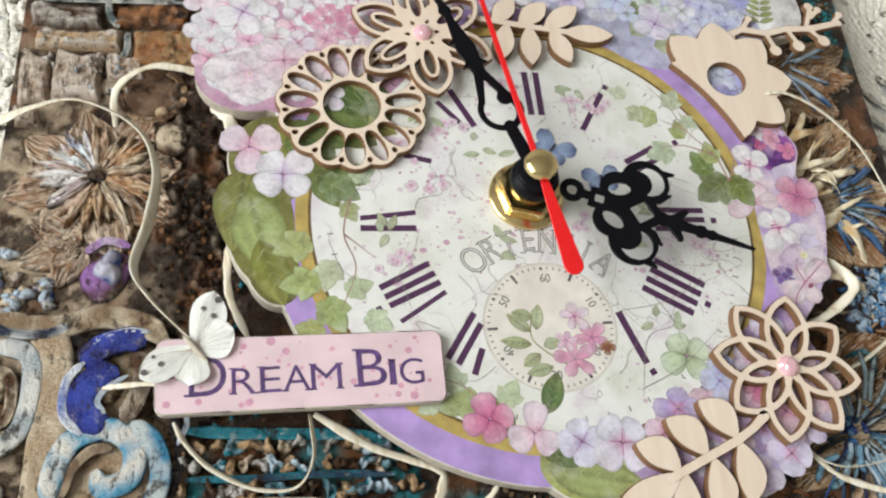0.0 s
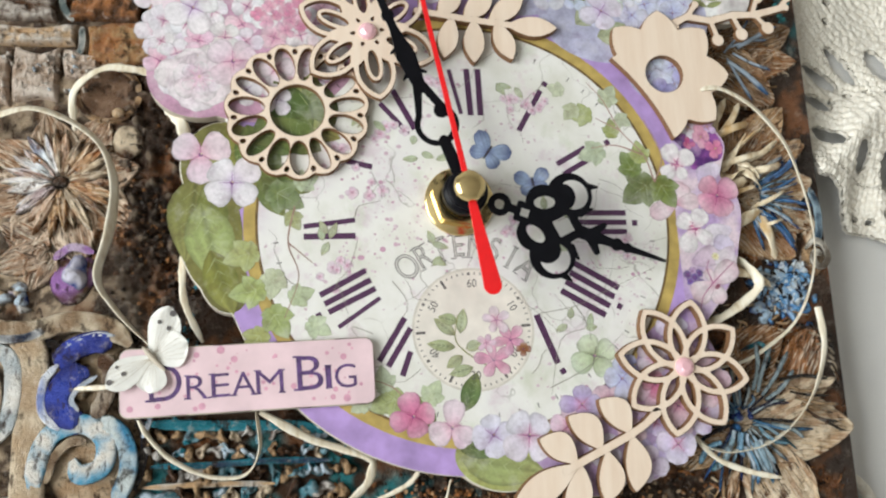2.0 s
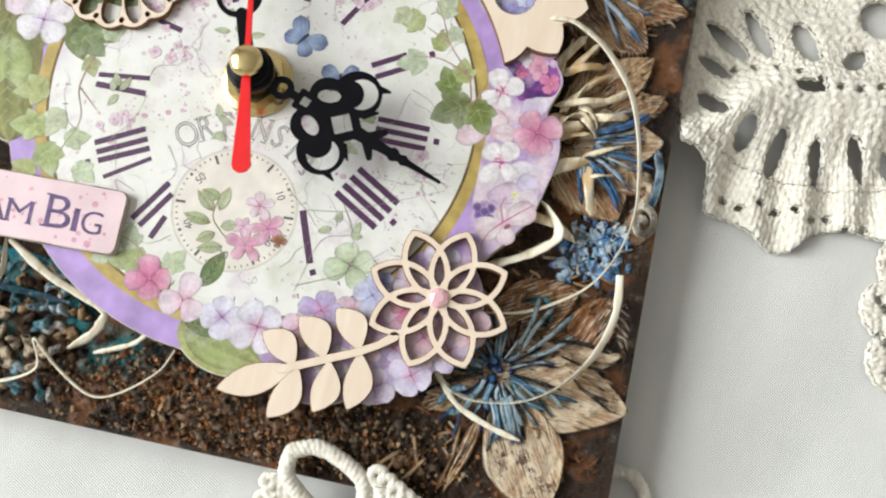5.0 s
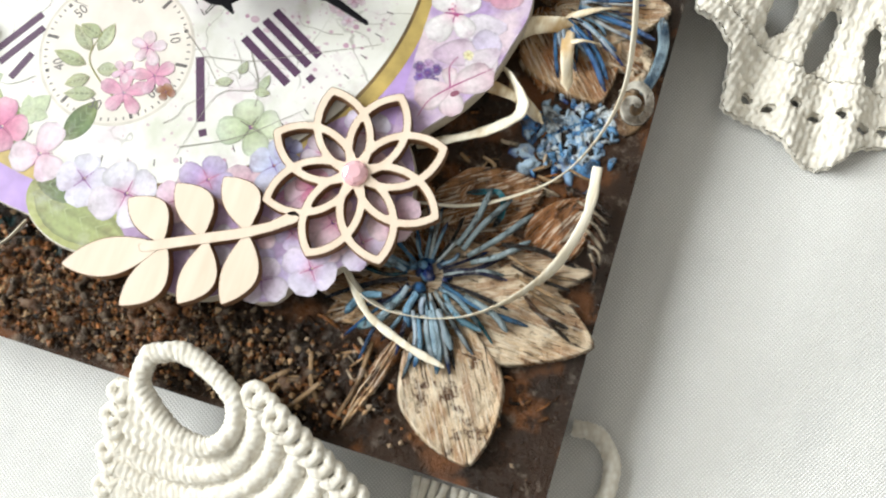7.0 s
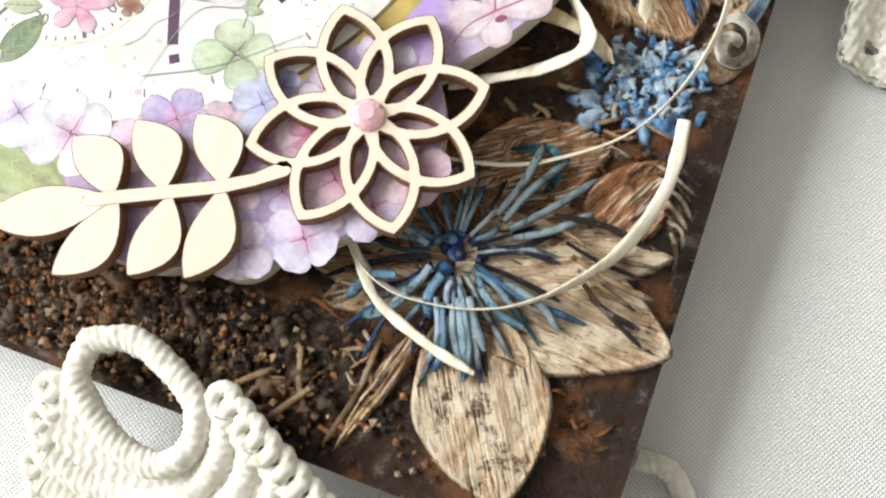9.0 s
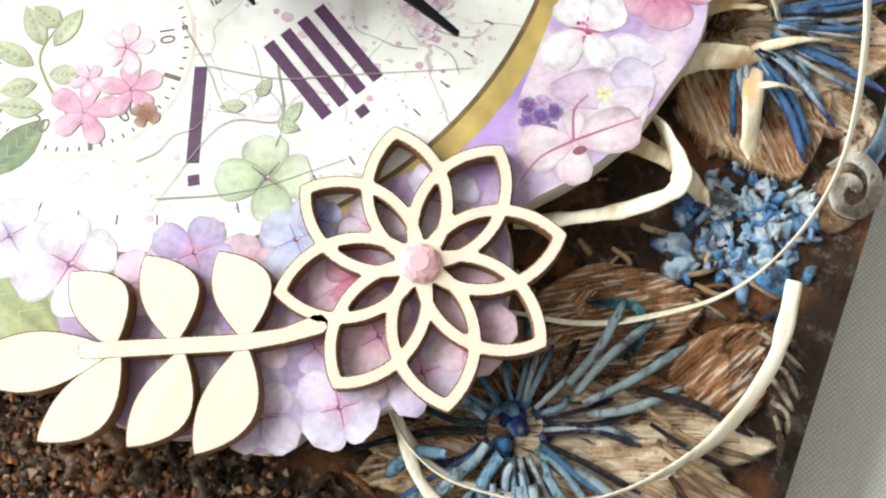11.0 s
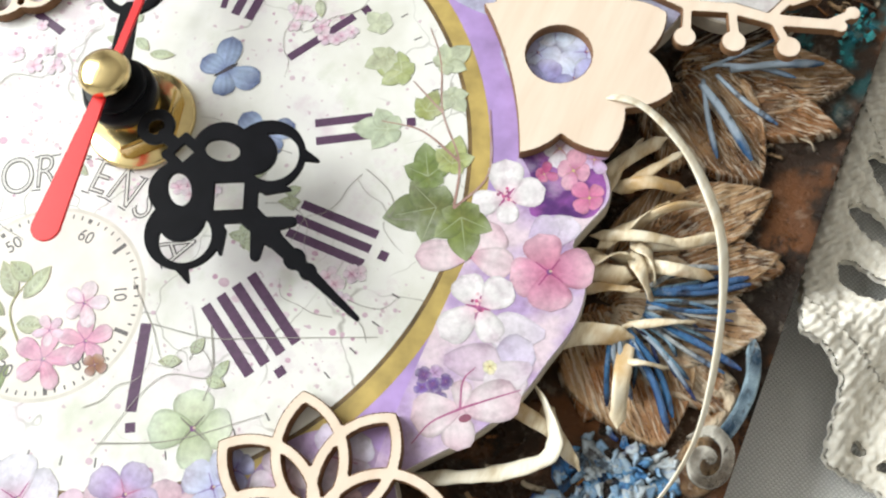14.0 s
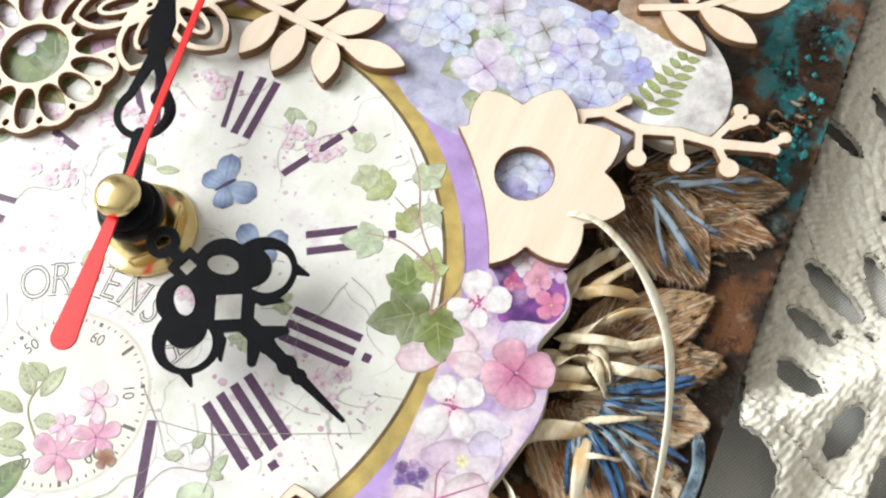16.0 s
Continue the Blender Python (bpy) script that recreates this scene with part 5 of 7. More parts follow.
# ---- raffia ----
def raffia(points, width, name="raffia_ribbon", label="loose curl of cream raffia ribbon glued on the board", twist=0.0, taper=0.5, category="ribbon", wavy=1.0, end=1.0):
    """A thin strip with ragged edges along a path; it turns on its axis by twist (in half turns)."""
    p = smooth_path(points, 12)
    t = np.gradient(p, axis=0)
    t /= np.linalg.norm(t, axis=1)[:, None]
    s = np.linspace(0, 1, len(p))
    flat = np.cross(t, (0, 0, 1.0))
    flat /= np.linalg.norm(flat, axis=1)[:, None] + 1e-9
    up = np.cross(flat, t)
    ang = 0.35 * np.sin(7 * s + len(points)) + np.pi * twist * s
    side = flat * np.cos(ang)[:, None] + up * np.sin(ang)[:, None]
    nrm = np.cross(side, t)
    w = width / 2 * (1 + wavy * (0.10 * np.sin(23 * s) + 0.06 * np.sin(61 * s + 1))) * np.minimum(1, taper + (1 - taper) * np.minimum(s, 1 - s) * 8) * (1 + (end - 1) * s)
    v, m = [], 5
    for lay in (0.12, -0.12):
        for j in range(m):
            q = j / (m - 1) * 2 - 1
            v.append(p + side * (w * q)[:, None] + nrm * (lay + 0.22 * (1 - q * q) + 0.03 * np.sin(40 * s[:, None] + 3 * q)))
    v = np.stack(v, 1).reshape(-1, 3)
    k, f = 2 * m, []
    for i in range(len(p) - 1):
        for j in range(m - 1):
            f.append((i * k + j, i * k + j + 1, (i + 1) * k + j + 1, (i + 1) * k + j))
            f.append((i * k + m + j + 1, i * k + m + j, (i + 1) * k + m + j, (i + 1) * k + m + j + 1))
        for a, b in ((0, m), (2 * m - 1, m - 1)):
            f.append((i * k + a, (i + 1) * k + a, (i + 1) * k + b, i * k + b))
    ob = link(name, v, f, STRAW if name == "dried_straw" else RAFFIA, smooth=True)
    return tagged(ob, label, category, "dried straws" if name == "dried_straw" else "raffia ribbons")


raffia([(-152, 27, -7), (-145, 29, -4), (-136, 32, -1), (-126, 34, 0), (-115, 30, 0), (-107, 23, 0), (-103, 12, 0), (-104, -2, -1), (-107, -15, -2), (-102, -24, -2), (-92, -35, -1), (-86, -40, -0.5)], 3.4, twist=0.6)
raffia([(-116, 30, -7), (-116, 41, -4), (-108, 48, -3), (-99, 48, -3), (-92, 47, -4.6)], 2.2)
raffia([(-90, 38, -6), (-85, 31, -3), (-83, 22, -5)], 3.8, label="cream raffia end sticking out beside the printed leaves")
raffia([(-84, -7, -5), (-84, -14, -3), (-83, -23, -3), (-78, -34, -4)], 2.0)
raffia([(-95, -55, -3), (-92, -60, -4), (-86, -66, -4), (-76, -71, -4), (-66, -71, -4), (-62, -64, -3), (-63, -54, -2)], 1.6, twist=0.7)
raffia([(-95, -87, -6), (-82, -95, -5), (-69, -97, -5), (-55, -94, -4), (-45, -88, -4), (-48, -80, -4), (-40, -86, -4), (-28, -92, -3), (-20, -90, -3), (-11, -82, -4), (-8, -75, -5)], 1.3, twist=0.6)
raffia([(-62, -54, -2), (-48, -62, -4), (-32, -67.5, -5), (-31, -72, -5), (-33, -76, -5), (-39, -81, -7)], 2.6, twist=0.3)
raffia([(-31, -80.5, -6), (-21, -76, -5), (-17, -72, -5)], 1.4, label="short frayed end of cream raffia")
raffia([(-112, -46, -4), (-106, -46, -2), (-99, -46, -1), (-95, -47, -0.2)], 1.4, label="thin frayed raffia strand behind the tag")
raffia([(73, 42, 0.2), (78, 44, 2.5), (84, 44, 3), (92, 40, 3), (99, 34, 2.5), (105, 26, 2), (109, 16, 1), (112, 3, 0), (113, -10, -2), (110, -22, -3), (104, -32, -4), (95, -39, -5), (86, -43.5, -5), (74, -46, -5)], 2.9, twist=0.7, end=0.35)
raffia([(112.3, -27, -3), (113, -34, -3), (112.6, -41, -3), (109, -52, -4), (102, -61, -4), (94, -67, -4), (84, -70, -4), (74, -70, -4), (66, -65, -4), (62, -58, -5)], 2.3, twist=0.8, taper=0.9)
raffia([(62, -60, -5), (68, -67, -4), (74, -73, -3.5), (84, -77, -3), (93, -79, -3)], 1.7, label="thin cream raffia end over the blue flower")
raffia([(72, -33, -5), (80, -29.5, -3), (86, -26, -3), (92, -21, -2), (92, -17, -2), (88, -12, -3), (83, -8, -5)], 3.0, twist=0.5)
# the tuft of stiff dried straw beside the dial
STRAWS = [((82, 14), (93, 18), 5.0), ((82, 10), (94, 15), 4.0), ((86, 18), (95, 31), 3.4), ((84, 20), (102, 25), 3.0), ((92, 20), (99, 12), 3.6), ((91, 22), (98, 15), 3.0), ((84, 8), (96, 13), 2.6), ((93, 18), (107, 21), 3.2), ((92, 21), (106, 29), 2.4)]
LOW_STRAWS = [((82, -4), (98, 5), 5.2), ((97, 5), (101, -11), 3.4), ((96, -1), (105, 2), 1.8), ((80, -14), (93, -16), 4.4), ((88, -12), (98, -20), 4.6), ((80, 27), (90, 44), 4.2), ((82, 26), (86, 42), 3.4), ((84, 30), (97, 35), 3.6), ((86, 30), (94, 42), 3.0), ((95, 6), (107, 12), 2.0), ((90, 24), (101, 33), 2.6)]
for k, ((ax, ay), (bx, by), w) in enumerate(STRAWS + LOW_STRAWS):
    mx, my = (ax + bx) / 2 + rng.uniform(-1, 1), (ay + by) / 2 + rng.uniform(-1, 1)
    raffia([(ax, ay, -5.5), (mx, my, -3.2 + rng.uniform(-0.8, 1.4)), (bx, by, -4.5 + rng.uniform(-0.8, 1.2))], w * rng.uniform(0.70, 1.0), "dried_straw", "stiff folded piece of dried cream straw beside the dial", twist=rng.uniform(-0.6, 0.6), taper=0.05, category="straw", wavy=0.25, end=rng.uniform(0.6, 1.1))

# ---- moulded reliefs on the board ----
CREAM, SAND, BROWN, RUST = (0.74, 0.60, 0.43), (0.54, 0.35, 0.19), (0.085, 0.038, 0.017), (0.36, 0.145, 0.05)
DARKEST = (0.015, 0.009, 0.006)
DBLUE, CBLUE, ICE, TEAL, VIOL = (0.02, 0.05, 0.24), (0.06, 0.22, 0.52), (0.60, 0.70, 0.80), (0.02, 0.20, 0.26), (0.34, 0.16, 0.42)


def relief_petal(parent, x, y, deg, length, width, height, low, high, ridges=5, pointed=0.7, name="petal", base=None, wave=0.5):
    """A low embossed petal with a raised lip and fine flutes; the crests carry the lighter paint."""
    n, m = 56, 45
    base = TOP - 0.6 if base is None else base
    ca, sa, ph = math.cos(radians(deg)), math.sin(radians(deg)), rng.uniform(0, 6)
    s, t = np.meshgrid(np.linspace(0, 1, n), np.linspace(-1, 1, m), indexing="ij")
    w = width * np.sin(np.pi * np.clip(0.06 + 0.94 * s**pointed, 0, 1)) ** 0.75 * (1 + 0.04 * np.sin(9 * s + ph))
    u, q = length * s, w * t * (1 + 0.03 * np.sin(14 * s + ph))
    px, py = x + ca * u - sa * q, y + sa * u + ca * q
    patch = fbm(px, py, 0.30, int(ph * 7) + 1, 4)
    flute = np.cos(np.pi * ridges * 2.0 * t + 1.4 * np.sin(4 * s + ph) + 0.8 * patch)
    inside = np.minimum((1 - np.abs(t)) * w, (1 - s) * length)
    edge = np.clip(inside / 0.8, 0, 1) ** 0.5
    lip = np.exp(-(((inside - 1.1) / 0.6) ** 2)) * np.clip(width / 6, 0, 1)
    z = base + (height * (0.8 + 0.2 * np.sin(np.pi * s)) + wave * 0.32 * flute + 0.35 * lip + 0.25 * fbm(px, py, 0.8, int(ph * 9), 3)) * edge
    z = np.where((np.abs(t) > 0.99) | (s < 0.001) | (s > 0.999), base - 0.5, z)
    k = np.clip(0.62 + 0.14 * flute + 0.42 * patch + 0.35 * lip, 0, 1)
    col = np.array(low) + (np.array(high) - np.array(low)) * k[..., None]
    # The outermost 0.8 mm of the petal fades to near-black.
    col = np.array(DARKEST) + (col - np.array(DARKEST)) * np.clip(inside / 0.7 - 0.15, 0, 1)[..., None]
    idx = np.arange(n * m).reshape(n, m)
    f = np.stack([idx[:-1, :-1], idx[1:, :-1], idx[1:, 1:], idx[:-1, 1:]], -1).reshape(-1, 4)
    return link(name, np.stack([px, py, z], -1).reshape(-1, 3), f, FLUTED, parent, colors=col.reshape(-1, 3), smooth=True, grain=np.stack([u, q, 0 * u + 9 * ph], -1).reshape(-1, 3))


def filament(parent, x0, y0, x1, y1, r, color, tip=None, z=-5.5, name="filament"):
    """A tapered, slightly bent cord with a blunt tip, its crest painted in the tip colour as a highlight."""
    mx, my = (x0 + x1) / 2 + rng.uniform(-1.5, 1.5), (y0 + y1) / 2 + rng.uniform(-1.5, 1.5)
    p = smooth_path([(x0, y0, z + 0.6), (mx, my, z + rng.uniform(-0.2, 0.9)), (x1, y1, z - 0.9)], 5)
    rad = r * np.concatenate([np.linspace(0.75, 1.0, len(p) - 2), [0.85, 0.35]])
    v, f = tube_mesh(p, rad, 8, flat=0.9)
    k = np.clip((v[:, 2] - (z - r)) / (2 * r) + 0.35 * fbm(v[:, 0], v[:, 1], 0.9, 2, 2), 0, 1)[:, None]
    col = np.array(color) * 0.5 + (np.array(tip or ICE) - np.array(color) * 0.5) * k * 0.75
    # Underside falls to near-black, so the gaps between cords stay dark.
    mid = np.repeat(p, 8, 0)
    rise = np.clip((v[:, 2] - mid[:, 2]) / r * 1.5 + 0.45, 0, 1)[:, None]
    return link(name, v, f, PLASTER, parent, colors=np.array(DARKEST) + (col - np.array(DARKEST)) * rise, smooth=True)


def lump(parent, x, y, rx, ry, h, low, high, name="lump", rough=0.25, deg=0.0, base=None, n=14, m=22, freq=0.7):
    """An uneven dome: pebble, stone or bud."""
    base = TOP - 0.5 if base is None else base
    ca, sa, seed = math.cos(radians(deg)), math.sin(radians(deg)), rng.randint(0, 999)
    v, col, f = [], [], []
    a = np.linspace(0, 2 * np.pi, m, endpoint=False)
    for i in range(n):
        e = i / (n - 1) * np.pi / 2
        wob = 1 + rough * 0.35 * np.sin(2 * a + seed) + rough * 0.3 * np.sin(3 * a + 2 * seed)
        u, q = rx * math.cos(e) * np.cos(a) * wob, ry * math.cos(e) * np.sin(a) * wob
        px, py = x + ca * u - sa * q, y + sa * u + ca * q
        nz = fbm(px, py, freq, seed, 3)
        z = base + h * math.sin(e) ** 0.7 * (1 + rough * 0.4 * nz)
        v.append(np.stack([px, py, z], -1))
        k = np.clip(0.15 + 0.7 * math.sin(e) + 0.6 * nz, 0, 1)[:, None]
        # The lowest rings fade to near-black; colour reaches full strength further up.
        rise = min(1.0, max(0.0, i / (n - 1) * 3.2 - 0.15))
        col.append(np.array(DARKEST) + (np.array(low) + (np.array(high) - np.array(low)) * k - np.array(DARKEST)) * rise)
    for i in range(n - 1):
        for k in range(m):
            f.append((i * m + k, i * m + (k + 1) % m, (i + 1) * m + (k + 1) % m, (i + 1) * m + k))
    return link(name, np.vstack(v), f, PATINA, parent, colors=np.vstack(col), smooth=True)


def cord(parent, pts, r, low, high, name="scroll", z=-6.5, flat=0.62, taper=True):
    """A raised scroll: a flat band with crisp rounded edges, its rims rubbed lighter."""
    p = smooth_path([(q[0], q[1], z) for q in pts], 12)
    m = 18
    rad = r * (np.clip(np.minimum(np.linspace(0.35, 6, len(p)), np.linspace(6, 0.35, len(p))), 0, 1) if taper else np.ones(len(p)))
    t = np.gradient(p, axis=0)
    t /= np.linalg.norm(t, axis=1)[:, None] + 1e-9
    side = np.cross(t, (0, 0, 1.0))
    a = np.linspace(0, 2 * np.pi, m, endpoint=False)
    c, h = np.sign(np.cos(a)) * np.abs(np.cos(a)) ** 0.55, np.sign(np.sin(a)) * np.abs(np.sin(a)) ** 0.55
    dish = h - 0.35 * (h > 0.5) * (1 - np.abs(c)) ** 0.5
    v = p[:, None] + rad[:, None, None] * (c[None, :, None] * side[:, None] + flat * dish[None, :, None] * np.array((0, 0, 1.0)))
    v = v.reshape(-1, 3)
    f = [(i * m + k, i * m + (k + 1) % m, (i + 1) * m + (k + 1) % m, (i + 1) * m + k) for i in range(len(p) - 1) for k in range(m)]
    f += [tuple(range(m)), tuple((len(p) - 1) * m + m - 1 - k for k in range(m))]
    n = fbm(v[:, 0], v[:, 1], 0.45, 5, 4)
    v[:, 2] += 0.12 * fbm(v[:, 0], v[:, 1], 1.1, 31, 3)
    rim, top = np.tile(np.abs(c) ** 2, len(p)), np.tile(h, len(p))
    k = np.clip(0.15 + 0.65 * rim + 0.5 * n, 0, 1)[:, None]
    # Colour falls to near-black down the flanks and underneath.
    rise = np.clip(top * 1.4 + 0.25, 0, 1)[:, None]
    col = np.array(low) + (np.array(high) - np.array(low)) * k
    return link(name, v, f, PATINA, parent, colors=np.array(DARKEST) + (col - np.array(DARKEST)) * rise, smooth=True)


# the large flower with blue threads near the corner
passion = thing("moulded_flower", "moulded flower with worn cream-brown petals and dark blue threads", "relief flower", "moulded flowers")
TAN, OCHRE = (0.40, 0.24, 0.12), (0.26, 0.12, 0.045)
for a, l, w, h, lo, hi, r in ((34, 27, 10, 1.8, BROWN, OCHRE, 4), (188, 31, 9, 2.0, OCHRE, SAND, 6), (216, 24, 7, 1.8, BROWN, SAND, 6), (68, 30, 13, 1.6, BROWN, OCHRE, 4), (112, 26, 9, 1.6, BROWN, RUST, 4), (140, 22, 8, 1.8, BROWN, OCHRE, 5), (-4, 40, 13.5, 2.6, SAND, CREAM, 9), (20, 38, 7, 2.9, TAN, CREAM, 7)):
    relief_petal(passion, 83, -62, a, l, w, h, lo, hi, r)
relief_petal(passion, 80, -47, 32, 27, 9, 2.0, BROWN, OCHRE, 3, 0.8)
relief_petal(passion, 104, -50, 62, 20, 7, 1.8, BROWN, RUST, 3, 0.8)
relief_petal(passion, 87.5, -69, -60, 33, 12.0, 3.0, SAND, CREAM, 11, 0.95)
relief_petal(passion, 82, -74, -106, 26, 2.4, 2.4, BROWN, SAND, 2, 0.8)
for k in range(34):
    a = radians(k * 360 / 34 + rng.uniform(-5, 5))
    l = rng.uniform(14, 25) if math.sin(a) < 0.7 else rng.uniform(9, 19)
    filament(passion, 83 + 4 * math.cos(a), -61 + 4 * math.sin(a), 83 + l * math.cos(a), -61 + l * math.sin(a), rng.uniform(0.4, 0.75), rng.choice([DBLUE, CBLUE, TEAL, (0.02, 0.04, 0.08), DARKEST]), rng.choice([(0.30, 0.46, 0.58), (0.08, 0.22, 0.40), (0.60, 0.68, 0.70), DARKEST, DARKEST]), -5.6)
for k in range(14):
    a = rng.uniform(0, 6.28)
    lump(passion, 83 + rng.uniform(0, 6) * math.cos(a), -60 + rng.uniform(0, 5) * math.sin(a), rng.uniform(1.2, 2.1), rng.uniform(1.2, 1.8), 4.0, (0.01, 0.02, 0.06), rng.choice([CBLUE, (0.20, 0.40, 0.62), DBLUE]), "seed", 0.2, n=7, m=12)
for a, l in ((70, 24), (58, 25), (46, 27), (34, 24), (-20, 22)):
    filament(passion, 85 + 8 * math.cos(radians(a)), -60 + 8 * math.sin(radians(a)), 83 + l * math.cos(radians(a)), -60 + l * math.sin(radians(a)), 0.8, (0.06, 0.10, 0.12), (0.40, 0.50, 0.54), -5.0)
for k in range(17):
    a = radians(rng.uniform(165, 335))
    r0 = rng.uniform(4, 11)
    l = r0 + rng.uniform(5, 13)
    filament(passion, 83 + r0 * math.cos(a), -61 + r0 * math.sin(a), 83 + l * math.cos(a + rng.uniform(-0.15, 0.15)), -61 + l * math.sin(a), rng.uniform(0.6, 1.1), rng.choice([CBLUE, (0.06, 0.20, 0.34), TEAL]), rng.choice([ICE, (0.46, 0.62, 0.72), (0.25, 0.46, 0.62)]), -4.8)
# dark folds where the large petal meets the threads
for k in range(7):
    filament(passion, 97 + 1.6 * k, -49.5 - 1.9 * k, 117 + rng.uniform(-3, 2), -49.5 - 2.7 * k, rng.uniform(0.35, 0.7), DARKEST, rng.choice([BROWN, DARKEST, SAND]), -5.0, "groove_ridge")
for k in range(9):
    filament(passion, 109 + 1.0 * k, -33 - 1.8 * k, 118.8, -36 - 2.0 * k, rng.uniform(0.35, 0.6), DARKEST, rng.choice([CREAM, BROWN]), -6.6, "groove_ridge")

# the flower beside the dial
side = thing("moulded_flower", "moulded flower, fluted brown petals and bright blue threads, beside the dial", "relief flower", "moulded flowers")
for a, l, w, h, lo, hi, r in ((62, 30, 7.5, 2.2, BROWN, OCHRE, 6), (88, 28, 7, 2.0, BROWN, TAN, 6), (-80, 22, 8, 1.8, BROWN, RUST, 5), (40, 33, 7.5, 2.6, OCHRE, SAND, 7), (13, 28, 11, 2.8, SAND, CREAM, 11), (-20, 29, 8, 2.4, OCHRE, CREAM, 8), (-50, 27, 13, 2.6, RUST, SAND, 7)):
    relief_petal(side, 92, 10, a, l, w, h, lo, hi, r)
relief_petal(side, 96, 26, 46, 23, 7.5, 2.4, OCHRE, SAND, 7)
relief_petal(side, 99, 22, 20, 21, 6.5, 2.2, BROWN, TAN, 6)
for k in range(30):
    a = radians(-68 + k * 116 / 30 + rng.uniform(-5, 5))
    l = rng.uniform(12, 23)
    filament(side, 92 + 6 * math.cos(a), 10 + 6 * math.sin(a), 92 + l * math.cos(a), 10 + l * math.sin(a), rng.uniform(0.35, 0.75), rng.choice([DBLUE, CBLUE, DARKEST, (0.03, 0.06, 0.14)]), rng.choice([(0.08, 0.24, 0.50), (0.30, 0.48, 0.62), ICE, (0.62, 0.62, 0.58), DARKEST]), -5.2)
for a in (34, 31, -6, -46):
    filament(side, 92 + 8 * math.cos(radians(a)), 10 + 8 * math.sin(radians(a)), 92 + 25 * math.cos(radians(a)), 10 + 25 * math.sin(radians(a)), 0.75, DBLUE, (0.10, 0.24, 0.50), -5.4)
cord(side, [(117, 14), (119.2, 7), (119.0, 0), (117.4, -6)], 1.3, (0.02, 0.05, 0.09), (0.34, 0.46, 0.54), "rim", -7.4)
lump(side, 115.5, 1, 3.4, 7.0, 2.4, OCHRE, CREAM, "worn_edge", 0.5, n=14, m=30, freq=1.4)
# the flower near the upper corner
upper = thing("moulded_flower", "moulded flower with dark worn brown petals and few blue threads", "relief flower", "moulded flowers")
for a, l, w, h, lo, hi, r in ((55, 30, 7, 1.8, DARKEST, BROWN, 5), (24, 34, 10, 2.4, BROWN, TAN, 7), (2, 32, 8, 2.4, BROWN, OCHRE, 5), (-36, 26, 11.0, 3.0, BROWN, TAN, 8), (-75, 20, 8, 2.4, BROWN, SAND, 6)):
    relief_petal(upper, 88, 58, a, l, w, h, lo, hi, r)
for x0, y0, x1, y1, r in ((92, 57, 106, 46, 1.0), (94, 60, 108, 55, 0.6), (96, 62, 112, 71, 0.9), (92, 58, 100, 44, 0.6), (93, 62, 108, 66, 0.6), (91, 60, 102, 73, 0.5)):
    filament(upper, x0, y0, x1, y1, r, CBLUE, ICE, -5.2)
# blue crackled lumps and a small rosette between the flowers
crust = thing("moulded_crust", "blue and white painted crust of moulding paste between the flowers", "relief")
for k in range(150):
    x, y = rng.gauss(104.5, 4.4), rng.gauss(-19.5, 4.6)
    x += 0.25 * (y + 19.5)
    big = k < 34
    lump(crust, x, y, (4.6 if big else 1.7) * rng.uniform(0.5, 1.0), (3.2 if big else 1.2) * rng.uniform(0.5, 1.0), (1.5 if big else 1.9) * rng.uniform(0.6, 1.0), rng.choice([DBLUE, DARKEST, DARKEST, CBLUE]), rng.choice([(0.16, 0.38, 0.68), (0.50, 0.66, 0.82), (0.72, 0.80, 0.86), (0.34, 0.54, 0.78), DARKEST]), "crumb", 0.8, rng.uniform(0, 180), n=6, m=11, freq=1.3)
rosette = thing("moulded_rosette", "small coiled rosette with worn cream and blue paint", "relief")
cord(rosette, [(116.5 + (0.4 + 0.42 * k) * math.cos(0.9 * k), -10 + (0.4 + 0.55 * k) * math.sin(0.9 * k)) for k in range(11)], 1.1, (0.16, 0.13, 0.10), (0.70, 0.66, 0.58), "coil", -5.8)
lump(rosette, 116.5, -10, 4.6, 6.0, 1.8, BROWN, SAND, "base")
cord(crust, [(86, -40), (93, -38), (95, -42), (94, -46)], 0.7, (0.01, 0.015, 0.02), TEAL, "curl", -6.2)

ground = thing("moulded_ground", "scratched and cracked dark brown paste between the moulded flowers", "relief")
for cx, cy, n in ((100, -34, 26), (112, -82, 10), (70, -80, 12), (112, 88, 14), (104, 52, 8), (58, -92, 12), (88, -30, 10)):
    for _ in range(n):
        x, y, a, l = rng.gauss(cx, 6), rng.gauss(cy, 5), rng.uniform(-0.6, 0.9), rng.uniform(2, 7)
        x1, y1 = x + l * math.cos(a), y + l * math.sin(a)
        if max(x, x1) < 119 and min(y, y1) > -99:
            filament(ground, x, y, x1, y1, rng.uniform(0.25, 0.6), rng.choice([DARKEST, BROWN, RUST]), rng.choice([CREAM, RUST, SAND, BROWN]), TOP + 0.4, "scratch")

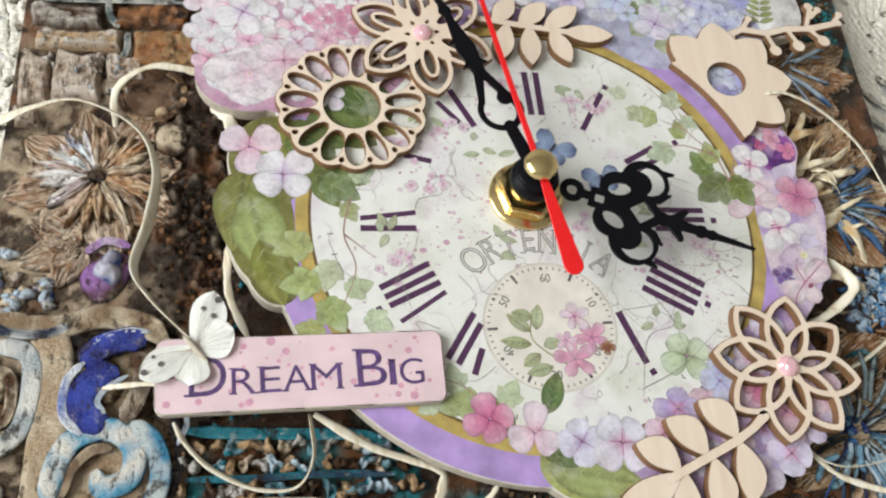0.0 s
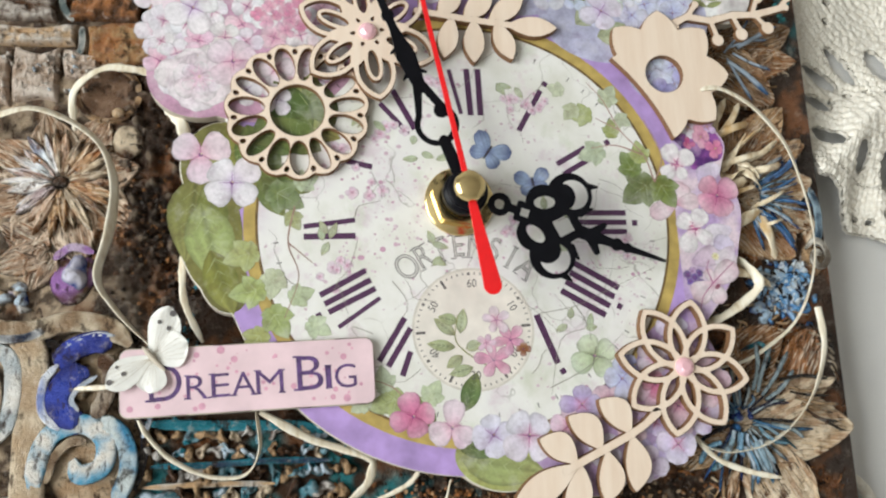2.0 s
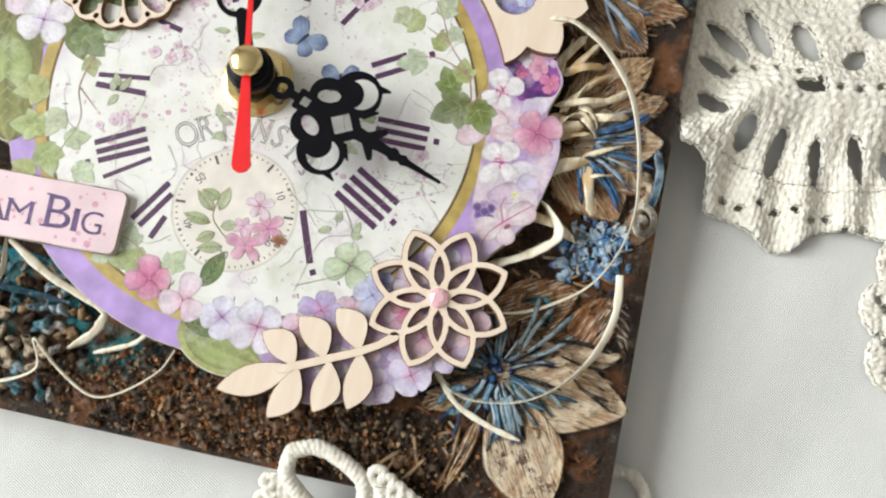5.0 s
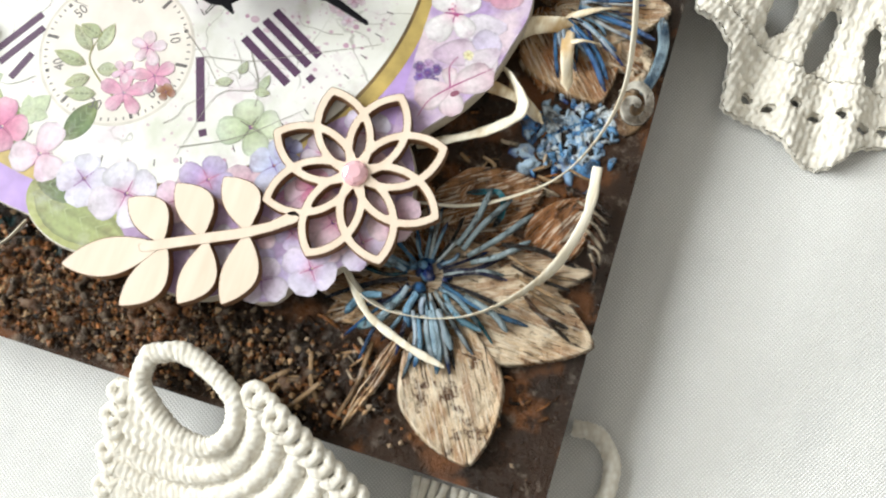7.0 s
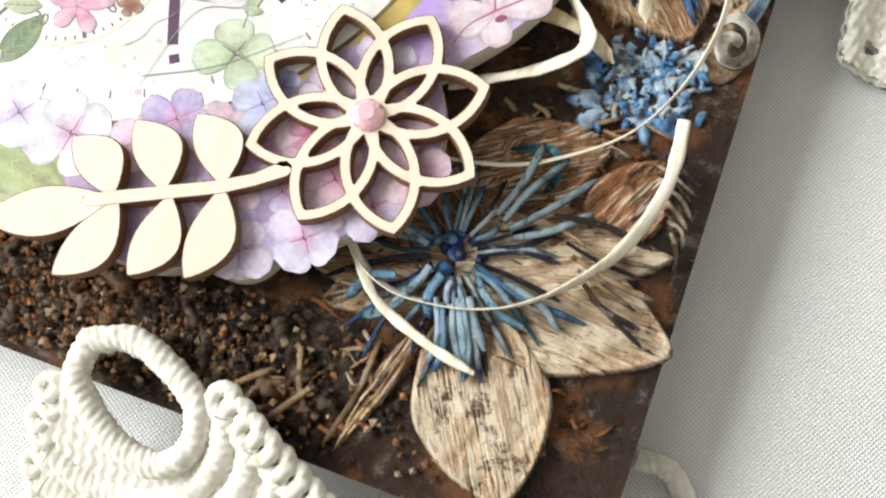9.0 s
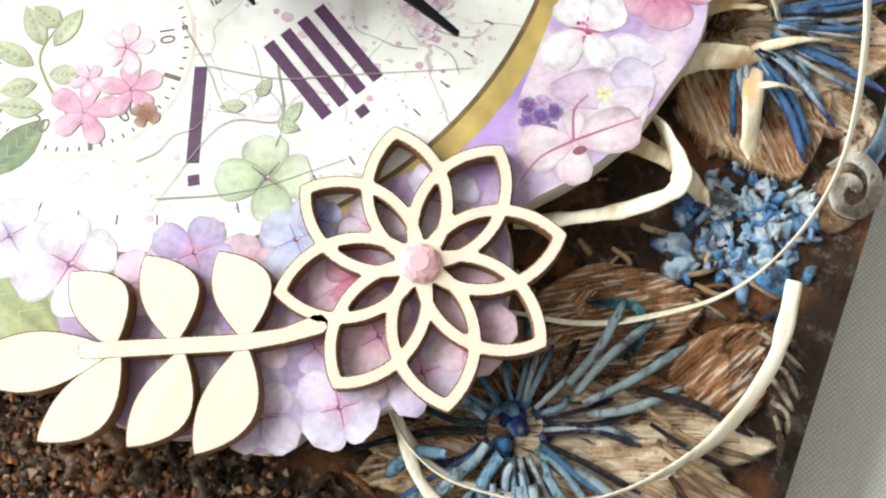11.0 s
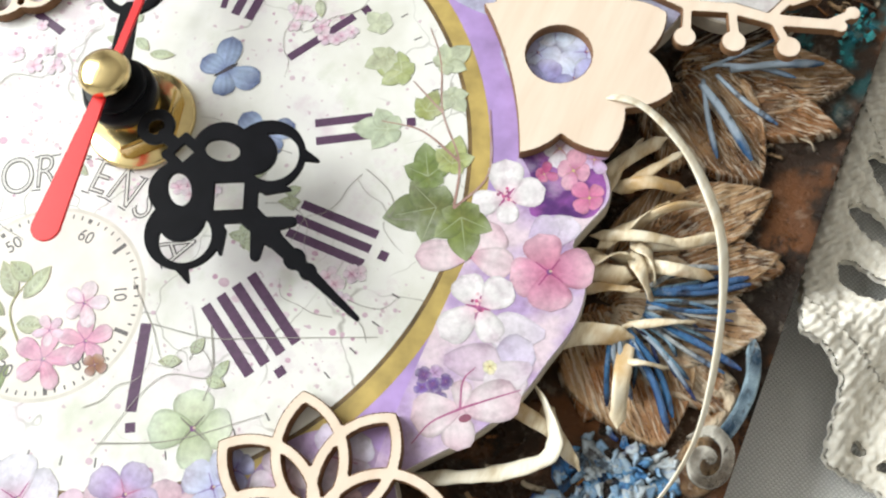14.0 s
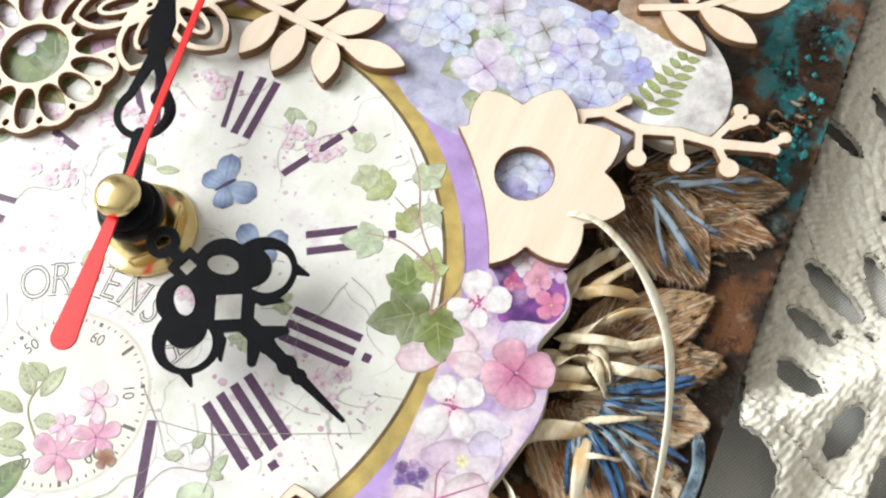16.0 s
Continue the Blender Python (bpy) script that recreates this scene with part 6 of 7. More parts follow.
# the flower at the far side, with fluted petals round a small heart
daisy = thing("moulded_flower", "moulded daisy relief in worn cream, white and blue paint", "relief flower", "moulded flowers")
for k in range(8):
    a = 45 * k + 14
    relief_petal(daisy, -119, 14, a, rng.uniform(22, 26), 8.5, 1.9, (0.34, 0.21, 0.13), (0.66, 0.51, 0.38), 3, 0.8, "outer_petal")
for k in range(26):
    a = 360 / 26 * k + rng.uniform(-4, 4)
    pale = 100 < a % 360 < 230
    lo = rng.choice([(0.34, 0.26, 0.24), (0.20, 0.22, 0.34), (0.42, 0.30, 0.30), OCHRE]) if pale else rng.choice([BROWN, RUST, (0.10, 0.06, 0.04)])
    hi = rng.choice([(0.86, 0.83, 0.82), (0.80, 0.72, 0.74), (0.78, 0.82, 0.86)]) if pale else rng.choice([CREAM, SAND, (0.66, 0.48, 0.36)])
    relief_petal(daisy, -119 + 2.2 * math.cos(radians(a)), 14 + 2.2 * math.sin(radians(a)), a, rng.uniform(12, 16), rng.uniform(1.7, 2.3), rng.uniform(2.2, 3.4), lo, hi, 1, 0.9, "flute", TOP + 0.6)
lump(daisy, -119, 14, 2.6, 2.2, 4.6, (0.02, 0.015, 0.012), BROWN, "heart")
knob = thing("moulded_disc", "domed brown disc with a pale worn knob, moulded on the board", "relief")
lump(knob, -107, 42, 9.2, 8.6, 2.6, BROWN, (0.22, 0.13, 0.08), "disc", 0.1)
cord(knob, [(-107 + 9 * math.cos(a), 42 + 8.6 * math.sin(a)) for a in np.linspace(0, 6.28, 15)], 0.9, BROWN, SAND, "rim", -8.0, taper=False)
lump(knob, -101, 27, 4.6, 6.0, 3.2, BROWN, CREAM, "knob", 0.15)
lump(knob, -104, 36, 2.0, 1.8, 3.6, SAND, CREAM, "knob", 0.15)
bud = thing("moulded_bud", "small moulded bud in violet and pale blue paint", "relief")
lump(bud, -115, -14, 6.6, 7.6, 2.6, BROWN, VIOL, "calyx", 0.2)
lump(bud, -114, -13, 4.2, 4.8, 4.4, DBLUE, (0.62, 0.60, 0.70), "bud", 0.4)
cord(bud, [(-120, -9), (-115, -5.5), (-109, -7)], 1.2, VIOL, (0.55, 0.42, 0.58), "sepal", -6.5)
worn = thing("moulded_leaf", "crumbly moulded leaf with worn white and blue paint", "relief")
for k in range(26):
    lump(worn, rng.gauss(-134, 4.0), rng.gauss(-17, 5.0), rng.uniform(1.2, 2.6), rng.uniform(1.0, 2.0), rng.uniform(1.5, 3.0), rng.choice([BROWN, DBLUE, SAND]), rng.choice([(0.66, 0.64, 0.62), ICE, CREAM]), "crumb", 0.6, n=6, m=10)
for a, l in ((200, 16), (150, 16), (250, 13)):
    relief_petal(worn, -122, -6, a, l, 5.5, 2.0, BROWN, (0.45, 0.33, 0.24), 3)

# scrollwork
scrolls = thing("moulded_scrollwork", "moulded scrolls in worn cream, white and ultramarine paint", "relief")
lump(scrolls, -106, -65, 15, 14, 2.0, (0.40, 0.26, 0.15), (0.62, 0.47, 0.32), "roundel", 0.05, freq=0.5, n=30, m=60)
lump(scrolls, -110, -42, 13, 13, 1.8, (0.16, 0.09, 0.05), (0.46, 0.34, 0.22), "roundel", 0.05, freq=0.5, n=30, m=60)
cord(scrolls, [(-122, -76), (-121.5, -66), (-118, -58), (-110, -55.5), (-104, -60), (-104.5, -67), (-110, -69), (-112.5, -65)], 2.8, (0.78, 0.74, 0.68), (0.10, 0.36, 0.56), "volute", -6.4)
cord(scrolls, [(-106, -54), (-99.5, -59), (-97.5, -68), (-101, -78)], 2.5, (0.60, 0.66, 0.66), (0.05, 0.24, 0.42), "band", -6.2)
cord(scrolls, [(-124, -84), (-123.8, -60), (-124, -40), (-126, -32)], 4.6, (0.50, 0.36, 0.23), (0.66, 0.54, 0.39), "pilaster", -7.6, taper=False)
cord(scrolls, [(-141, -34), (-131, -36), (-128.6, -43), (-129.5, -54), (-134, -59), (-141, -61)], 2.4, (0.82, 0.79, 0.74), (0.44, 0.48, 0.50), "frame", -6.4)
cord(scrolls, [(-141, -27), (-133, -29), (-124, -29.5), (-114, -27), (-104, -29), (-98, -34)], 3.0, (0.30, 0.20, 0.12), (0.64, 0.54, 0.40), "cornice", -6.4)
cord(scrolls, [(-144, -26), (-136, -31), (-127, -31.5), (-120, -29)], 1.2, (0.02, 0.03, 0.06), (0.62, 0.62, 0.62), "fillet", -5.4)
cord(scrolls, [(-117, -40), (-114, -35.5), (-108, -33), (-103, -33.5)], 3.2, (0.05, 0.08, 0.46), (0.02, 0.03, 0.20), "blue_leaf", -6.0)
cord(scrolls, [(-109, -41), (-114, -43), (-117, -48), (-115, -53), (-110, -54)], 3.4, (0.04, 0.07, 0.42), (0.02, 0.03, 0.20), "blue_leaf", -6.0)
# Fillet coloured blue-white as a highlight along the blue leaf.
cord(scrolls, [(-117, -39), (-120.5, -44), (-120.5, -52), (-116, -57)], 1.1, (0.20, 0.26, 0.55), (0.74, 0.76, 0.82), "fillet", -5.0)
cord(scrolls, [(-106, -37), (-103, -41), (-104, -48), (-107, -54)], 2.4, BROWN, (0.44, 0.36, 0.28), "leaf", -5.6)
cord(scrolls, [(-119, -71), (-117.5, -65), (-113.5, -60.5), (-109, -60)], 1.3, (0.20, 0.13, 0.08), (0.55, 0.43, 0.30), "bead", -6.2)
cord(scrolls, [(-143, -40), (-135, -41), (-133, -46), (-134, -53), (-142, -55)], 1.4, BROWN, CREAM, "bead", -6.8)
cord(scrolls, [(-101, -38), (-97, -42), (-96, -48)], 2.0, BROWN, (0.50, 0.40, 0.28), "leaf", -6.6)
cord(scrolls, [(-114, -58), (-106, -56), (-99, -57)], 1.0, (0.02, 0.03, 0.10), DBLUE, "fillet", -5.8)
# Thin pale cords stand in for gloss highlights on the scrollwork.
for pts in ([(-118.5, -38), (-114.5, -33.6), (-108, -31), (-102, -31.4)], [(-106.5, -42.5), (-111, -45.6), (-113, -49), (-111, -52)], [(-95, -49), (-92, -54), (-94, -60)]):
    cord(scrolls, pts, 0.7, (0.50, 0.56, 0.66), (0.78, 0.78, 0.80), "highlight_cord", -4.9)
# Raised near-black cords drawn in place of grooves between the scrolls.
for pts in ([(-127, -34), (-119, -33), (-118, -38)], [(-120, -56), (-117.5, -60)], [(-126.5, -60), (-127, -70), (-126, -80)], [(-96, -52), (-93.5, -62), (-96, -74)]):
    cord(scrolls, pts, 1.2, DARKEST, (0.03, 0.03, 0.05), "dark_cord", -7.2)
lump(scrolls, -111, -46.5, 2.2, 2.6, 4.0, SAND, CREAM, "pearl", 0.1)
for k in range(6):
    lump(scrolls, -137 + rng.uniform(-3, 3), -48 + rng.uniform(-8, 8), 2.4, 2.6, 2.6, BROWN, CREAM, "crumb", 0.5, n=6, m=10)
for x, y in ((-137, -70), (-132, -78), (-138, -86), (-120, -88), (-108, -86), (-128, -94), (-112, -95), (-98, -90)):
    lump(scrolls, x, y, rng.uniform(4, 7), rng.uniform(3.5, 5.5), 2.4, rng.choice([BROWN, TEAL, SAND]), rng.choice([SAND, CREAM, ICE]), "boss", 0.3)

# rows of small pebbles
pebbles = thing("pebble_border", "rows of small moulded pebbles in brown, white and teal paint", "relief")
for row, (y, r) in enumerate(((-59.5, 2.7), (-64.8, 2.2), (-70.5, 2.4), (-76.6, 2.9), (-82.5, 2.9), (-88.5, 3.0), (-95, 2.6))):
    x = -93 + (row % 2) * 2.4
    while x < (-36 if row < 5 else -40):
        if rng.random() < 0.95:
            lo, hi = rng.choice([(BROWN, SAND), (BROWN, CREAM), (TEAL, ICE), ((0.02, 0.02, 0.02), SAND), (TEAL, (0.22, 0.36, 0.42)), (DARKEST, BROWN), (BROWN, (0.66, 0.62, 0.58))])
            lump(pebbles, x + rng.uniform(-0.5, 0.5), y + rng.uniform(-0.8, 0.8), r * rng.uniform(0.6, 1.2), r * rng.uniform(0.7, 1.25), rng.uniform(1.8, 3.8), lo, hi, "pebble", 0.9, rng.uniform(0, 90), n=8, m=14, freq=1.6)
        x += r * 1.45
cord(pebbles, [(-94, -56), (-80, -57), (-66, -57.5), (-52, -58), (-44, -60)], 1.5, TEAL, (0.04, 0.26, 0.34), "strip", -7.2)
cord(pebbles, [(-92, -67.8), (-76, -68), (-60, -67.5), (-42, -68)], 0.9, (0.02, 0.04, 0.08), TEAL, "strip", -7.0)
cord(pebbles, [(-94, -73.4), (-76, -73.2), (-58, -73.8)], 0.8, SAND, (0.60, 0.56, 0.50), "strip", -7.0)


def brick(parent, x0, x1, y0, y1, h, low, high, name="brick"):
    """A rough brick with soft, chipped edges and worn paint."""
    n, m = 52, 24
    u, v = np.meshgrid(np.linspace(-1, 1, n), np.linspace(-1, 1, m), indexing="ij")
    seed = rng.randint(0, 999)
    px = (x0 + x1) / 2 + (x1 - x0) / 2 * u + 0.5 * np.sin(2 * v + seed)
    py = (y0 + y1) / 2 + (y1 - y0) / 2 * v * (1 + 0.10 * np.sin(3 * u + seed)) + 0.4 * np.sin(2.5 * u + seed)
    e = np.clip(np.minimum((1 - np.abs(u)) * (x1 - x0) / 2, (1 - np.abs(v)) * (y1 - y0) / 2) / 1.3, 0, 1) ** 0.5
    nz = 0.7 * fbm(px * 0.4, py, 0.7, seed, 4) + 0.5 * fbm(px, py, 1.6, seed + 1, 3)
    z = TOP - 0.6 + e * (h + 0.5 * nz)
    k = np.clip(0.45 + 0.5 * nz, 0, 1)[..., None] * e[..., None]
    idx = np.arange(n * m).reshape(n, m)
    f = np.stack([idx[:-1, :-1], idx[1:, :-1], idx[1:, 1:], idx[:-1, 1:]], -1).reshape(-1, 4)
    link(name, np.stack([px, py, z], -1).reshape(-1, 3), f, PATINA, parent, colors=(np.array(low) + (np.array(high) - np.array(low)) * k).reshape(-1, 3), smooth=True)


bricks = thing("brick_relief", "moulded old brick courses in worn brown and whitish paint", "relief")
PALE = (0.62, 0.56, 0.50)
for x0, x1, y0, y1, lo, hi in ((-143, -123, 65.2, 73, BROWN, PALE), (-119.5, -98, 65.6, 74.4, BROWN, RUST), (-140.5, -116.5, 57.2, 63.8, SAND, PALE), (-114, -91, 51.5, 65, RUST, (0.40, 0.25, 0.12)), (-133, -103, 76.5, 88, BROWN, (0.32, 0.21, 0.12)), (-142, -127, 75, 79.6, BROWN, PALE),
                            (-97, -88, 68, 78, BROWN, SAND), (-101, -86, 78, 88, BROWN, RUST)):
    brick(bricks, x0, x1, y0, y1, 3.2, lo, hi)
for row in range(8):
    x = -143 + (row % 2) * 9
    while x < -72:
        brick(bricks, x, min(x + 19, -66), 90.5 + 9 * row, 98 + 9 * row, 3.0, rng.choice([BROWN, RUST]), rng.choice([PALE, SAND, RUST]))
        x += 20.5
for pts in ([(-121.5, 76), (-121, 70), (-118, 65)], [(-104, 76), (-103, 82), (-105, 88)], [(-115.4, 63.5), (-115, 58), (-116, 54)], [(-141, 74.2), (-120, 75), (-100, 75.6)]):
    cord(bricks, pts, 1.0, (0.10, 0.13, 0.13), (0.62, 0.60, 0.56), "mortar", -7.4)
STONE = (0.42, 0.30, 0.22)
for x0, x1, y0, y1, h in ((-143.5, -135, 38, 55.5, 2.6), (-134.5, -121, 39.5, 56, 3.0), (-120.5, -109.5, 46.5, 55.6, 2.8), (-143.5, -136.5, 30, 37, 2.4), (-143, -128, 82, 89, 2.8)):
    brick(bricks, x0, x1, y0, y1, h, STONE, (0.70, 0.60, 0.52), "stone")
for k in range(34):
    lump(bricks, rng.uniform(-142, -112), rng.uniform(42, 55), rng.uniform(0.6, 1.5), rng.uniform(0.5, 1.2), rng.uniform(2.6, 3.6), STONE, rng.choice([PALE, (0.74, 0.68, 0.62), ICE]), "chip", 0.8, n=5, m=9, freq=1.6)


def crumbs(spots, name, parent, label):
    """Coarse grit set in the paste: many small angular grains."""
    verts, faces, cols = [], [], []
    r8 = np.array([(1, 0, 0), (0, 1, 0), (-1, 0, 0), (0, -1, 0), (0, 0, 1), (0, 0, -1)], float)
    tri = [(0, 1, 4), (1, 2, 4), (2, 3, 4), (3, 0, 4), (1, 0, 5), (2, 1, 5), (3, 2, 5), (0, 3, 5)]
    for cx, cy, sx, sy, n, tones in spots:
        for _ in range(n):
            x, y = rng.gauss(cx, sx), rng.gauss(cy, sy)
            if not (BOARD[0] + 2 < x < BOARD[1] - 2 and BOARD[2] + 1.5 < y):
                continue
            size = rng.uniform(0.35, 1.25)
            q = Euler((rng.uniform(0, 3), rng.uniform(0, 3), rng.uniform(0, 3))).to_matrix()
            k = len(verts)
            dim = rng.uniform(0.6, 1.35)
            c = [q * dim for q in rng.choice(tones)]
            for p in r8:
                w = q @ Vector(p * np.array([1, rng.uniform(0.6, 1), rng.uniform(0.5, 0.9)]) * size)
                verts.append((x + w.x, y + w.y, TOP + 0.9 + rng.uniform(0, 0.5) + w.z))
                cols.append([max(0.008, v) for v in c])
            faces += [(a + k, b + k, d + k) for a, b, d in tri]
    ob = link(name, verts, faces, BARK, parent, colors=cols, label=label)
    return tagged(ob, kind="stuff")


DARK = (0.03, 0.018, 0.012)
crumbs([(114, 104, 4, 14, 90, [(0.03, 0.30, 0.32), (0.05, 0.42, 0.44), DARK]), (116, 82, 2.0, 3, 30, [(0.05, 0.40, 0.42), TEAL]), (15, -90, 30, 6, 2600, [DARK, BROWN, OCHRE, RUST, (0.36, 0.26, 0.17)]), (45, -90, 14, 6, 700, [DARK, DARK, BROWN, SAND]), (-10, -88, 14, 6, 700, [RUST, BROWN, SAND]), (-92, -4, 6, 14, 500, [DARK, BROWN, DARK, OCHRE]), (-85, -42, 5, 8, 200, [DARK, TEAL, BROWN])], "grit", clock, "coarse brown grit in the paste")
for x0, y0, x1, y1 in ((52, -98, 62, -88), (58, -97, 64, -90), (64, -84, 70, -96), (76, -78, 73, -98), (68, -90, 62, -98)):
    filament(crust, x0, y0, x1, y1, 0.7, BROWN, SAND, -7.4, "shred")


# ---- crochet lace on the cloth ----
def doily_shape(cx, cy, R, clip):
    def f(x, y):
        dx, dy = x - cx, y - cy
        r, th = np.hypot(dx, dy), np.arctan2(dy, dx)

        def ring(rc, a, b, count, off=0.0, power=2.0):
            per = 2 * np.pi / count
            arc = ((th + off + per / 2) % per - per / 2) * r
            k = (np.abs(r - rc) / a) ** power + (np.abs(arc) / b) ** power
            return (k ** (1 / power) - 1) * min(a, b)

        out = r - (R - 4 + 5 * np.abs(np.cos(th * round(R * 0.155))) ** 0.7)
        holes = [ring(R * 0.655, R * 0.14, 3.3, round(R * 0.34), power=1.8), ring(R * 0.285, R * 0.125, 3.6, round(R * 0.17), power=1.8),
                 ring(R * 0.455, 1.1, 1.5, round(R * 0.62)), ring(R * 0.50, 0.9, 1.1, round(R * 0.62), 0.05), ring(R * 0.845, 1.5, 1.6, round(R * 0.5), power=1.2), ring(R * 0.895, 1.4, 1.5, round(R * 0.5), 0.06, 1.2), ring(0, 6, 6, 3)]
        return np.maximum(carve(out, *holes), clip(x, y))
    return f


def crochet(name, shape, bounds, step, cx, cy, R, lift, label, thick=2.0):
    """Crochet lace in three bands: a pierced sheet with the bumps of its stitches, following the ground by lift(x, y)."""
    root = thing(name, label, "doily", "crochet doilies")
    for band, r0, r1 in (("centre", -9.0, 0.475 * R), ("spoke_band", 0.475 * R, 0.80 * R), ("edge_band", 0.80 * R, 2.0 * R)):
        def piece(x, y):
            r = np.hypot(x - cx, y - cy)
            return np.maximum.reduce([shape(x, y), r - r1 - 0.5, r0 - 0.5 - r])
        v, f, s = plate(piece, *bounds, step, 0.0, thick, 0.4)
        if not len(v):
            continue
        v = np.array(v)
        dx, dy = v[:, 0] - cx, v[:, 1] - cy
        r, th = np.hypot(dx, dy), np.arctan2(dy, dx)
        up = v[:, 2] > 0.3
        deep = np.clip(-shape(v[:, 0], v[:, 1]) / 2.2, 0, 1)
        cols = round(R * (0.9 if band == "centre" else 1.7))
        twist = 0.22 * np.sin(2 * np.pi * r / 2.6)
        stitch = 0.6 * np.abs(np.sin(th * cols + twist)) ** 0.8 - 0.4 * np.exp(-(((r % 2.9) - 1.4) / 0.45) ** 2) + 0.18 * fbm(v[:, 0], v[:, 1], 1.7, 3, 2)
        v[:, 2] += lift(v[:, 0], v[:, 1]) + up * (1.5 * np.sqrt(1 - (1 - deep) ** 2) - 1.2 + stitch)
        v[:, 0] += 0.2 * np.sin(v[:, 1] * 2.1)
        v[:, 1] += 0.2 * np.sin(v[:, 0] * 2.3)
        link(band, v, f, YARN, root, smooth=True)
    return root


FLAP = [(122.8, 150), (122.8, 120), (122.8, 80), (122.8, 46), (122.9, 30), (124.2, 20.6), (130, 19), (135.2, 15), (136.6, 7), (138, 1.2), (146, 1.0), (152, -1.6), (159, -5.6), (166, -5), (171.5, 1.4), (181, 4.8), (192, 5), (204, 1), (216, 4), (218, 60), (218, 150), (170, 151)]
FLAP_HOLES = [(146.2, 64.8, 7.9, 1.8, -53), (136, 59.4, 7.6, 2.0, -22), (133.4, 49.3, 5.5, 1.6, -12), (133.5, 35.8, 4.7, 2.0, -42), (161.5, 64.6, 6.7, 2.6, -61), (177.8, 61.4, 5.6, 1.8, 53), (184.9, 78.2, 6.3, 4.1, -7), (162.0, 46.6, 4.4, 1.3, 5),
              (145.0, 28.2, 5.2, 2.0, 73), (156.4, 24.8, 7.5, 1.8, 80), (169.2, 24.4, 6.6, 1.5, -82), (181.6, 27.8, 6.6, 1.5, -66), (194, 26, 6.5, 1.6, -60), (190, 44, 3, 1.5, -16)]


def flap_shape(x, y):
    small = [oval(x, y, 143 + 5.6 * k, 8.5 - 0.5 * (k % 2) * 4 - 0.10 * (k - 4) ** 2, 1.25, 1.0, 25) for k in range(9)]
    eyes = [oval(x, y, 140 + 6.2 * k, 50.5 + 2.6 * math.sin(0.9 * k), 1.2, 0.9, 30) for k in range(9)]
    far = [oval(x, y, 168 - 44 * math.cos(0.36 * k), 82 + 40 * math.sin(0.36 * k), 6.0, 2.0, 180 - math.degrees(0.36 * k)) for k in range(1, 8)]
    rim = [oval(x, y, 168 - 26 * math.cos(0.33 * k), 82 + 24 * math.sin(0.33 * k), 1.3, 1.0, 0) for k in range(10)]
    return carve(outline(x, y, FLAP), *[oval(x, y, h[0], h[1], h[2] * 1.12, h[3] * 1.5, h[4]) for h in FLAP_HOLES], *small, *eyes, *far, *rim)


def lift_right(x, y):
    """Flat on the linen above; a raised fold from which the front edge hangs in soft flutes."""
    fold = np.interp(x, (124, 130, 136, 143, 151, 165, 185, 215), (20, 21, 28, 37, 44, 48, 51, 54))
    d = y - fold
    flute = np.clip(-d / 30, 0, 1)
    return -26.0 + 6.0 * np.exp(-((x - 122) / 14) ** 2) * np.clip((d + 4) / 12, 0, 1) + 11.0 * np.exp(-((d / np.where(d < 0, 17.0, 9.0)) ** 2)) + 1.6 * flute * (1 + np.sin(x * 0.42 + 0.6 * np.sin(y * 0.1))) + 0.9 * (1 + np.sin(x * 0.16 + 1) * np.sin(y * 0.13))


crochet("crochet_doily", flap_shape, (121.5, 219, -9, 152), 0.45, 165, 100, 105, lift_right, "cream crochet doily, its front edge folded up, against the board", 1.8)
crochet("crochet_doily", doily_shape(-212, 66, 74, lambda x, y: x + 146.2), (-172, -145, 0, 120), 0.5, -212, 66, 74, lambda x, y: -26.2 + 0.8 * (1 + np.sin(x * 0.2) * np.sin(y * 0.15)), "cream crochet doily on the linen beside the board")
crochet("crochet_doily", doily_shape(237, -16, 45, lambda x, y: y * 0 - 1), (186, 222, -60, 24), 0.5, 237, -16, 45, lambda x, y: -26.2 + 0.6 * (1 + np.sin(x * 0.2) * np.sin(y * 0.15)), "small cream crochet doily lying on the linen")


def yarn_cord(parent, pts, r, name="cord", closed=False, per=26):
    """A thick crocheted cord with stitch bumps along it."""
    p = smooth_path(pts + ([pts[0]] if closed else []), per)
    if closed:
        p = p[:-1]
    s = np.concatenate([[0], np.cumsum(np.linalg.norm(np.diff(p, axis=0), axis=1))])
    v, f = tube_mesh(p, r * 0.9, 20, closed)
    k = np.repeat(s, 20)
    c = np.repeat(p, 20, 0)
    a = np.tile(np.arange(20), len(p)) * 2 * np.pi / 20
    v = c + (v - c) * (1 + 0.13 * np.abs(np.sin(np.pi * k / 1.5 + 1.5 * a)) + 0.10 * np.abs(np.sin(2.5 * a + 1.3 * np.sin(np.pi * k / 3.1))) + 0.04 * fbm(v[:, 0] + v[:, 2], v[:, 1], 1.5, 8, 2))[:, None]
    return link(name, v, f, YARN, parent, smooth=True)


def lift_low(y):
    return np.where(y > -100.5, -3.6, np.maximum(-3.6 + (y + 100.5) * 0.62, -24.0))


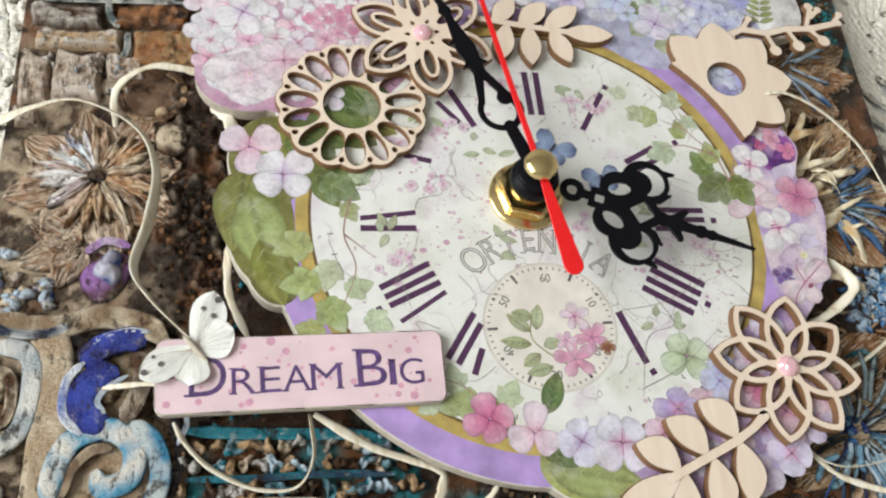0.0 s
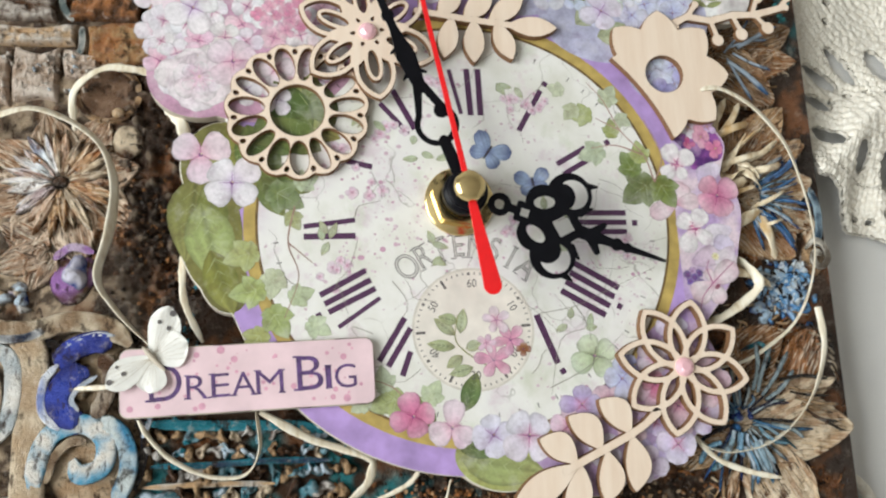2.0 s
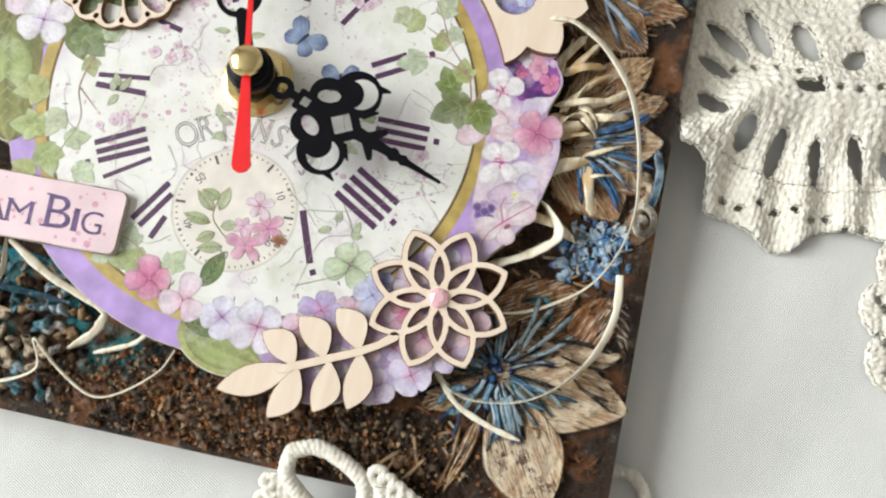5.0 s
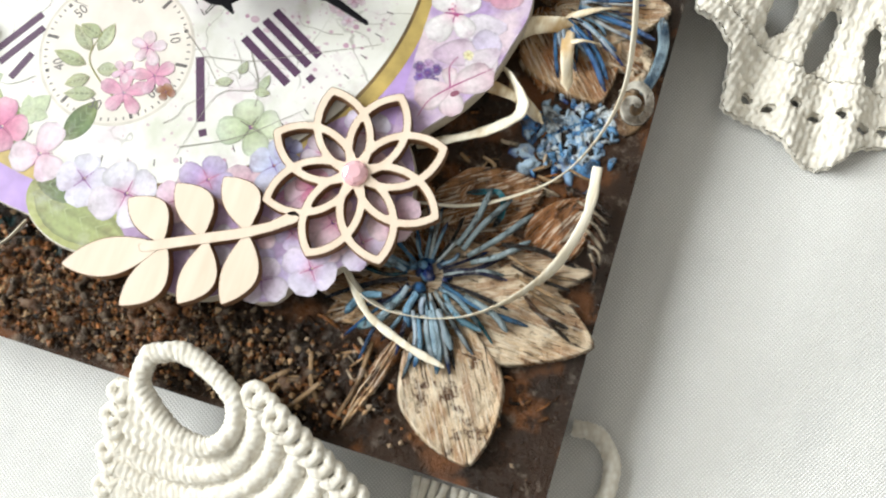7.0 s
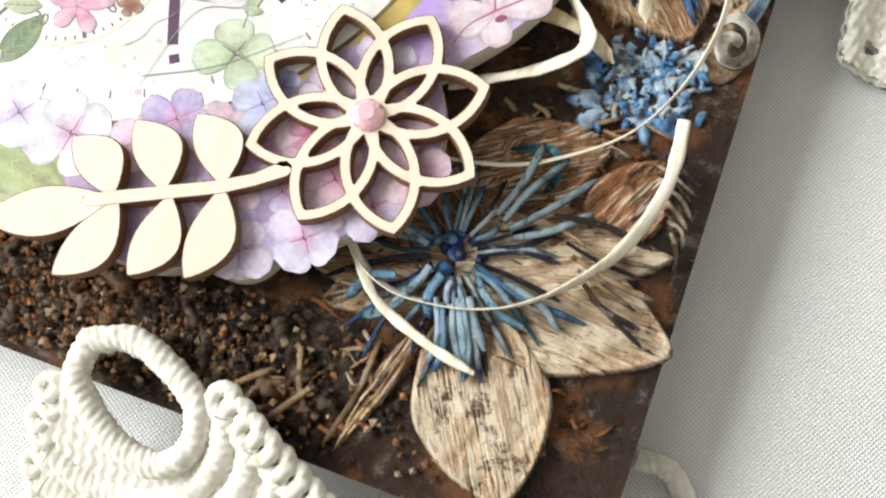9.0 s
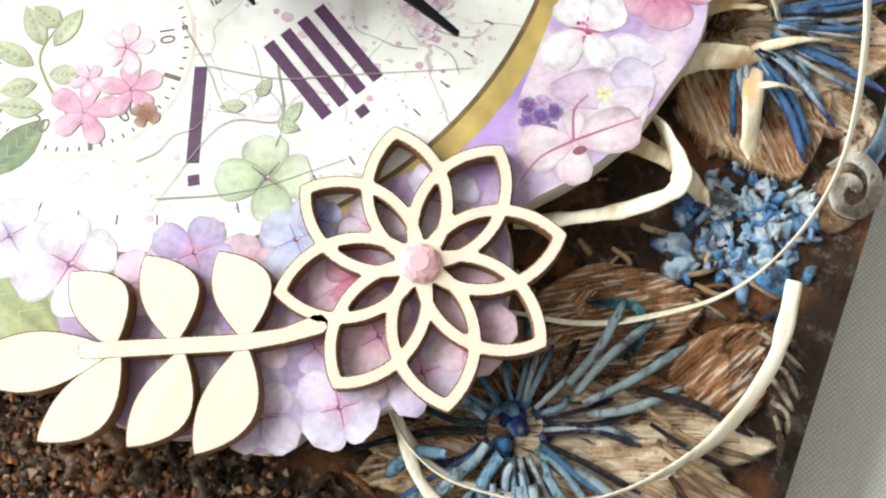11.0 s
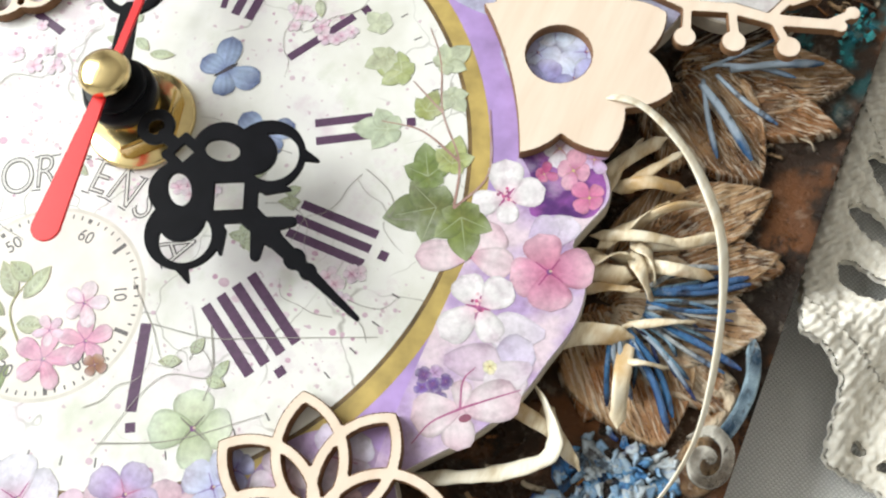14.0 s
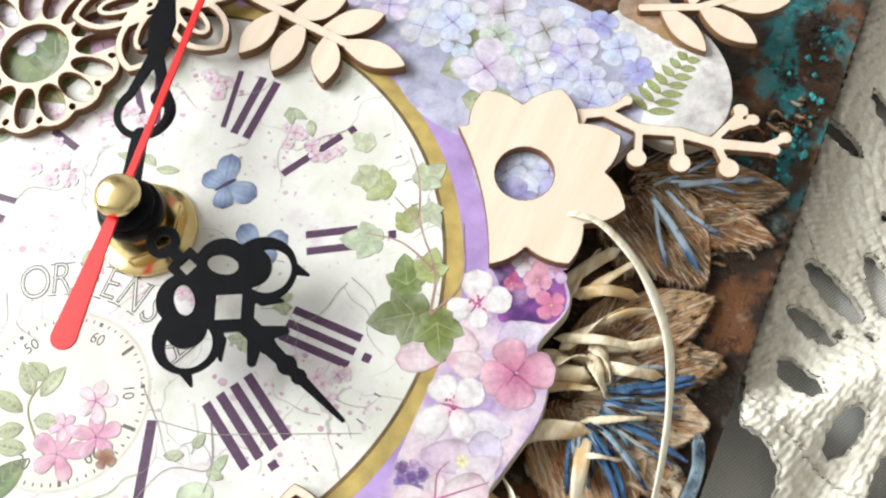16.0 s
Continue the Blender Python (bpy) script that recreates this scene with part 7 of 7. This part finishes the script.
low = thing("crochet_doily", "cream crochet edging, thick oval loop leaning on the board", "doily", "crochet doilies")
loop_pts = [(31.6, -95), (31.4, -101), (36.0, -106), (42.5, -109.6), (49.5, -110), (53.6, -105.5), (53, -99.4), (47, -95.2), (38.5, -92.6)]
yarn_cord(low, [(x, y, float(np.interp(y, (-110, -100, -93), (-5.5, -2.5, -2.2)))) for x, y in loop_pts], 2.2, "loop", True)
for k in range(5):
    pts = [(58 + 5.6 * k, -98.4 - 3.0 * k), (58.5 + 4.6 * k, -105 - 3.2 * k), (55 + 3.4 * k, -112 - 3.6 * k), (47 + 2 * k, -116.6 - 4.4 * k), (38 + k, -117.5 - 5.0 * k), (29, -115 - 5.2 * k)]
    yarn_cord(low, [(x, y, float(lift_low(np.array(y))) + 1.2) for x, y in pts], 2.5, "ridge")
for k in range(10):
    x, y = 56.5 + 2.9 * k, -96.6 - 1.55 * k
    pts = [(x + 1.9 * math.cos(b), y + 1.9 * math.sin(b), float(lift_low(np.array(y))) + 1.6) for b in np.linspace(0, 5.2, 7)]
    yarn_cord(low, pts, 1.4, "picot", True, 6)
v, f, s = plate(lambda x, y: carve(np.maximum.reduce([oval(x, y, 50, -122, 36, 32, 0), y + 101.5 + 0 * x, 26.5 - x, y + 97 + 0.54 * (x - 56)]), oval(x, y, 42.6, -101.5, 10.5, 7.6, -28)), 20, 90, -156, -94, 0.6, 0, 1.8, 0.4)
v = np.array(v)
v[:, 2] += lift_low(v[:, 1]) + 0.7 * np.abs(np.sin(v[:, 0] * 1.5 + 0.5 * np.sin(v[:, 1] * 2))) + 0.4 * np.abs(np.sin(v[:, 1] * 1.3))
link("fabric", v, f, YARN, low, smooth=True)

for k in range(14):
    x, y = 27.0 + 1.2 * math.sin(k * 2.1), -104.5 - 2.7 * k
    pts = [(x + 1.7 * math.cos(b), y + 1.5 * math.sin(b), float(lift_low(np.array(y))) + 1.2) for b in np.linspace(0, 5.2, 7)]
    yarn_cord(low, pts, 1.2, "picot", True, 6)

corner_loop = thing("crochet_loop", "cream crochet loop on the linen beside the board's corner", "doily")
yarn_cord(corner_loop, [(124, -82, -24.4), (130, -82, -24), (134.6, -87, -24), (135, -95, -24), (131, -103, -24.2), (124, -108, -24.3), (114, -110, -24.3)], 1.9, "loop")
fringe = thing("crochet_fringe", "cream yarn fringe on the linen below the board", "doily")
for k in range(7):
    x = 93 + 2.3 * k
    yarn_cord(fringe, [(x, -103, -24.6), (x + rng.uniform(-1, 1), -110, -24.4), (x + rng.uniform(-2, 2), -118, -24.6)], 0.95, "strand")
